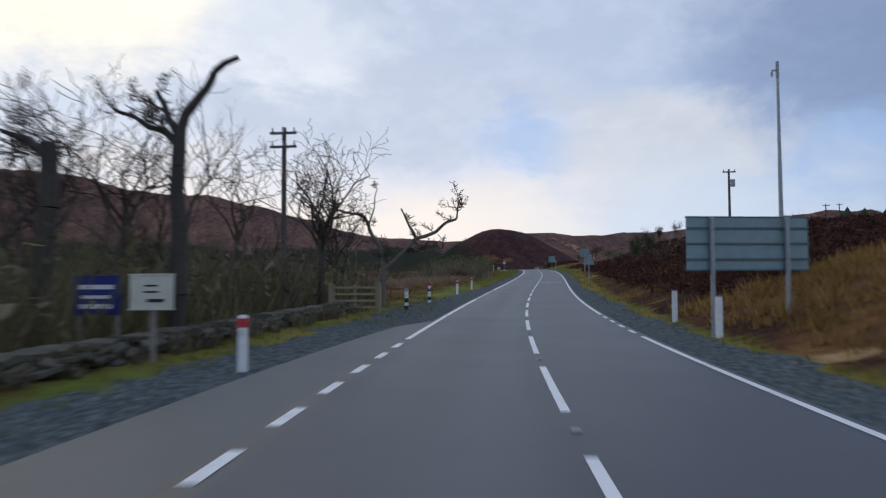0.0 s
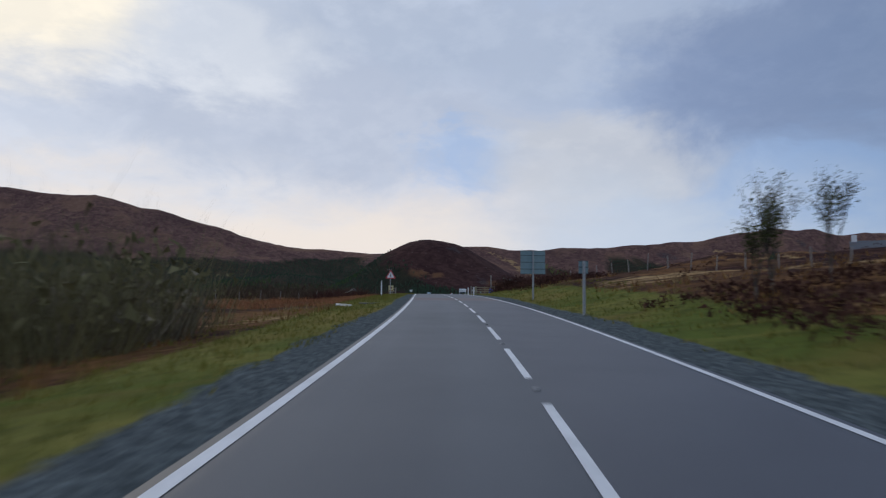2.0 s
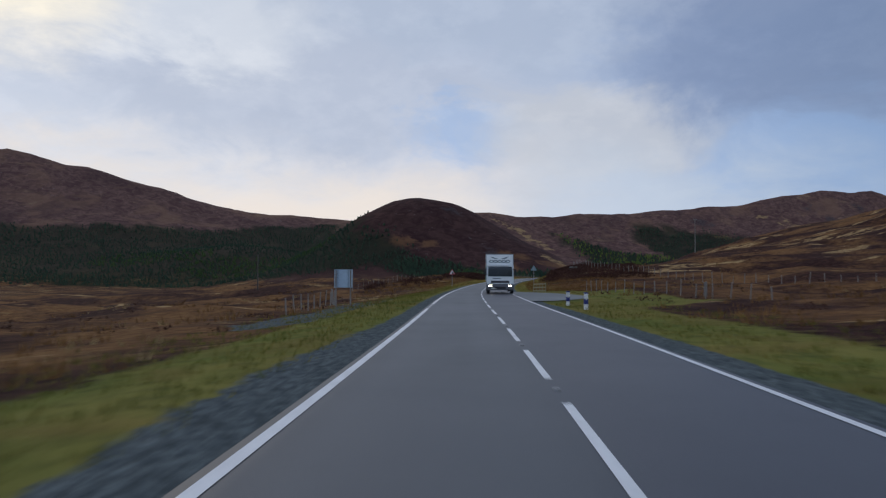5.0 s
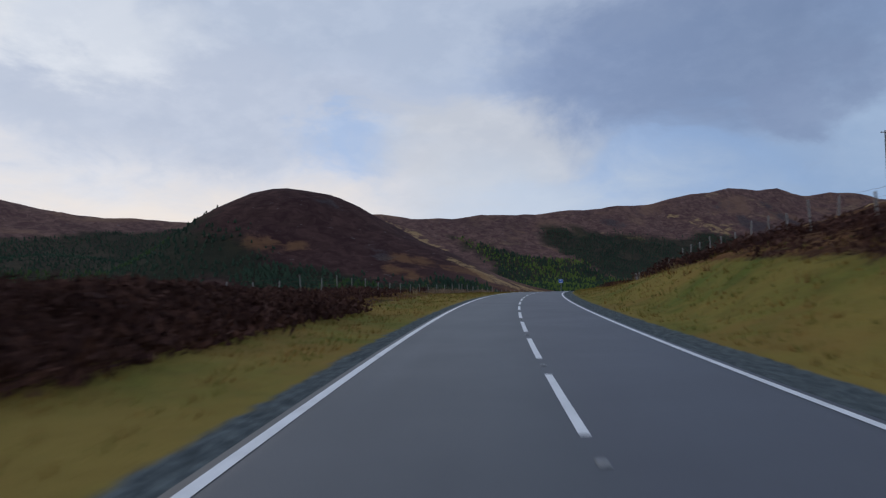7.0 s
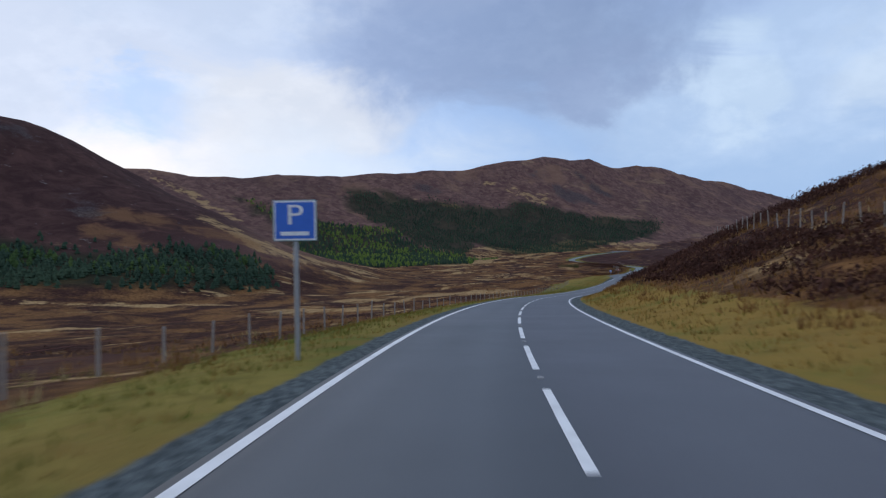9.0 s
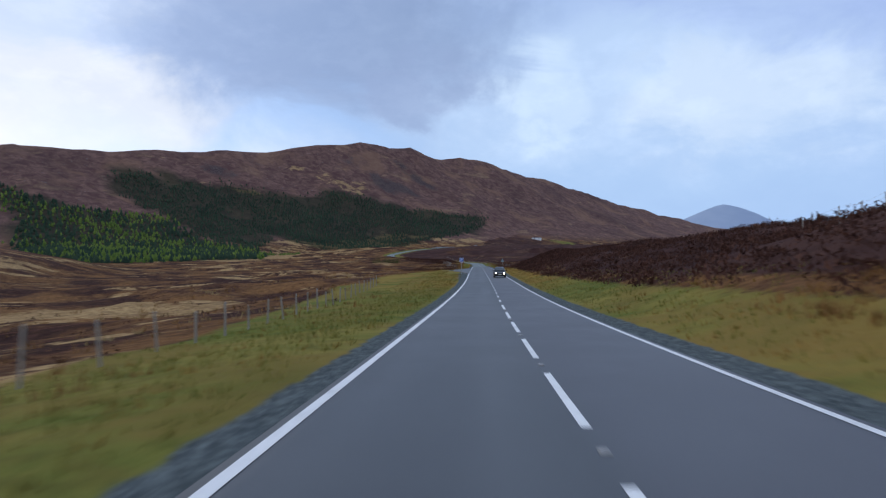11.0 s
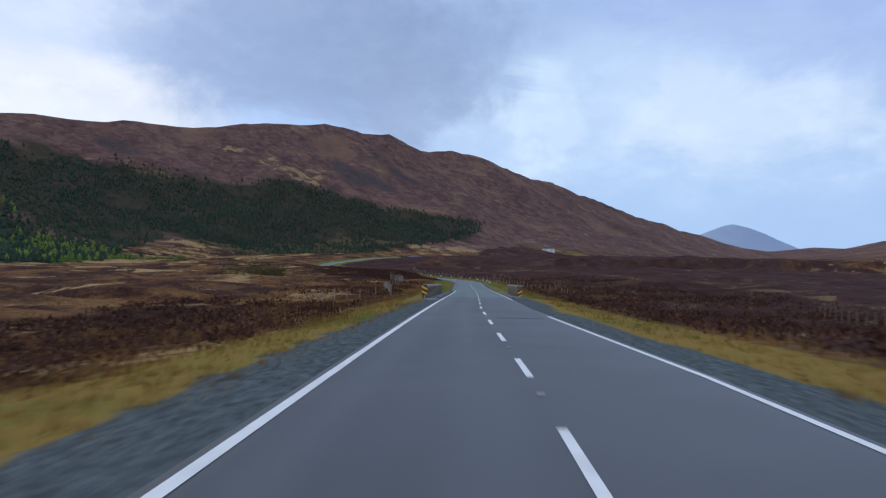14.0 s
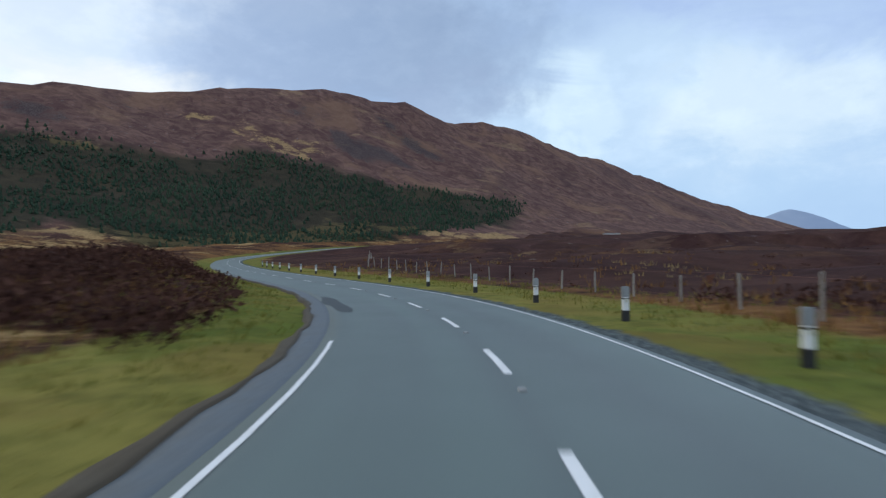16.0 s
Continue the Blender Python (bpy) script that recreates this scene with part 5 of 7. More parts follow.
def make_trees():
    limbed_tree(15.0, -6.8, "tall half-dead leafless tree with broken limbs by the wall", [
        (0.21, 0.15, 0, [(0, 0, 0), (0.02, 0, 0.5), (0.04, 0.02, 1.8), (0.0, 0, 3.4), (0.06, 0, 4.6)]),
        (0.13, 0.06, 0, [(0.06, 0, 4.6), (0.16, 0.05, 5.2), (0.42, 0.1, 5.55), (0.6, 0.15, 5.8), (0.76, 0.2, 6.2), (1.0, 0.2, 6.38), (1.32, 0.2, 6.5)]),
        (0.09, 0.05, 1, [(0.04, 0, 4.65), (-0.2, 0, 5.1), (-0.3, 0, 5.4), (-0.5, 0, 5.75)]),
        (0.09, 0.03, 2, [(0.0, 0, 4.5), (-0.35, 0.1, 4.85), (-0.75, 0.1, 4.95), (-1.1, 0.2, 5.2), (-1.5, 0.2, 5.35)])], BARK, 17, 0.8, 2)
    limbed_tree(33.0, -5.8, "low pale leafless tree with a long limb towards the road", [
        (0.20, 0.16, 0, [(0, 0, 0), (0.0, 0, 0.9), (0.1, 0, 1.85)]),
        (0.13, 0.06, 1, [(0.1, 0, 1.85), (0.65, 0, 2.25), (1.2, 0, 2.75), (1.63, 0.1, 3.3), (2.1, 0.1, 3.4), (2.6, 0.1, 3.6), (3.1, 0.1, 4.05), (3.6, 0.1, 4.2)]),
        (0.05, 0.02, 3, [(3.6, 0.1, 4.2), (3.65, 0.1, 4.7), (3.75, 0.1, 5.1)]),
        (0.08, 0.04, 1, [(1.63, 0.1, 3.3), (1.3, 0.2, 3.9), (0.9, 0.2, 4.75)]),
        (0.06, 0.02, 2, [(1.35, 0, 2.85), (1.9, -0.2, 2.65), (2.5, -0.3, 2.75), (3.0, -0.3, 2.8)]),
        (0.12, 0.05, 2, [(0.08, 0, 1.8), (0.0, 0.1, 2.5), (-0.15, 0.1, 3.0), (-0.55, 0.2, 3.5), (-0.75, 0.2, 4.1), (-1.05, 0.2, 4.5), (-1.8, 0.2, 4.6), (-2.6, 0.2, 4.85)]),
        (0.05, 0.02, 1, [(-0.7, 0.2, 4.0), (-0.45, 0.3, 4.8), (-0.3, 0.3, 5.8)])], PALE_BARK, 18, 0.75, 2)
    limbed_tree(13.0, -8.5, "broken ivy-dark tree trunk in the thicket", [
        (0.20, 0.17, 0, [(0, 0, 0), (-0.06, 0, 1.5), (0.08, 0, 2.9), (0.05, 0, 4.2)]),
        (0.10, 0.04, 4, [(0.05, 0, 3.9), (-0.5, 0.2, 4.3), (-1.1, 0.2, 4.5)])], BARK, 19, 0.9, 2)
    oak(28.4, -7.4, 6.5, 1.8, 3.1, 0.16, 21, "leafless oak with many rising crooked limbs", 9)
    oak(20.5, -11.3, 6.6, 2.4, 3.6, 0.14, 62, "leafless oak in the thicket")
    oak(17.0, -11.4, 5.4, 2.2, 2.8, 0.13, 61, "leafless oak in the thicket")
    oak(24.5, -9.4, 6.4, 1.9, 3.2, 0.11, 63, "leafless oak in the thicket", 5)
    oak(32.5, -8.0, 5.0, 2.0, 2.4, 0.11, 24, "low leafless oak behind the gate", 6)
    bare_tree(14.0, -10.6, 3.6, 0.16, 4, 8, "ivy-dark leafless tree in the thicket")
    bare_tree(20.0, -9.6, 5.0, 0.12, 3, 15, "thin leafless tree in the thicket")
    bare_tree(36.0, -8.6, 4.4, 0.12, 3, 24, "leafless tree behind the gate")
    for i, (s, d, h) in enumerate(((146, 10.2, 2.9), (148, 13.2, 3.4), (145.4, 9.4, 2.4), (152, 13, 2.8), (62, 10.2, 2.4), (66, 11.5, 2.2), (59, 9.4, 2.0), (70, 10.5, 2.1), (92, 16, 2.0), (95, 18.5, 2.4))):
        bare_tree(s, d, h, 0.05, 3, 40 + i, "slender birch with the first small leaves", (0, 0), PALE_BARK, 0.16, 0.22, 1, 0.36)
    rng = random.Random(23)
    for i in range(12):
        bare_tree(rng.uniform(7, 31), rng.uniform(-11, -7.6), rng.uniform(2.2, 3.3), rng.uniform(0.04, 0.08), 2, 80 + i, "thin grey sapling in the thicket", (rng.uniform(-0.1, 0.1), 0), PALE_BARK, 0.35, 0.5)
    # scrub below the road and the thicket behind the wall
    rng = np.random.default_rng(5)

    def scrub(n, s0, s1, d0, d1, lo, hi, name, label, mat):
        s, d, x, y = scatter(n, s0, s1, d0, d1)
        z = terrain(x, y)[0]
        h = rng.uniform(lo, hi, n)
        v1, f1 = blades(x, y, z, high=h, wide=0.02, spread=h * 0.55, count=30)
        v2, f2 = tuft_wide(x, y, z + h * 0.25, high=h * 0.6, spread=h * 0.5, count=26)
        fast_mesh(name, np.concatenate([v1, v2]), np.concatenate([f1, f2 + len(v1)]), mat, "stuff", label, "scrub")
    scrub(150, 4, 46, -18, -7.6, 1.6, 3.5, "thicket", "dense dark leafless thicket behind the wall", SCRUB)
    scrub(125, 3, 42, -15, -7.2, 1.4, 3.1, "ivy_scrub", "olive ivy and brambles in the thicket", ALDER)
    scrub(420, 206, 330, -46, -16, 1.4, 3.3, "moor_scrub", "dark brown scrub across the low field", MOOR_SCRUB)
    scrub(90, 2, 30, -6.4, -5.5, 0.15, 0.5, "wall_brambles", "brown brambles and dead grass along the wall", SCRUB)
    scrub(110, 100, 152, -17, -9.2, 2.0, 3.9, "willow_scrub", "dense dark leafless willow scrub below the road", SCRUB)
    scrub(70, 440, 470, -21, -11, 0.6, 1.5, "bog_myrtle", "purple-brown bog myrtle below the road", HEATHER)
    scrub(120, 126, 156, -19, -9.8, 3.0, 5.0, "alder_scrub", "tall olive-brown alder scrub below the road", ALDER)
    scrub(60, 98, 160, -32, -11, 1.2, 2.6, "willow_scrub", "brown leafless willow scrub below the road", SCRUB)
    scrub(30, 128, 170, -40, -16, 1.6, 3.0, "alder_scrub", "dull green alder scrub below the road", SPRING)
    scrub(230, 62, 98, -21, -7.8, 0.6, 1.3, "reeds", "pale pinkish-brown dead reeds beside the verge", REED)
    scrub(14, 97, 103, -11.5, -9.5, 1.3, 2.2, "dark_bush", "dark leafless bush among the reeds", HEATHER)
    scrub(34, 76, 102, 13, 22, 0.5, 1.3, "bank_bushes", "dark bushes along the top of the bank", SCRUB)
    scrub(110, 198, 208.5, 7.2, 15, 1.2, 2.1, "brown_shrubs", "dark red-brown shrubs beside the drive", HEATHER)
    scrub(60, 211, 228, -16, -9, 0.8, 1.7, "dark_shrubs", "dark brown shrubs below the verge", HEATHER)
    scrub(20, 240, 268, 10, 22, 0.9, 1.8, "croft_bushes", "grey leafless bushes round the croft", SCRUB)
    scrub(26, 40, 90, 9, 18, 0.8, 1.8, "gorse_bushes", "dark gorse bushes on the bank", SCRUB)
    scrub(30, 1079, 1092, -53, -41, 2.4, 4.2, "moor_willows", "dark green-brown willows in a hollow of the moor", SPRING)
    scrub(120, 535, 604, -10.4, -7.6, 0.35, 0.8, "reeds", "pale pinkish-brown dead grass along the fence", REED)
    scrub(16, 232, 262, -30, -12, 1.0, 2.2, "field_scrub", "dark scrub along the field wall", SCRUB)


make_trees()


# ---- roadside furniture ----
def marker_post(kind):
    """Roadside marker; kinds differ in their bands."""
    ob = thing("marker_post", {"red": "white marker post with a red reflective top at the verge", "band": "white marker post with black bands at the verge", "white": "plain white marker post at the verge", "bollard": "short blue-and-white banded bollard beside the drive", "cap": "white marker post with grey cap and black foot", "both": "black-and-white banded marker post with a red top"}[kind], "marker post", group="marker posts")
    dark = {"red": RED, "band": BLACK, "white": WHITE, "bollard": NAVY, "cap": BLACK, "both": RED}[kind]
    high = {"red": 0.95, "band": 0.9, "white": 0.95, "bollard": 0.8, "cap": 0.78, "both": 1.0}[kind]
    w = 0.075 if kind != "bollard" else 0.09
    bm = bmesh.new()
    box(bm, (0, 0, high / 2 - 0.1), (2 * w, 0.11, high + 0.2), 0.02)
    part("shaft", bm, WHITE, ob)
    if kind == "red":
        part("band", boxes(((0, 0, high - 0.13), (2 * w + 0.012, 0.122, 0.17), 0.01)), RED, ob, "red reflective band")
    elif kind == "band":
        part("band", boxes(((0, 0, high - 0.5), (2 * w + 0.012, 0.122, 0.2), 0.01)), BLACK, ob, "black band")
        part("foot", boxes(((0, 0, 0.06), (2 * w + 0.012, 0.122, 0.24), 0.01)), BLACK, ob, "black foot")
        part("cap", boxes(((0, 0, high - 0.05), (2 * w + 0.012, 0.122, 0.16), 0.01)), STEEL, ob, "grey cap")
    elif kind == "cap":
        part("cap", boxes(((0, 0, high - 0.11), (2 * w + 0.014, 0.124, 0.26), 0.02)), STEEL, ob, "grey cap")
        part("band", boxes(((0, 0, high - 0.26), (2 * w + 0.02, 0.13, 0.03), 0.006)), BLACK, ob, "black band")
        part("foot", boxes(((0, 0, 0.06), (2 * w + 0.012, 0.122, 0.40), 0.01)), BLACK, ob, "black foot")
    elif kind == "both":
        part("cap", boxes(((0, 0, high - 0.07), (2 * w + 0.014, 0.124, 0.17), 0.02)), RED, ob, "red top")
        for z in (high - 0.34, 0.22):
            part("band", boxes(((0, 0, z), (2 * w + 0.012, 0.122, 0.19), 0.01)), BLACK, ob, "black band")
    elif kind == "bollard":
        part("band", boxes(((0, 0, 0.38), (2 * w + 0.012, 0.122, 0.26), 0.01)), NAVY, ob, "dark blue band")
        part("cap", boxes(((0, 0, high - 0.03), (2 * w + 0.012, 0.122, 0.07), 0.01)), NAVY, ob, "dark blue cap")
    else:
        part("cap", boxes(((0, 0, high + 0.005), (2 * w + 0.012, 0.122, 0.03), 0.01)), CONCRETE, ob)
    if kind != "white":
        part("reflector", boxes(((0, -0.062, high - 0.3), (0.07, 0.012, 0.09), 0.004)), CREAM, ob, "small reflector")
    return ob


def line_up(make, places):
    first = make
    for i, (s, d) in enumerate(places):
        if i == 0:
            first.matrix_basis = spot(s, d)
        else:
            copy_thing(first, spot(s, d))


line_up(marker_post("both"), [(35.9, -3.95)])
line_up(marker_post("red"), [(11.5, -3.9), (47.7, -3.95), (55.8, -3.85)])
line_up(marker_post("band"), [(29.6, -4.0)])
line_up(marker_post("cap"), [(1069.6 + 6.5 * i, 4.68) for i in range(18)])
line_up(marker_post("white"), [(21.8, 5.5), (16.8, 5.4), (210.2, 5.2), (216.8, 4.9)])
line_up(marker_post("bollard"), [(360.5, 5.5), (365.5, 5.4)])


def tri(r, cz):
    """Corners of an upright triangle with rounded tips, side about 1.73 r."""
    out = []
    for k in range(3):
        a0 = math.pi / 2 + k * 2 * math.pi / 3
        for da in (-0.09, 0.0, 0.09):
            out.append((math.cos(a0 + da) * r * (0.985 if da else 1.0), cz + math.sin(a0 + da) * r * (0.985 if da else 1.0)))
    return out


def warning_sign(s, d, top, facing, symbol, plate=False, size=0.52):
    """A triangular warning sign on a post; seen from the front or from behind."""
    label = "red-bordered triangular warning sign on a grey post" if facing else "back of a grey triangular sign on a post"
    ob = thing("warning_sign", label, "road sign", spot(s, d, 0 if facing else 180), "road signs")
    cz = top - size
    part("post", rods(((0, 0.04, -0.3), (0, 0.04, top - 0.25), 0.038, 0.038, 10)), STEEL, ob)
    part("plate", slab(tri(size, cz), -0.012, 0.0), SIGN_BACK, ob)
    part("border", slab(tri(size * 0.985, cz), -0.018, -0.012), RED, ob, "red border")
    part("face", slab(tri(size * 0.70, cz), -0.024, -0.018), WHITE, ob, "white face")
    if symbol == "junction":
        bm = boxes(((0.02, -0.027, cz + 0.0), (0.07, 0.006, 0.44), 0), ((-0.06, -0.027, cz - 0.03), (0.15, 0.006, 0.05), 0))
    elif symbol == "hill":
        bm = slab([(0.27, cz - 0.2), (-0.02, cz - 0.2), (-0.02, cz + 0.1), (0.02, cz + 0.16)], -0.03, -0.024)
    else:
        bm = boxes(((0, -0.027, cz + 0.02), (0.06, 0.006, 0.34), 0), ((0.05, -0.027, cz + 0.14), (0.12, 0.006, 0.05), 0))
    part("symbol", bm, BLACK, ob, "black symbol")
    for z in (cz - 0.12, cz + 0.14):
        part("clamp", boxes(((0, 0.02, z), (0.14, 0.05, 0.04), 0.008)), STEEL, ob)
    if plate:
        p = part("lower_plate", boxes(((0, -0.012, cz - size * 0.5 - 0.32), (0.42, 0.014, 0.46), 0.004)), CREAM, ob, "small pale lower plate")
        part("border", boxes(((0, -0.02, cz - size * 0.5 - 0.2), (0.3, 0.006, 0.04), 0), ((0, -0.02, cz - size * 0.5 - 0.32), (0.3, 0.006, 0.04), 0)), BLACK, p, "dark bars of writing")
    return ob


warning_sign(203.5, -4.75, 2.82, True, "junction", False, 0.63)
warning_sign(432.9, -4.7, 2.65, True, "hill")
warning_sign(916.0, -4.7, 2.5, True, "hill")
warning_sign(60.8, 5.6, 2.5, False, "bend")
warning_sign(441.0, 7.5, 2.9, False, "bend")
warning_sign(922.7, 6.9, 2.65, False, "bend")


def parking_sign(s, d, bottom, wide, high, bars):
    ob = thing("parking_sign", "blue parking sign with a white letter P on a grey post", "road sign", spot(s, d), "road signs")
    cz = bottom + high / 2
    part("post", rods(((0, 0.05, -0.5), (0, 0.05, bottom + high - 0.1), 0.05, 0.05, 12)), STEEL, ob)
    part("plate", boxes(((0, 0, cz), (wide + 0.03, 0.014, high + 0.03), 0.005)), SIGN_BACK, ob)
    part("border", boxes(((0, -0.009, cz), (wide, 0.006, high), 0.002)), WHITE, ob, "white border")
    part("face", boxes(((0, -0.014, cz), (wide - 0.06, 0.006, high - 0.06), 0.002)), BLUE, ob, "blue face")
    bm = text_mesh("P", high * (0.72 if bars else 0.95), 0.003)
    lift = cz + (high * 0.12 if bars else 0.0)
    bmesh.ops.scale(bm, vec=(1.25, 1, 1), verts=bm.verts)
    bmesh.ops.translate(bm, vec=(0, -0.02, lift), verts=bm.verts)
    part("letter", bm, WHITE, ob, "white letter P")
    if bars:
        part("writing", boxes(((0, -0.019, cz - high * 0.33), (wide * 0.68, 0.005, high * 0.10), 0)), WHITE, ob, "white bar of writing")
    for z in (cz - 0.2, cz + 0.2):
        part("clamp", boxes(((0, 0.03, z), (0.2, 0.05, 0.04), 0.008)), STEEL, ob)


parking_sign(609.8, -3.35, 2.3, 0.82, 0.76, True)
parking_sign(846.0, -3.25, 2.2, 0.68, 0.68, False)


def sign_back(s, d, wide, high, bottom, posts, ribs, label="grey-green back of a large direction sign on posts", turn=180):
    ob = thing("direction_sign", label, "road sign", spot(s, d, turn, z=level(s, d)), "road signs")
    cz = bottom + high / 2
    part("panel", boxes(((0, 0, cz), (wide, 0.02, high), 0.006)), SIGN_BACK, ob)
    for z in (bottom, bottom + high):
        part("edge", boxes(((0, 0.0, z), (wide + 0.02, 0.05, 0.04), 0.01)), SIGN_RIB, ob)
    for i in range(ribs):
        z = bottom + high * (i + 0.7) / (ribs + 0.4)
        part("rib", boxes(((0, 0.03, z), (wide, 0.035, 0.05), 0.006)), SIGN_RIB, ob, "dark stiffening rib")
    for x in posts:
        part("post", rods(((x, 0.11, -0.6), (x, 0.11, bottom + high), 0.057, 0.057, 12)), STEEL, ob)
    return ob


sign_back(17.5, 6.3, 3.1, 1.27, 1.4, (-0.95, 0.95), 3, turn=192)
sign_back(100.5, 7.1, 1.25, 1.12, 2.2, (0.0,), 2)
sign_back(166.2, 5.5, 1.5, 1.4, 1.6, (0.0,), 3)
sign_back(150.0, 5.05, 0.35, 0.45, 1.55, (0.0,), 1, "small grey sign back on a thin pale post")


def notice_board(name, s, d, wide, high, bottom, mat, bars, bar_mat, label, posts=(-0.4, 0.4), turn=0, wood=None):
    ob = thing(name, label, "notice board", spot(s, d, turn), "notice boards")
    cz = bottom + high / 2
    if name == "info_board":
        arc = [((k / 5 - 1) * wide / 2, 0.16 * ((k / 5 - 1) ** 2) - 0.03) for k in range(11)]
        bm = bmesh.new()
        prism(bm, arc + [(x, y + 0.03) for x, y in arc[::-1]], 0, high)
        for v in bm.verts:
            v.co = Vector((v.co.x, v.co.z, bottom + v.co.y))
        part("panel", bm, mat, ob)
    else:
        part("panel", boxes(((0, 0, cz), (wide, 0.04, high), 0.01)), mat, ob)
    for z in (bottom, bottom + high):
        part("edge", boxes(((0, -0.005, z), (wide + 0.03, 0.06, 0.03), 0.006)), mat, ob)
    for x, z, w, h in bars:
        part("writing", boxes(((x * wide, -0.024, bottom + z * high), (w * wide, 0.006, h * high), 0)), bar_mat, ob, "bar of writing")
    for x in posts:
        part("post", boxes(((x * wide, 0.06, (bottom + high) / 2 - 0.2), (0.09, 0.08, bottom + high + 0.4), 0.012)), wood or OLD_WOOD, ob)


notice_board("notice_board", 13.0, -7.4, 0.95, 0.72, 0.72, NAVY, ((0, .72, .75, .12), (0, .45, .62, .09), (0, .2, .7, .12)), WHITE, "dark blue notice board with white bars on posts")
notice_board("notice_board", 11.7, -5.6, 0.78, 0.60, 0.88, CREAM, ((0, .68, .3, .05), (0, .5, .35, .05), (.1, .25, .4, .1)), BLACK, "cream notice board with dark bars on a post", (0.0,))
notice_board("info_board", 378.0, -9.0, 1.33, 1.28, 1.36, BOARD_BLUE, ((-.28, .5, .02, 1.0), (0, .5, .02, 1.0), (.28, .5, .02, 1.0)), SIGN_RIB, "pale metal back of a roadside information board")
notice_board("notice_board", 231.0, -6.2, 0.75, 0.85, 0.55, PALE_YELLOW, ((0, .12, .9, .14), (0, .62, .5, .3)), RUST, "pale yellow notice board by the field wall", (0.0,))
notice_board("name_board", 262.0, -5.0, 0.5, 0.35, 0.6, WHITE, ((0, .5, .6, .2),), BLACK, "small white verge board", (0.0,))
notice_board("name_board", 268.0, 7.5, 1.2, 0.4, 0.7, WHITE, ((0, .5, .7, .25),), BLACK, "low white board beside the road")


def utility_pole(s, d, high, arms, box_on, mat, label, z=None):
    ob = thing("utility_pole", label, "pole", spot(s, d), "poles")
    part("shaft", rods(((0, 0, -0.5), (0, 0, high), 0.13, 0.085, 12)), mat, ob)
    for k in range(arms):
        arm = part("crossarm", boxes(((0, -0.11, high - 0.25 - 0.55 * k), (1.1, 0.09, 0.10), 0.01)), mat, ob)
        for x in (-0.45, 0.0, 0.45):
            part("insulator", rods(((x, -0.11, high - 0.21 - 0.55 * k), (x, -0.11, high - 0.02 - 0.55 * k), 0.04, 0.025, 8)), CONCRETE, arm)
    if box_on:
        part("transformer", rods(((0.28, -0.1, high - 1.5), (0.28, -0.1, high - 0.9), 0.2, 0.2, 12)), STEEL, ob, "grey pole transformer")


POLE_AT = [float(v[0]) for v in to_road(np.array([90.0]), np.array([542.0]))]
utility_pole(63.0, 17.6, 6.0, 1, True, POLE_WOOD, "dark wooden electricity pole with a transformer")
utility_pole(27.0, -8.5, 7.4, 2, False, POLE_WOOD, "dark wooden electricity pole with two crossarms")
utility_pole(*POLE_AT, 10.5, 1, False, OLD_WOOD, "weathered electricity pole on the moor")
utility_pole(452.0, -44.0, 7.0, 0, False, POLE_WOOD, "plain wooden pole in the valley")
utility_pole(300.0, -14.0, 7.4, 1, True, POLE_WOOD, "wooden electricity pole with a transformer")
utility_pole(235.0, -8.0, 2.4, 0, False, WHITE, "thin pale pole by the field wall")
utility_pole(230.0, 9.0, 3.0, 0, False, OLD_WOOD, "plain grey wooden pole behind the gate")
utility_pole(118.0, 46.0, 6.0, 1, False, POLE_WOOD, "dark wooden electricity pole on the rise")
utility_pole(140.0, 58.0, 6.0, 1, False, POLE_WOOD, "dark wooden electricity pole on the rise")


def phone_mast():
    ob = thing("phone_mast", "tall slim grey steel phone mast", "mast", spot(41, 15))
    part("shaft", rods(((0, 0, -0.5), (0, 0, 4.0), 0.13, 0.11, 14), ((0, 0, 4.0), (0, 0, 8.8), 0.10, 0.08, 14)), STEEL, ob)
    part("antenna", rods(((0, 0, 8.8), (0, 0, 9.7), 0.09, 0.09, 12)), CONCRETE, ob)
    part("bracket", boxes(((-0.18, 0, 9.2), (0.28, 0.08, 0.08), 0.01), ((-0.3, 0, 9.0), (0.1, 0.12, 0.3), 0.02)), STEEL, ob)
    part("cabinet", boxes(((0.3, 0.1, 0.5), (0.5, 0.4, 1.1), 0.03)), SIGN_BACK, ob)


phone_mast()


# ---- fences ----
POST_MESH = {}


def shared(key, make, mat):
    """A mesh that many alike pieces share."""
    if key not in POST_MESH:
        bm = make()
        bmesh.ops.scale(bm, vec=(M, M, M), verts=bm.verts)
        me = bpy.data.meshes.new(key)
        bm.to_mesh(me)
        bm.free()
        me.materials.append(mat)
        POST_MESH[key] = me
    return POST_MESH[key]


def fence_post_mesh(h):
    bm = bmesh.new()
    rod(bm, (0, 0, -0.4), (0, 0, h - 0.05), 0.045, 0.04, 6)
    rod(bm, (0, 0, h - 0.05), (0, 0, h), 0.04, 0.012, 6)
    return bm


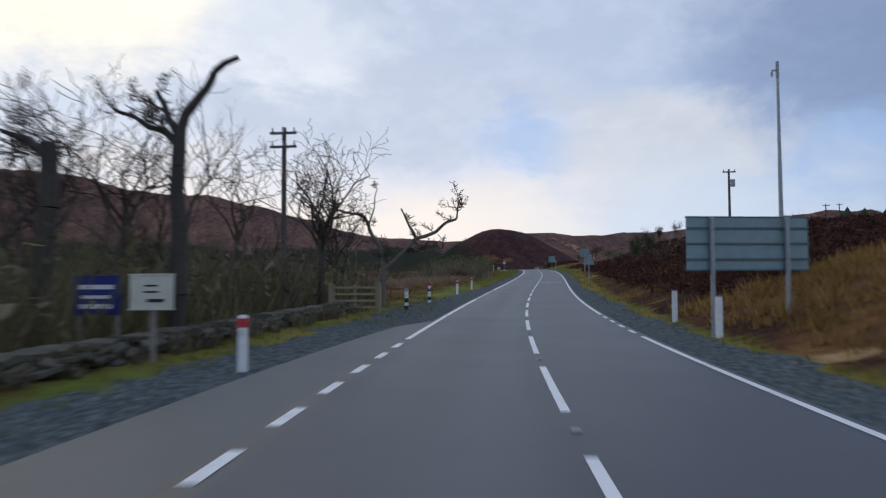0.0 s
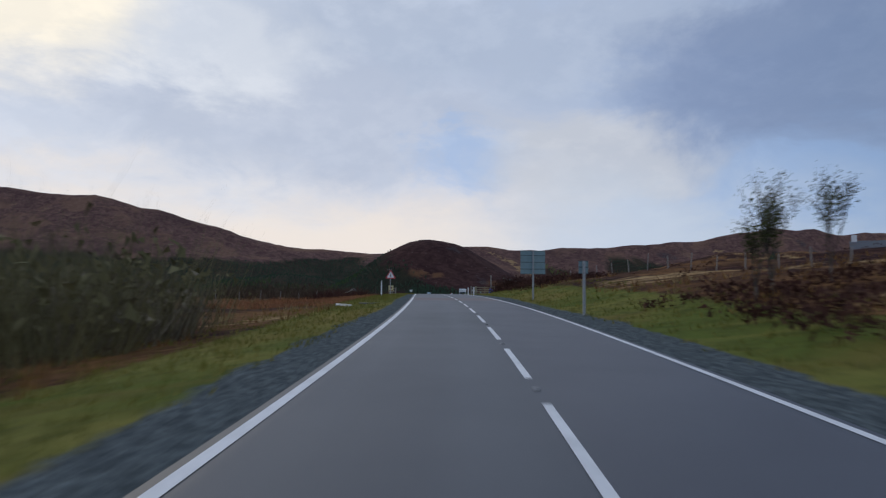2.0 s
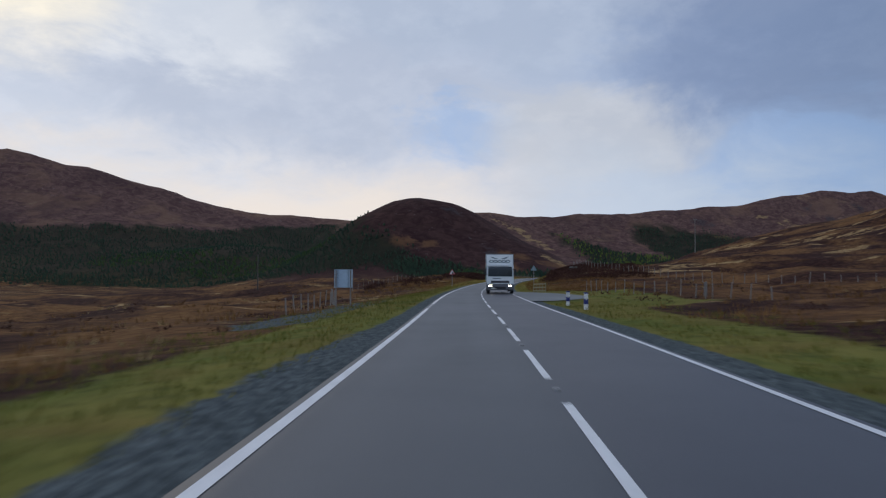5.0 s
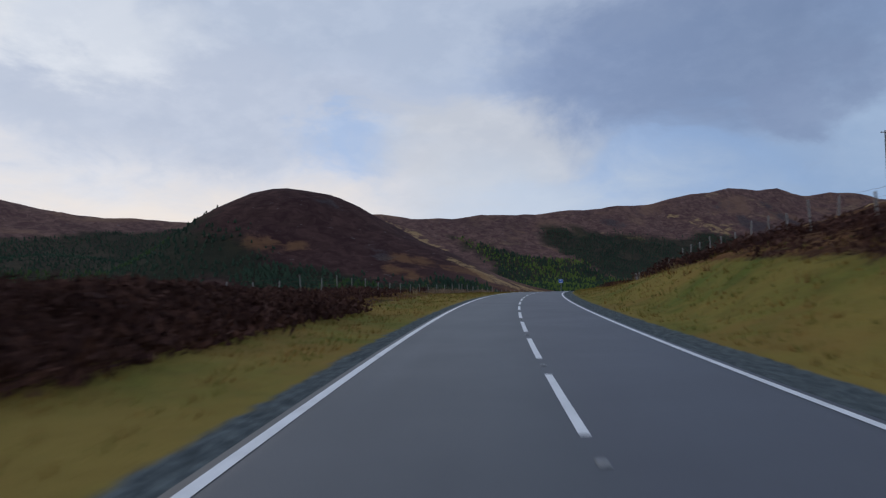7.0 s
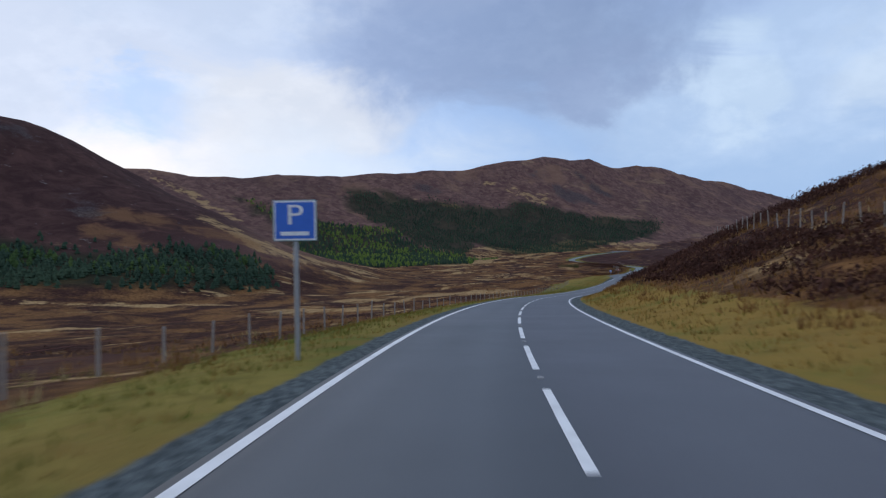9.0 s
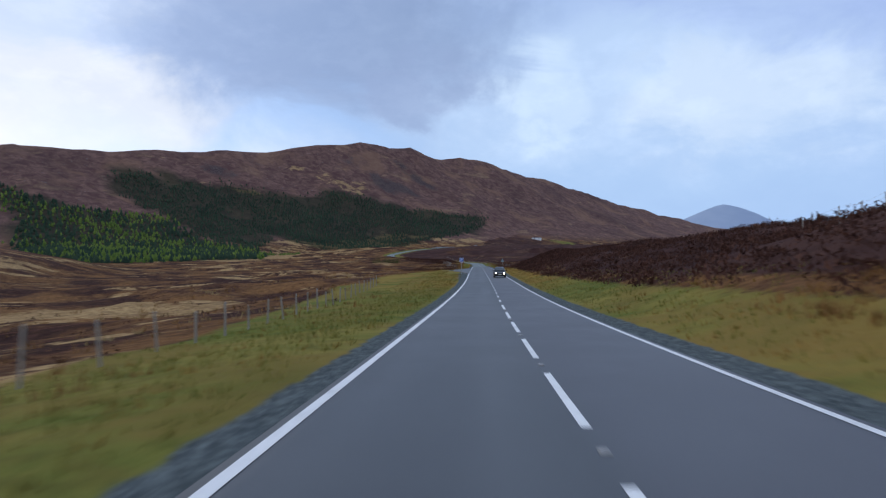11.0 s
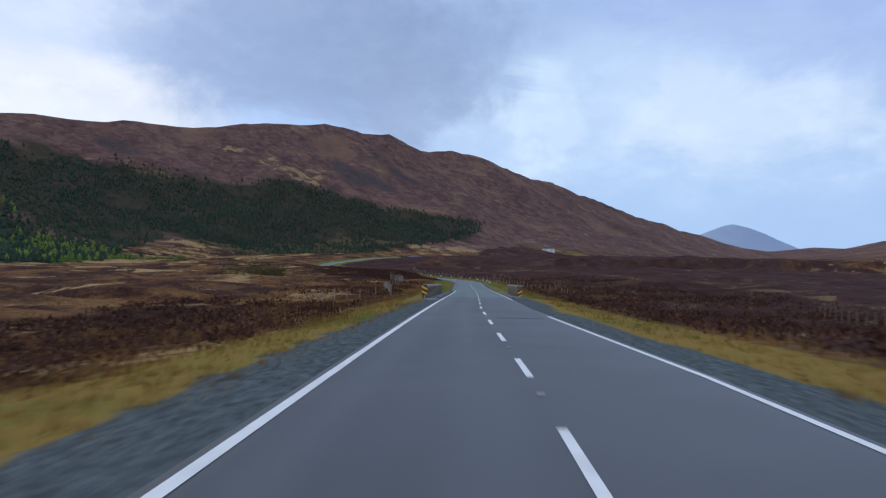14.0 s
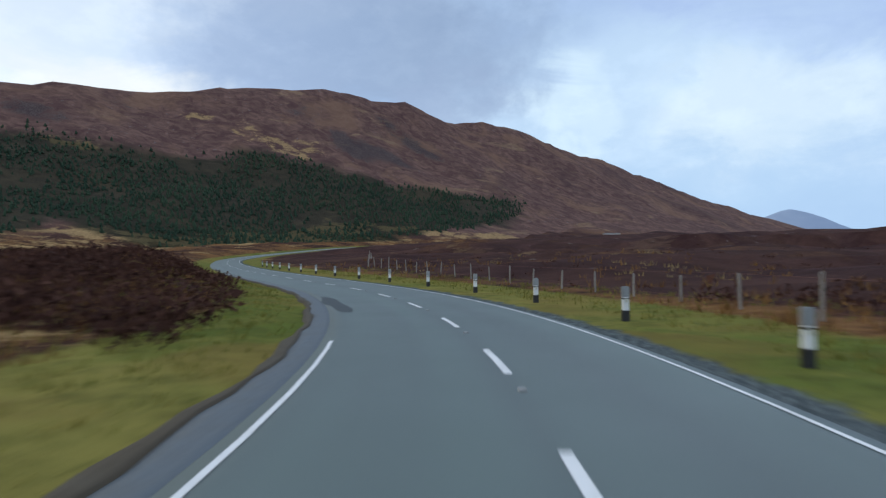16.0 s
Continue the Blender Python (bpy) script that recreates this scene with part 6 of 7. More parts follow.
def fence(points, gap, label, seed, mat=OLD_WOOD, high=1.15, wires=4, rails=False):
    """Posts with strained wire or rails along places given as s, d."""
    rng = random.Random(seed)
    run = []
    for (s0, d0), (s1, d1) in zip(points, points[1:]):
        n = max(1, round(math.hypot(s1 - s0, d1 - d0) / gap))
        run += [(s0 + (s1 - s0) * i / n, d0 + (d1 - d0) * i / n) for i in range(n)]
    run.append(points[-1])
    spots = []
    for s, d in run:
        x, y, _, _ = road_at(s, d)
        spots.append(Vector((float(x), float(y), level(s, d))))
    o = spots[0]
    ob = thing("fence", label, "fence", Matrix.Translation(o * M), "fences")
    for i, p in enumerate(spots):
        k = rng.randrange(3)
        post = new("post", shared(f"post_{mat.name}_{high}_{k}", lambda: fence_post_mesh(high + 0.12 * (k - 1)), mat))
        post.parent = ob
        post.matrix_basis = Matrix.Translation((p - o) * M) @ pose(0, 0, 0, rng.uniform(-4, 4), rng.uniform(-4, 4), rng.uniform(0, 360))
    for k in range(wires):
        bm = bmesh.new()
        h = high * (0.22 + 0.74 * k / max(1, wires - 1))
        for a, b in zip(spots, spots[1:]):
            if rails:
                va, vb = a - o + Vector((0, 0, h)), b - o + Vector((0, 0, h))
                side = (vb - va).normalized().cross(Vector((0, 0, 1))) * 0.02
                up = Vector((0, 0, 0.055))
                q = [[bm.verts.new(v + sg * side + ug * up) for sg, ug in ((1, 1), (1, -1), (-1, -1), (-1, 1))] for v in (va, vb)]
                for j in range(4):
                    bm.faces.new((q[0][j], q[0][(j + 1) % 4], q[1][(j + 1) % 4], q[1][j]))
            else:
                rod(bm, a - o + Vector((0, 0, h)), b - o + Vector((0, 0, h)), 0.004, 0.004, 3)
        part("rail" if rails else "wire", bm, mat if rails else RUST, ob)


fence([(400, 42), (440, 27), (476, 17.1), (497, 13.1), (518, 11.7)], 2.2, "grey wooden post and wire fence along the moor", 1, high=1.25)
fence([(520.5, 11.6), (558, 11.8), (585, 12.5), (606, 14), (640, 17), (700, 20), (770, 22)], 2.6, "grey wooden post and wire fence on the bank", 2)
fence([(87, -6.0), (101, -6.0)], 3.2, "short row of grey fence posts behind the verge", 16, high=0.95, wires=2)
fence([(372, 19), (385, 16), (398, 13.5), (406, 12.5)], 2.2, "grey wooden post and wire fence behind the drive", 15)
fence([(368, -10.5), (385, -11), (410, -17)], 2.2, "weathered paling fence by the board", 3, wires=3)
fence([(440, -22), (480, -21), (520, -14), (560, -10.5)], 3.0, "grey wooden post and wire fence below the road", 4)
fence([(561, -10.4), (600, -8.8), (660, -8.2), (740, -9), (800, -12)], 3.0, "grey wooden post and wire fence below the road", 5)
fence([(907, 5.7), (920, 8.4), (945, 14), (985, 26)], 1.9, "close-set grey post and wire fence beside the drain", 6, POLE_WOOD, 1.0, 3)
fence([(900, 9.0), (888, 12.5), (874, 18)], 2.6, "grey post and wire fence over the heather bank", 14, POLE_WOOD, 0.85, 1)
fence([(1008.5, -17), (1008.2, -12.6), (1009.5, -9.2)], 1.5, "short grey post and wire fence beside the bridge", 7)
fence([(1012, -9.6), (1030, -12), (1050, -14.5), (1063, -13.3), (1072, -12.8)], 2.4, "old leaning post and wire fence on the moor", 17, high=1.25)
fence([(1074, -13.3), (1084, -14.6), (1095, -16.2)], 1.3, "close-set tall fence posts beside the burn", 8, high=1.6)
fence([(1030, 15), (1060, 10.5), (1085, 8), (1112, 9), (1150, 12), (1180, 20)], 3.0, "grey wooden post and wire fence on the moor", 9, OLD_WOOD, 0.95, 2)
fence([(200, 26), (240, 24), (280, 26), (330, 34)], 3.2, "old post and wire fence by the croft", 10)
fence([(78, 15), (100, 19), (130, 22), (165, 20), (195, 14)], 3.2, "old post and wire fence on the rise", 11)
fence([(120, -34), (160, -30), (200, -26), (225, -12)], 3.4, "old post and wire fence round the field", 12)
fence([(398, 6.2), (400.5, 7.6)], 0.8, "short pale rail by the drive", 13, FRESH_WOOD, 0.9, 3, True)


def gate(s, d, turn, wide, mat, label):
    ob = thing("gate", label, "gate", spot(s, d, turn), "gates")
    for x in (-wide / 2 - 0.08, wide / 2 + 0.08):
        part("gate_post", boxes(((x, 0, 0.45), (0.14, 0.14, 1.5), 0.02)), mat, ob)
    for k in range(4):
        part("bar", boxes(((0, 0, 0.22 + 0.26 * k), (wide, 0.045, 0.09), 0.01)), mat, ob)
    for x in (-wide / 2 + 0.05, 0.0, wide / 2 - 0.05):
        part("stile", boxes(((x, 0.04, 0.6), (0.09, 0.03, 1.05), 0.008)), mat, ob)


gate(27.0, -5.6, 0, 1.8, FRESH_WOOD, "pale wooden field gate by the wall")
gate(219.2, 7.3, 4, 2.4, FRESH_WOOD, "wooden rail gate at the drive")
gate(221.5, 5.9, 60, 1.3, OLD_WOOD, "grey wooden rail gate at the drive")
gate(380.0, 17.5, 70, 2.6, OLD_WOOD, "weathered wooden gate beyond the drive")
gate(236.0, -6.3, 70, 2.4, OLD_WOOD, "old wooden rails at the field corner")


def barrel(s, d):
    ob = thing("barrel", "bright blue plastic barrel behind the gate", "barrel", spot(s, d))
    part("body", rods(((0, 0, 0), (0, 0, 0.3), 0.26, 0.3, 16), ((0, 0, 0.3), (0, 0, 0.6), 0.3, 0.3, 16), ((0, 0, 0.6), (0, 0, 0.88), 0.3, 0.26, 16)), BARREL, ob)
    for z in (0.28, 0.57):
        part("hoop", rods(((0, 0, z), (0, 0, z + 0.05), 0.315, 0.315, 16)), BARREL, ob)
    part("lid", rods(((0, 0, 0.88), (0, 0, 0.9), 0.2, 0.2, 16)), BLACK, ob, "dark lid")


barrel(221.0, 8.3)


def chevron_board(s, d, turn, slant, front, mid=0.64, tall=0.74):
    label = "yellow and black striped hazard board at the parapet" if front else "grey back of a hazard board at the parapet"
    ob = thing("hazard_board", label, "road sign", spot(s, d, turn), "hazard boards")
    part("post", rods(((0, 0.05, -0.4), (0, 0.05, mid + tall / 2), 0.04, 0.04, 10)), STEEL, ob)
    part("panel", boxes(((0, 0.0, mid), (0.42, 0.02, tall), 0.006)), SIGN_BACK, ob)
    part("face", boxes(((0, -0.013, mid), (0.40, 0.006, tall - 0.02), 0)), BLACK, ob, "black face")
    for k in range(2):
        z = mid + tall * (k - 0.58) * 0.47
        e = 0.2
        q = [(-0.2, z - 0.08 + e * slant / 2), (0.2, z - 0.08 - e * slant / 2), (0.2, z + 0.10 - e * slant / 2), (-0.2, z + 0.10 + e * slant / 2)]
        part("stripe", slab(q, -0.02, -0.016), YELLOW, ob, "yellow slanted stripe")


chevron_board(981.0, -3.35, 0, 1.0, True)
chevron_board(991.3, 4.4, 0, -1.0, True)
chevron_board(1006.0, -3.45, 180, 1.0, False)
chevron_board(1013.8, 4.75, 180, -1.0, False, 0.58, 0.66)


# ---- walls, bridge, kerbs ----
def rock_mesh(seed, size, cut=0.14, wild=1.0):
    rng = random.Random(seed)
    bm = bmesh.new()
    bmesh.ops.create_cube(bm, size=1.0)
    bmesh.ops.bevel(bm, geom=bm.edges[:], offset=cut, segments=1, affect="EDGES")
    for v in bm.verts:
        v.co = Vector((v.co.x * size[0], v.co.y * size[1], v.co.z * size[2])) * rng.uniform(1 - 0.12 * wild, 1 + 0.06 * wild)
    return bm


def stone_wall(name, label, s0, s1, d, high, thick, courses, length, mat, keep_to=300, tidy=1.0, cope=True, seed=1):
    """A wall of single stones along the road with a dark core and a cope."""
    rng = random.Random(seed)
    mid = (s0 + s1) / 2
    root = tagged(new(name), label, "wall", kind="structure")

    def foot(s):
        deck = float(road_at(s)[2]) + 0.06
        return deck if tidy > 0.9 else min(level(s, d), deck)
    core_v, core_f = [], []
    ss = np.linspace(s0, s1, max(2, int((s1 - s0) / 2) + 1))
    for s in ss:
        z = foot(s)
        for dd, h in ((d - thick / 2 + .05, -0.9), (d - thick / 2 + .05, high - 0.03), (d + thick / 2 - .05, high - 0.03), (d + thick / 2 - .05, -0.9)):
            x, y, _, _ = road_at(s, dd)
            core_v.append((float(x), float(y), z + h))
    for i in range(len(ss) - 1):
        a = 4 * i
        core_f += [(a + k, a + k + 1, a + k + 5, a + k + 4) for k in range(3)]
    core_f += [(0, 3, 2, 1), (len(core_v) - 4, len(core_v) - 3, len(core_v) - 2, len(core_v) - 1)]
    mesh_object("core", core_v, core_f, MORTAR, False, root)
    hc = high / courses
    for side in ((-1, 1) if tidy > 0.9 else (1, -1)):
        for c in range(courses):
            s = s0 + rng.uniform(0, length * 0.5)
            while s < s1 - length * 0.3:
                w = length * rng.uniform(0.65, 1.35)
                if side * (1 if d < 0 else -1) > 0:
                    k = rng.randrange(6)
                    st = new("stone", shared(f"{name}_stone_{k}", lambda: rock_mesh(k + 7, (length * 0.95, 0.22, hc * 0.93), 0.06 if tidy > 0.9 else 0.14, 0.25 if tidy > 0.9 else 1.0), mat))
                    st.parent = root
                    base = foot(s)
                    dd = d + side * (thick / 2 - 0.10 + rng.uniform(0, 0.05) / tidy)
                    x, y, _, a = road_at(s + w / 2, dd)
                    st.matrix_basis = pose(float(x) * M, float(y) * M, (base + hc * (c + 0.5)) * M, rng.uniform(-3, 3) / tidy, rng.uniform(-3, 3) / tidy, float(a) + 90 + rng.uniform(-4, 4) / tidy) @ Matrix.Diagonal((w / length, 1, rng.uniform(0.9, 1.05), 1))
                s += w + 0.02
    if cope:
        s = s0
        while s < s1:
            st = new("cope_stone", shared(f"{name}_cope", lambda: rock_mesh(3, (1.0 if tidy > 0.9 else 0.4, thick + 0.08, 0.13), 0.06 if tidy > 0.9 else 0.14, 0.2 if tidy > 0.9 else 1.0), COPE if tidy > 0.9 else mat))
            st.parent = root
            base = foot(s)
            step = 1.0 if tidy > 0.9 else 0.42
            x, y, _, a = road_at(s + step / 2, d)
            st.matrix_basis = pose(float(x) * M, float(y) * M, (base + high + 0.03) * M, 0, rng.uniform(-2, 2) / tidy, float(a) + 90)
            s += step
    return root


stone_wall("field_wall", "low grey dry-stone wall beside the verge", 3, 30, -6.5, 0.30, 0.5, 3, 0.34, MOSSY, tidy=0.10, seed=2)
stone_wall("parapet_wall", "grey-brown stone bridge parapet with a flat cope", 982, 1004.5, -3.42, 0.78, 0.42, 5, 0.44, WALL_STONE, seed=3)
stone_wall("parapet_wall", "grey-brown stone bridge parapet with a flat cope", 992, 1009.5, 4.45, 0.84, 0.42, 5, 0.44, WALL_STONE, seed=4)
stone_wall("field_wall", "tumbled grey dry-stone wall across the field", 236, 262, -16, 0.7, 0.6, 3, 0.5, STONE, tidy=0.3, seed=5)


def footway(s0, s1, lo, hi):
    ss = np.arange(s0, s1 + 0.1, 1.0)
    ob = strip("footway", ss, lo, hi, 0.035, FOOTWAY, None, 0.7, 2)
    for v in list(ob.data.vertices)[:5]:
        v.co.z -= 0.5 * M
    tagged(ob, "dark raised strip beside the bridge parapet", "footway", kind="structure")
    inner = hi if abs(hi) < abs(lo) else lo
    rng = random.Random(9)
    me = shared("kerb_piece", lambda: boxes(((0, 0, 0), (0.90, 0.14, 0.30), 0.02)), KERB)
    for s in np.arange(s0, s1, 0.92):
        k = new("kerb_stone", me)
        k.parent = ob
        x, y, z, a = road_at(s + 0.46, inner)
        k.matrix_basis = pose(float(x) * M, float(y) * M, (float(z) - 0.035) * M, 0, 0, float(a) + 90 + rng.uniform(-0.6, 0.6))


footway(981, 1006, -3.35, -2.3)
footway(985, 1013, 3.42, 4.4)


def layby():
    ss = np.arange(846, 921, 1.0)

    def outer(s):
        return np.interp(s, [846, 856, 862, 867, 873, 882, 892, 906, 920], [-2.25, -3.2, -4.0, -4.95, -5.5, -5.8, -5.6, -4.3, -2.3])
    ob = strip("layby", ss, outer, lambda s: lane(s)[0] - 0.10, -0.006, ASPHALT, None, 0.2, 4)
    ob.data.color_attributes.new("wear", "FLOAT_COLOR", "POINT").data.foreach_set("color", np.tile([0.15, 0, 0, 0], len(ob.data.vertices)).astype(np.float32))
    tagged(ob, "grey asphalt layby with a concrete kerb", "layby", kind="structure")
    me = shared("kerb_piece", None, KERB)
    for s in np.arange(846.5, 919, 0.92):
        k = new("kerb_stone", me)
        k.parent = ob
        d0, d1 = float(outer(s)), float(outer(s + 0.92))
        x, y, z, a = road_at(s + 0.46, (d0 + d1) / 2 - 0.05)
        k.matrix_basis = pose(float(x) * M, float(y) * M, (float(z) - 0.03) * M, 0, 0, float(a) + 90 - math.degrees(math.atan2(d1 - d0, 0.92)))


layby()


def apron(name, s0, s1, d0, d1, label, bulge):
    """A paved mouth of a drive or a pull-in, joined to the road."""
    ss = np.linspace(s0, s1, 24)
    u = np.linspace(0, 1, 24)
    near, away = (d0, d1)
    shape = np.sin(np.pi * u) ** bulge
    edge = lambda s: near + (away - near) * np.interp(s, ss, shape)
    inner = lambda s: np.full(len(s), near)
    lo, hi = (edge, inner) if away < near else (inner, edge)
    verts, faces = [], []
    a, b = lo(ss), hi(ss)
    n = 7
    for i, s in enumerate(ss):
        for k in range(n):
            d = a[i] + (b[i] - a[i]) * k / (n - 1)
            x, y, z, _ = road_at(s, d)
            out = abs(d - near)
            zz = float(z) - 0.01 if out < 1.5 else float(z) - 0.012
            verts.append((float(x), float(y), zz))
    for i in range(len(ss) - 1):
        for k in range(n - 1):
            q = i * n + k
            faces.append((q, q + 1, q + n + 1, q + n))
    ob = mesh_object(name, verts, faces, ASPHALT)
    ob.data.color_attributes.new("wear", "FLOAT_COLOR", "POINT").data.foreach_set("color", np.tile([0.2, 0, 0.25, 0], len(verts)).astype(np.float32))
    tagged(ob, label, "drive", kind="structure")


apron("pull_in", -34, 24, -1.98, -3.75, "wet grey asphalt pull-in beside the road", 0.35)
apron("drive_mouth", 209, 229, 3.95, 5.2, "wet grey drive mouth by the gates", 0.6)
apron("drive_mouth", 372, 400, 3.95, 9.5, "wide wet grey drive mouth", 0.6)


# the old margin of the road beyond the bridge and the bare earth lip of its verge
SOIL = plain("damp_earth", (0.062, 0.046, 0.026), 0.95, grain=10, dirt=0.5)
MARGIN = plain("wet_old_asphalt", (0.085, 0.105, 0.118), 0.6, grain=16, dirt=0.45)


def old_margin(s0, s1):
    ss = np.arange(s0, s1, 1.0)
    wob = lambda s, k: 0.05 * np.sin(s * 0.9 + k) + 0.04 * np.sin(s * 2.3 + 2 * k)
    outer = lambda s: -2.52 + wob(s, 0.0) + 0.25 * np.clip((s0 + 8 - s) / 8, 0, 1)
    ob = strip("road_margin", ss, outer, -2.04, -0.004, MARGIN, None, 0.25, 3)
    tagged(ob, "pale worn strip of old asphalt beside the road", "road margin", kind="structure")
    ob = strip("verge_lip", ss, lambda s: outer(s) - 0.17 + 1.5 * wob(s, 2.0), lambda s: outer(s) - 0.02, 0.02, SOIL, None, 0.3, 3)
    tagged(ob, "bare dark earth lip of the grass verge", "verge", kind="structure")


old_margin(1014, 1150)


def far_road(points, wide):
    """The road's last stretch, far off along the foot of the hill, laid on the slope."""
    xs, ys = [q[0] for q in points], [q[1] for q in points]
    x0, y0, _, a0 = road_at(S1 - 6)
    xs, ys = [float(x0)] + xs, [float(y0)] + ys
    u = np.linspace(0, len(xs) - 1, 60)
    px, py = np.interp(u, range(len(xs)), xs), np.interp(u, range(len(ys)), ys)
    dx, dy = np.gradient(px), np.gradient(py)
    n = np.hypot(dx, dy)
    verts, faces = [], []
    mid = terrain(px, py)[0]
    mid = np.convolve(np.pad(mid, 3, mode="edge"), np.ones(7) / 7, "valid") + 0.5
    for i in range(len(px)):
        for k, dz in ((-1.2, -2.0), (-1, 0), (1, 0), (1.2, -2.0)):
            verts.append((float(px[i] - dy[i] / n[i] * k * wide / 2), float(py[i] + dx[i] / n[i] * k * wide / 2), float(mid[i]) + dz))
    for i in range(len(px) - 1):
        q = 4 * i
        faces += [(q + k, q + k + 1, q + k + 5, q + k + 4) for k in range(3)]
    tagged(mesh_object("road_beyond", verts, faces, MARGIN), "pale grey road along the foot of the hill", "road", kind="structure")


far_road([(560, 1204), (600, 1226), (640, 1246), (672, 1258)], 5.5)


for s, d0, d1, l in ((1001.0, -1.55, -0.35, 0.45), (1003.6, -0.75, -0.45, 0.3), (955.0, 1.2, 3.0, 0.5)):
    strip("asphalt_patch", [s, s + l], d0, d1, 0.004, PATCH, road)


def drain_pad(s, d, grate=False):
    ob = thing("drain_pad", "pale concrete drain slab set in the verge", "drain", spot(s, d))
    part("slab", boxes(((0, 0, -0.01), (1.1, 1.9, 0.10), 0.03)), KERB, ob)
    if grate:
        grid = part("grating", boxes(((0, -0.35, 0.042), (0.92, 0.9, 0.012), 0.003)), CONCRETE, ob, "pale bed of the grating")
        for k in range(6):
            part("bar", boxes(((0, -0.72 + 0.15 * k, 0.056), (0.92, 0.055, 0.022), 0.005)), RUST, grid, "rusty grating bar")
    part("lip", boxes(((0.49, 0, 0.05), (0.08, 1.8, 0.04), 0.01)), KERB, ob, "raised concrete lip")


drain_pad(978.5, -2.75)
drain_pad(1010.6, -3.05, True)


def water_material():
    m, nt, b = material("burn_water", 0.08)
    b.inputs["Base Color"].default_value = (0.03, 0.035, 0.035, 1)
    b.inputs["Specular IOR Level"].default_value = 0.9
    bump(nt, b, noise_tex(nt, metres(nt), 2.5, 4), 0.10, 0.03)
    return m


WATER = water_material()


def puddle_material():
    m, nt, b = material("shallow_puddle", 0.42)
    b.inputs["Specular IOR Level"].default_value = 0.3
    v = metres(nt)
    nt.links.new(mix(nt, noise_tex(nt, v, 3.0, 5, 0.6), (0.012, 0.020, 0.017), (0.028, 0.038, 0.032)), b.inputs["Base Color"])
    bump(nt, b, noise_tex(nt, v, 40.0, 3), 0.25, 0.01)
    return m


PUDDLE = puddle_material()


def make_river():
    ox, oy, oz, a = road_at(RIVER_S)
    a = radians(float(a) - 12)
    verts, faces = [], []
    us = np.arange(-240, 241, 6.0)
    for u in us:
        off = -5 * math.sin(u / 23) * min(1, abs(u) / 30)
        for v in (-2.6, 0, 2.6):
            x = float(ox) + u * math.cos(a) - (v + off) * math.sin(a)
            y = float(oy) + u * math.sin(a) + (v + off) * math.cos(a)
            verts.append((x, y, 0))
    zs = terrain(np.array([v[0] for v in verts]), np.array([v[1] for v in verts]))[0]
    lv = [min(zs[3 * i:3 * i + 3]) + 0.55 for i in range(len(us))]
    verts = [(x, y, lv[i // 3]) for i, (x, y, _) in enumerate(verts)]
    for i in range(len(us) - 1):
        q = 3 * i
        faces += [(q, q + 1, q + 4, q + 3), (q + 1, q + 2, q + 5, q + 4)]
    tagged(mesh_object("river_water", verts, faces, WATER), "shallow dark burn that runs under the bridge", "water", kind="structure")


make_river()


def puddle(s, d, ls, ld, seed):
    rng = random.Random(seed)
    ph = [rng.uniform(0, 6.28) for _ in range(3)]
    verts = []
    n = 26
    for i in range(n):
        t = 2 * math.pi * i / n
        r = 1 + 0.22 * math.sin(2 * t + ph[0]) + 0.16 * math.sin(3 * t + ph[1]) + 0.1 * math.sin(5 * t + ph[2])
        x, y, z, _ = road_at(s + ls * r * math.sin(t), d + ld * r * math.cos(t))
        verts.append((float(x), float(y), float(z) + 0.005))
    tagged(mesh_object("puddle_water", verts, [tuple(range(n))], PUDDLE), "dark rain puddle at the edge of the road", "puddle", kind="structure")


puddle(1051.2, -1.95, 0.55, 0.2, 1)
puddle(1053.6, -1.55, 1.2, 0.42, 2)
puddle(1058.5, -1.65, 1.4, 0.22, 3)
puddle(1104.0, -1.7, 3.5, 0.35, 5)
puddle(1066.0, -1.7, 2.2, 0.25, 4)

# the word SLOW on the oncoming lane, so upside down for this one
WORN_PAINT = plain("worn_road_paint", (0.50, 0.51, 0.51), 0.6, grain=7, dirt=0.75)


def road_word(word, s, d, wide, length):
    pitch = wide / len(word)
    for k, letter in enumerate(word):
        bm = text_mesh(letter, 1.0, 0.0)
        xs, zs = [v.co.x for v in bm.verts], [v.co.z for v in bm.verts]
        mx, mz = (max(xs) + min(xs)) / 2, (max(zs) + min(zs)) / 2
        kx, kz = pitch * 0.84 / (max(xs) - min(xs)), length / (max(zs) - min(zs))
        verts = []
        for v in bm.verts:
            x, y, z, _ = road_at(s - (v.co.z - mz) * kz, d + wide / 2 - (k + 0.5) * pitch - (v.co.x - mx) * kx)
            verts.append((float(x), float(y), float(z) + 0.008))
        bm.verts.index_update()
        mesh_object("painted_letter", verts, [tuple(v.index for v in f.verts) for f in bm.faces], WORN_PAINT, False, road)
        bm.free()


road_word("SLOW", 71.35, 2.36, 2.25, 1.65)

# reflecting studs in the gaps of the centre line
stud = shared("stud_piece", lambda: boxes(((0, 0, 0.008), (0.10, 0.13, 0.03), 0.008)), CONCRETE)
for k in range(-3, 195):
    s = 6.0 * k + (0.9 if 6 * k < 760 else 1.9)
    x, y, z, a = road_at(s, lane(s)[1])
    ob = new("road_stud", stud)
    ob.parent = road
    ob.matrix_basis = pose(float(x) * M, float(y) * M, float(z) * M, 0, 0, float(a))


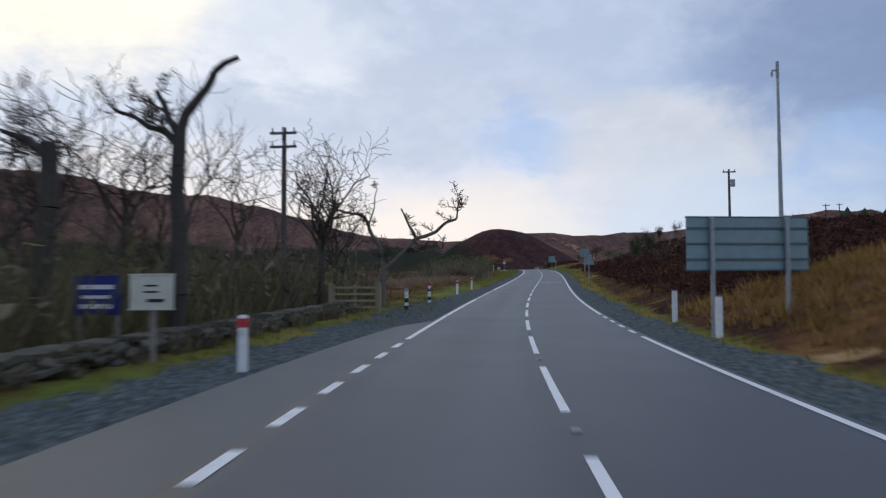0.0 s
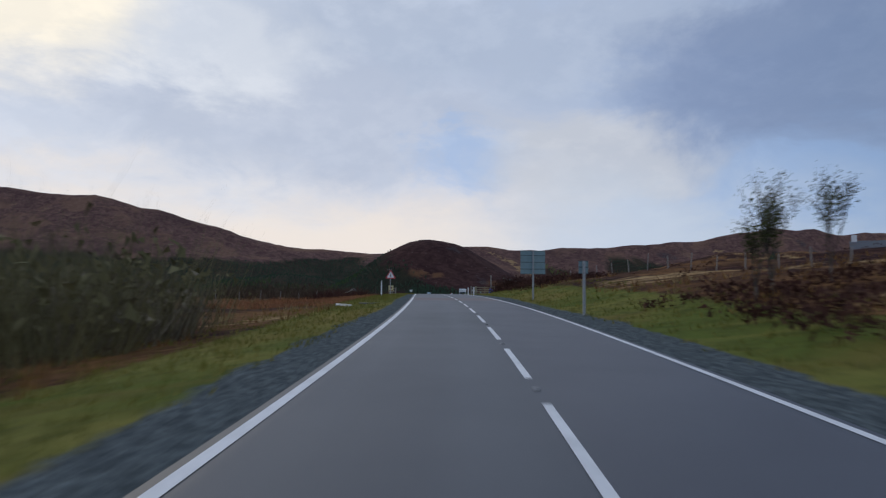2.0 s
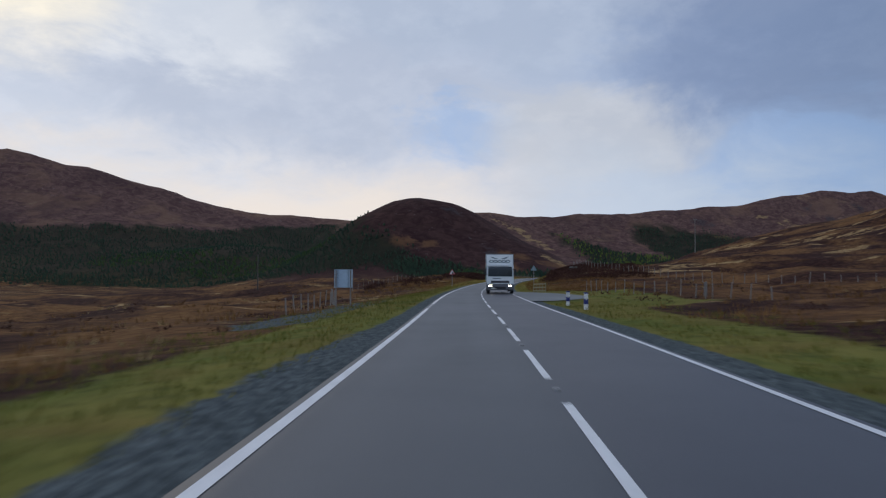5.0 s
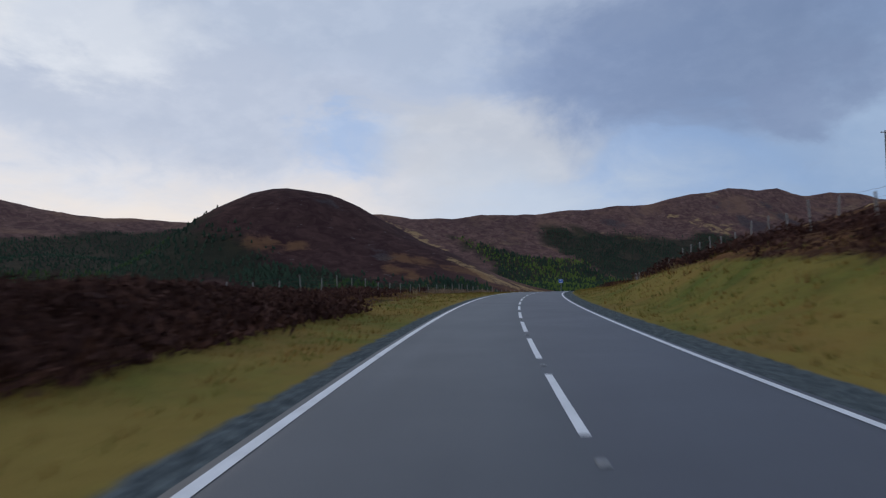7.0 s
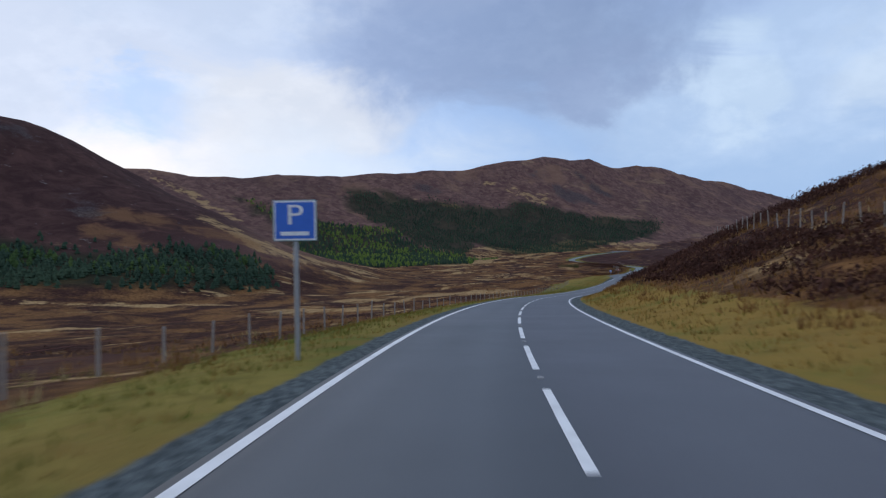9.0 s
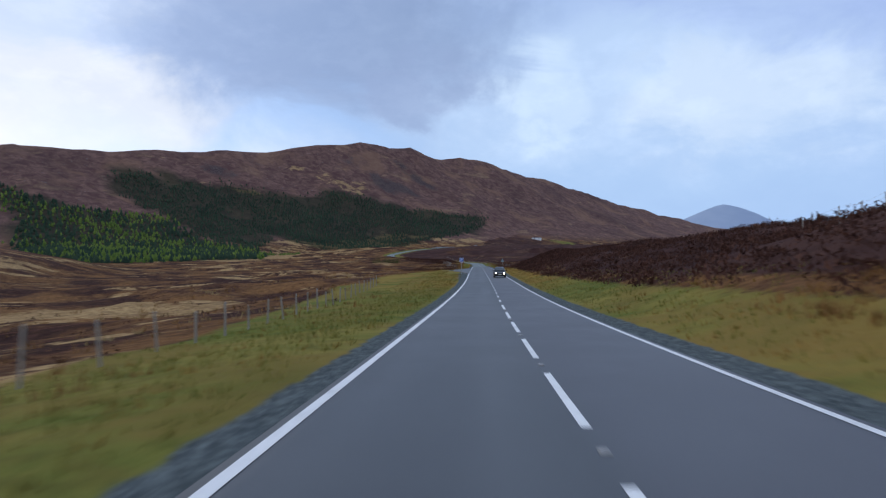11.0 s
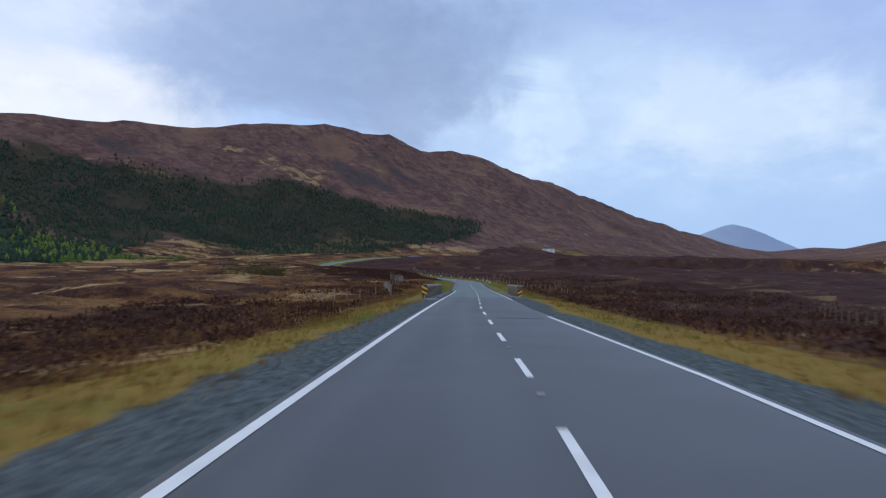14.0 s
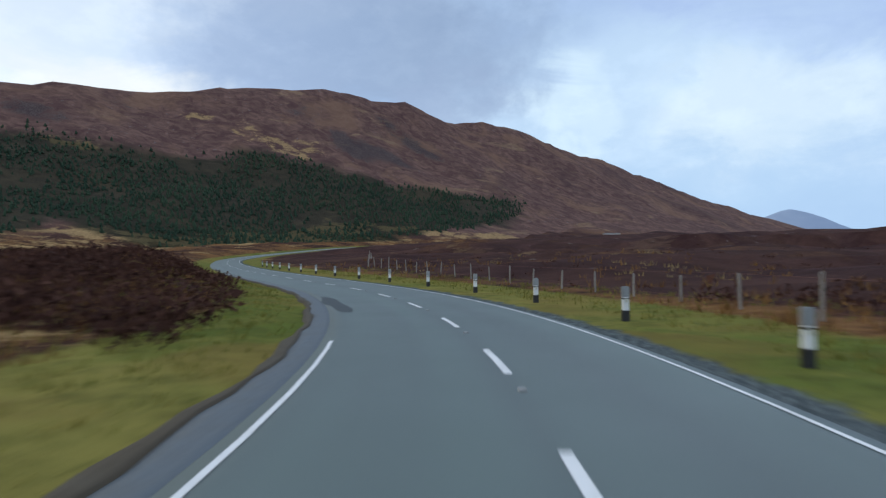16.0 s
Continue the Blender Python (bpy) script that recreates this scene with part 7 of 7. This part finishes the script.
# ---- vehicles ----
def wheel(parent, x, y, r, w, steel):
    """A wheel whose hub stands at x, y."""
    bm = rods(((x - w / 2, y, r), (x + w / 2, y, r), r, r, 28))
    t = part("wheel", bm, RUBBER, parent)
    side = -1 if x < 0 else 1
    part("rim", rods(((x + side * (w / 2 - 0.03), y, r), (x + side * (w / 2 + 0.012), y, r), r * 0.6, r * 0.55, 20)), steel, t)
    part("hub", rods(((x + side * w / 2, y, r), (x + side * (w / 2 + 0.05), y, r), r * 0.2, r * 0.16, 12)), steel, t)


def make_lorry(s, d):
    ob = thing("lorry", "white box lorry with lit headlamps and green side panels", "lorry", spot(s, d, z=float(road_at(s)[2])))
    # the front faces -y; the cab stands from y 0 to 1.9
    cab = bmesh.new()
    outline = [(-1.18, 0.62), (1.18, 0.62), (1.2, 1.3), (1.19, 2.52), (1.12, 2.70), (-1.12, 2.70), (-1.19, 2.52), (-1.2, 1.3)]
    prism(cab, outline, 0.0, 1.85)
    for v in cab.verts:
        if v.co.y < 0.1:
            v.co.y += 0.10 * max(0, v.co.z - 1.5)
    bmesh.ops.bevel(cab, geom=[e for e in cab.edges if e.calc_length() > 0.3], offset=0.05, segments=2, affect="EDGES")
    part("cab", cab, LORRY_WHITE, ob)
    part("windscreen", slab([(-1.08, 1.56), (1.08, 1.56), (1.05, 2.42), (-1.05, 2.42)], -0.01, 0.08), GLASS, ob)
    part("sun_visor", boxes(((0, 0.02, 2.56), (2.1, 0.14, 0.14), 0.03)), LORRY_WHITE, ob)
    for x in (-0.5, 0.3):
        part("wiper", rods(((x, -0.03, 1.58), (x + 0.4, -0.03, 1.95), 0.012, 0.012, 6)), BLACK, ob)
    part("grille", boxes(((0, -0.015, 1.08), (1.62, 0.05, 0.20), 0.02)), BLACK, ob)
    for z in (1.03, 1.08, 1.13):
        part("grille_bar", boxes(((0, -0.045, z), (1.5, 0.014, 0.02), 0)), GREY_PLASTIC, ob)
    part("badge", boxes(((-0.3, -0.02, 1.38), (0.7, 0.02, 0.06), 0)), SIGN_RIB, ob, "grey bar of a maker's mark")
    part("bumper", boxes(((0, 0.12, 0.62), (2.42, 0.42, 0.56), 0.08)), GREY_PLASTIC, ob)
    part("air_intake", boxes(((0, -0.10, 0.55), (1.0, 0.03, 0.2), 0.02)), BLACK, ob)
    part("step_panel", boxes(((-1.19, 0.7, 0.6), (0.06, 1.0, 0.5), 0.02)), GREY_PLASTIC, ob)
    for x in (-0.88, 0.88):
        h = part("headlamp", boxes(((x, -0.09, 0.73), (0.42, 0.05, 0.22), 0.05)), STEEL, ob)
        part("bulb", boxes(((x, -0.115, 0.73), (0.26, 0.02, 0.11), 0.008)), LAMP, h, "lit headlamp")
        m = part("mirror", boxes(((x * 1.52, -0.05, 1.95), (0.16, 0.12, 0.55), 0.04)), BLACK, ob)
        for z in (1.7, 2.2):
            part("mirror_arm", rods(((x * 1.3, 0.1, z), (x * 1.5, 0.0, z), 0.02, 0.02, 6)), BLACK, m)
        part("side_window", boxes(((x * 1.352, 0.95, 2.0), (0.04, 0.8, 0.6), 0.02)), GLASS, ob)
    part("number_plate", boxes(((-0.55, -0.105, 0.50), (0.52, 0.02, 0.12), 0.004)), CREAM, ob, "pale number plate with no writing")
    # the box body
    part("body", boxes(((0, 5.4, 2.28), (2.5, 6.9, 2.62), 0.03)), LORRY_WHITE, ob)
    for c, size in (((0, 1.93, 3.57), (2.52, 0.06, 0.06)), ((-1.24, 1.93, 2.25), (0.06, 0.06, 2.56)), ((1.24, 1.93, 2.25), (0.06, 0.06, 2.56))):
        part("body_edge", boxes((c, size, 0.01)), STEEL, ob)
    for k in range(5):
        x = -0.76 + 0.38 * k
        bm = bmesh.new()
        ring = [(math.cos(i * math.pi / 8), math.sin(i * math.pi / 8)) for i in range(16)]
        for i in range(16):
            (a, b), (c, e) = ring[i], ring[(i + 1) % 16]
            prism(bm, [(x + a * 0.21, 2.93 + b * 0.13), (x + c * 0.21, 2.93 + e * 0.13), (x + c * 0.14, 2.93 + e * 0.07), (x + a * 0.14, 2.93 + b * 0.07)], 1.905, 1.93)
        part("emblem", bm, SIGN_RIB, ob, "dull green oval emblem shape")
    part("emblem", slab([(-0.85, 3.38), (-0.2, 3.18), (-0.15, 3.12), (-0.6, 3.2)], 1.90, 1.93), SIGN_RIB, ob, "slanted emblem shape")
    part("emblem", slab([(0.85, 3.38), (0.2, 3.18), (0.15, 3.12), (0.6, 3.2)], 1.90, 1.93), SIGN_RIB, ob, "slanted emblem shape")
    for x in (-1.26, 1.26):
        part("side_panel", boxes(((x, 5.6, 1.85), (0.02, 4.6, 1.35), 0)), GREEN, ob, "green livery panel")
        part("side_stripe", boxes(((x * 1.004, 5.4, 2.75), (0.02, 3.4, 0.22), 0)), RED, ob, "red livery stripe")
        for z in (0.45, 0.72):
            part("side_guard", boxes(((x * 0.96, 4.6, z), (0.05, 2.6, 0.10), 0.01)), STEEL, ob)
    part("chassis", boxes(((0, 4.8, 0.78), (0.9, 7.6, 0.25), 0.02)), BLACK, ob)
    part("fuel_tank", boxes(((0.9, 3.2, 0.65), (0.55, 1.1, 0.5), 0.12)), STEEL, ob)
    for y in (0.95, 6.6):
        for x in (-1.05, 1.05):
            wheel(ob, x, y, 0.44, 0.28, STEEL)
    for x in (-1.08, 1.08):
        part("mudguard", boxes(((x, 6.6, 0.95), (0.34, 1.2, 0.06), 0.02)), BLACK, ob)


make_lorry(390.3, 2.75)


def loft(bm, sections):
    """Skin over closed outlines of equal corner count."""
    rings = [[bm.verts.new(p) for p in ring] for ring in sections]
    for a, b in zip(rings, rings[1:]):
        n = len(a)
        for i in range(n):
            bm.faces.new((a[i], a[(i + 1) % n], b[(i + 1) % n], b[i]))
    bm.faces.new(rings[0][::-1])
    bm.faces.new(rings[-1])
    bmesh.ops.recalc_face_normals(bm, faces=bm.faces)


def car_ring(y, w, z0, z1, tuck):
    return [(-w, y, z0), (w, y, z0), (w * 1.02, y, (z0 + z1) / 2), (w * tuck, y, z1), (-w * tuck, y, z1), (-w * 1.02, y, (z0 + z1) / 2)]


def make_car(s, d):
    ob = thing("car", "dark brown hatchback with lit headlamps", "car", spot(s, d, z=float(road_at(s)[2])))
    paint = plain("dark_car_paint", (0.022, 0.020, 0.022), 0.22, 0.3, grain=3, dirt=0.15)
    bm = bmesh.new()
    loft(bm, [car_ring(0.0, 0.72, 0.28, 0.62, 0.92), car_ring(0.12, 0.82, 0.22, 0.72, 0.93), car_ring(0.55, 0.86, 0.2, 0.82, 0.94), car_ring(1.25, 0.87, 0.2, 0.93, 0.94), car_ring(3.2, 0.87, 0.2, 0.97, 0.93), car_ring(3.85, 0.84, 0.22, 0.95, 0.92), car_ring(4.05, 0.78, 0.3, 0.85, 0.92)])
    bmesh.ops.bevel(bm, geom=bm.edges[:], offset=0.03, segments=2, affect="EDGES")
    part("body", bm, paint, ob)
    bm = bmesh.new()
    loft(bm, [car_ring(1.2, 0.78, 0.9, 0.94, 0.95), car_ring(1.85, 0.74, 0.9, 1.40, 0.80), car_ring(2.2, 0.73, 0.9, 1.46, 0.79), car_ring(3.1, 0.73, 0.9, 1.45, 0.80), car_ring(3.85, 0.76, 0.9, 1.0, 0.9)])
    bmesh.ops.bevel(bm, geom=bm.edges[:], offset=0.02, segments=2, affect="EDGES")
    part("cabin", bm, paint, ob)
    bm = bmesh.new()
    q = [bm.verts.new(p) for p in ((-0.70, 1.22, 0.97), (0.70, 1.22, 0.97), (0.58, 1.78, 1.37), (-0.58, 1.78, 1.37))]
    bm.faces.new(q)
    ext = bmesh.ops.extrude_face_region(bm, geom=bm.faces[:])
    bmesh.ops.translate(bm, vec=(0, -0.03, 0.03), verts=[v for v in ext["geom"] if isinstance(v, bmesh.types.BMVert)])
    part("windscreen", bm, GLASS, ob)
    for x in (-1, 1):
        part("side_window", boxes(((x * 0.70, 2.4, 1.18), (0.06, 1.5, 0.34), 0.03)), GLASS, ob)
        h = part("headlamp", boxes(((x * 0.60, 0.10, 0.64), (0.36, 0.2, 0.15), 0.05)), STEEL, ob)
        part("bulb", rods(((x * 0.60, 0.0, 0.64), (x * 0.60, -0.02, 0.64), 0.075, 0.075, 16)), LAMP, h, "lit headlamp")
        part("door_mirror", boxes(((x * 0.95, 1.55, 1.0), (0.2, 0.1, 0.14), 0.04)), paint, ob)
        part("fog_lamp", rods(((x * 0.58, 0.03, 0.36), (x * 0.58, 0.0, 0.36), 0.06, 0.06, 12)), STEEL, ob)
    part("grille", boxes(((0, 0.0, 0.60), (0.62, 0.05, 0.12), 0.02)), BLACK, ob)
    part("air_intake", boxes(((0, 0.03, 0.34), (0.8, 0.06, 0.14), 0.02)), BLACK, ob)
    part("number_plate", boxes(((0, -0.03, 0.46), (0.52, 0.02, 0.11), 0.004)), CREAM, ob, "pale number plate with no writing")
    for y in (0.75, 3.25):
        for x in (-0.78, 0.78):
            wheel(ob, x, y, 0.31, 0.2, STEEL)


make_car(820.8, 2.75)


def make_van(s, d, turn):
    ob = thing("van", "white panel van parked by the croft", "van", spot(s, d, turn))
    bm = bmesh.new()
    loft(bm, [car_ring(0, 0.9, 0.4, 1.0, 0.95), car_ring(0.7, 0.96, 0.35, 1.25, 0.95), car_ring(1.5, 0.97, 0.35, 2.15, 0.88), car_ring(5.0, 0.97, 0.35, 2.2, 0.9)])
    bmesh.ops.bevel(bm, geom=bm.edges[:], offset=0.05, segments=2, affect="EDGES")
    part("body", bm, WHITE, ob)
    for x in (-0.95, 0.95):
        part("side_window", boxes(((x, 1.6, 1.65), (0.05, 0.8, 0.5), 0.03)), GLASS, ob)
    for y in (0.9, 4.0):
        for x in (-0.85, 0.85):
            wheel(ob, x, y, 0.34, 0.22, STEEL)


make_van(296.0, 37.0, 80)


def house(x, y, wide, deep, eaves, ridge, turn, label, windows, stacks=True):
    z = float(terrain(np.array([x]), np.array([y]))[0][0])
    ob = thing("house", label, "house", pose(x * M, y * M, z * M, 0, 0, turn), "houses")
    part("wall", slab([(-wide / 2, -1.5), (wide / 2, -1.5), (wide / 2, eaves), (-wide / 2, eaves)], -deep / 2, deep / 2), HARLING, ob)
    bm = bmesh.new()
    prism(bm, [(-deep / 2 - 0.3, eaves), (deep / 2 + 0.3, eaves), (0, ridge)], -wide / 2 - 0.2, wide / 2 + 0.2)
    bmesh.ops.rotate(bm, cent=(0, 0, 0), matrix=Euler((0, 0, radians(90))).to_matrix(), verts=bm.verts)
    roof = part("roof", bm, SLATE, ob, "dark slate roof")
    for q in (-1, 1) if stacks else ():
        part("chimney", boxes(((q * (wide / 2 - 0.4), 0, ridge + 0.2), (0.7, 0.7, 1.3), 0.03)), HARLING, roof)
    for k in range(windows):
        wx = (k + 0.5 - windows / 2) * wide / windows
        w = part("window", boxes(((wx, -deep / 2 - 0.02, eaves * 0.6), (0.9, 0.08, 1.1), 0.02)), WHITE, ob)
        part("pane", boxes(((wx, -deep / 2 - 0.05, eaves * 0.6), (0.74, 0.06, 0.94), 0)), GLASS, w)


house(769, 1273, 11, 6, 2.6, 3.1, -35, "small white cottage far off below the hill", 2, False)
house(72, 226, 9, 6, 2.5, 4.2, -30, "white cottage with slate roof among firs", 3)


def boulder(s, d, size, seed, label):
    bm = rock_mesh(seed, size)
    bmesh.ops.scale(bm, vec=(M, M, M), verts=bm.verts)
    me = bpy.data.meshes.new("boulder")
    bm.to_mesh(me)
    bm.free()
    me.materials.append(STONE)
    ob = tagged(new("boulder", me), label, "boulder", "boulders")
    ob.matrix_basis = spot(s, d, seed * 37, size[2] * 0.25)


boulder(474, 14.0, (1.5, 1.0, 0.8), 1, "pale grey boulder on the heather bank")
boulder(610, 11.5, (0.8, 0.6, 0.5), 2, "grey boulder on the bank")
boulder(905, -16, (0.7, 0.6, 0.4), 3, "grey boulder on the moor")
boulder(150, -12, (1.2, 0.4, 0.25), 5, "pale stone slab in the grass")


def ruin(s, d):
    """A fallen gable with a pale beam leaning on it."""
    ob = thing("ruin", "tumbled grey stone gable with a pale fallen beam", "ruin", spot(s, d, 10))
    part("gable", slab([(-1.6, -0.5), (1.7, -0.5), (1.5, 0.6), (0.6, 1.35), (0.1, 1.8), (-0.5, 1.2), (-1.2, 0.7)], -0.25, 0.25), STONE, ob)
    part("beam", rods(((-2.6, -0.5, 0.45), (0.1, -0.3, 1.65), 0.09, 0.07, 6)), CREAM, ob, "pale fallen roof beam")
    for k, (x, y, r) in enumerate(((-1.9, -0.6, 0.5), (-0.9, -0.8, 0.4), (0.4, -0.7, 0.55), (1.3, -0.6, 0.45), (2.1, -0.2, 0.5))):
        bm = rock_mesh(60 + k, (r, r * 0.8, r * 0.7))
        bmesh.ops.translate(bm, vec=(x, y, r * 0.25), verts=bm.verts)
        part("fallen_stone", bm, STONE, ob)


ruin(250, -14.5)


def croft_wall(s, d):
    """What stands of a stone byre: one wall with a stepped broken top."""
    ob = thing("ruin", "roofless dark stone byre wall with a broken top", "ruin", spot(s, d, -8))
    rng = random.Random(31)
    part("core", slab([(-2.6, -0.5), (3.2, -0.5), (3.0, 0.9), (1.6, 1.2), (0.6, 1.7), (-0.4, 2.1), (-2.4, 2.5)], -0.2, 0.2), MORTAR, ob)
    for row in range(10):
        z = 0.13 + 0.27 * row
        x = -2.6 + rng.uniform(0, 0.2)
        while x < 3.1:
            w = rng.uniform(0.3, 0.62)
            top = float(np.interp(x, [-2.6, -2.4, -0.4, 0.6, 1.6, 3.2], [2.6, 2.6, 2.2, 1.8, 1.25, 0.9]))
            if z < top:
                k = rng.randrange(5)
                st = new("stone", shared(f"byre_stone_{k}", lambda: rock_mesh(90 + k, (0.46, 0.22, 0.25), 0.12, 0.9), STONE))
                st.parent = ob
                st.matrix_basis = pose((x + w / 2) * M, (-0.2 + rng.uniform(-0.04, 0.04)) * M, z * M, 0, rng.uniform(-4, 4), rng.uniform(-4, 4)) @ Matrix.Diagonal((w / 0.46, 1, rng.uniform(0.9, 1.08), 1))
            x += w + 0.02
    part("lintel", boxes(((0.3, -0.3, 1.2), (1.3, 0.3, 0.16), 0.03)), STONE, ob)


croft_wall(250, 15)


def verge_rail():
    ob = thing("timber_rail", "long white-painted timber rail lying in the verge grass", "rail", spot(165.6, -5.85, 17))
    part("rail", boxes(((0, 0, 0.07), (0.15, 4.6, 0.12), 0.02)), WHITE, ob)
    for y in (-2.2, 0.0, 2.2):
        part("block", boxes(((0, y, -0.03), (0.20, 0.2, 0.14), 0.02)), CONCRETE, ob)


verge_rail()
boulder(164.8, -4.3, (1.1, 0.6, 0.08), 6, "flat pale stone slab in the verge grass")
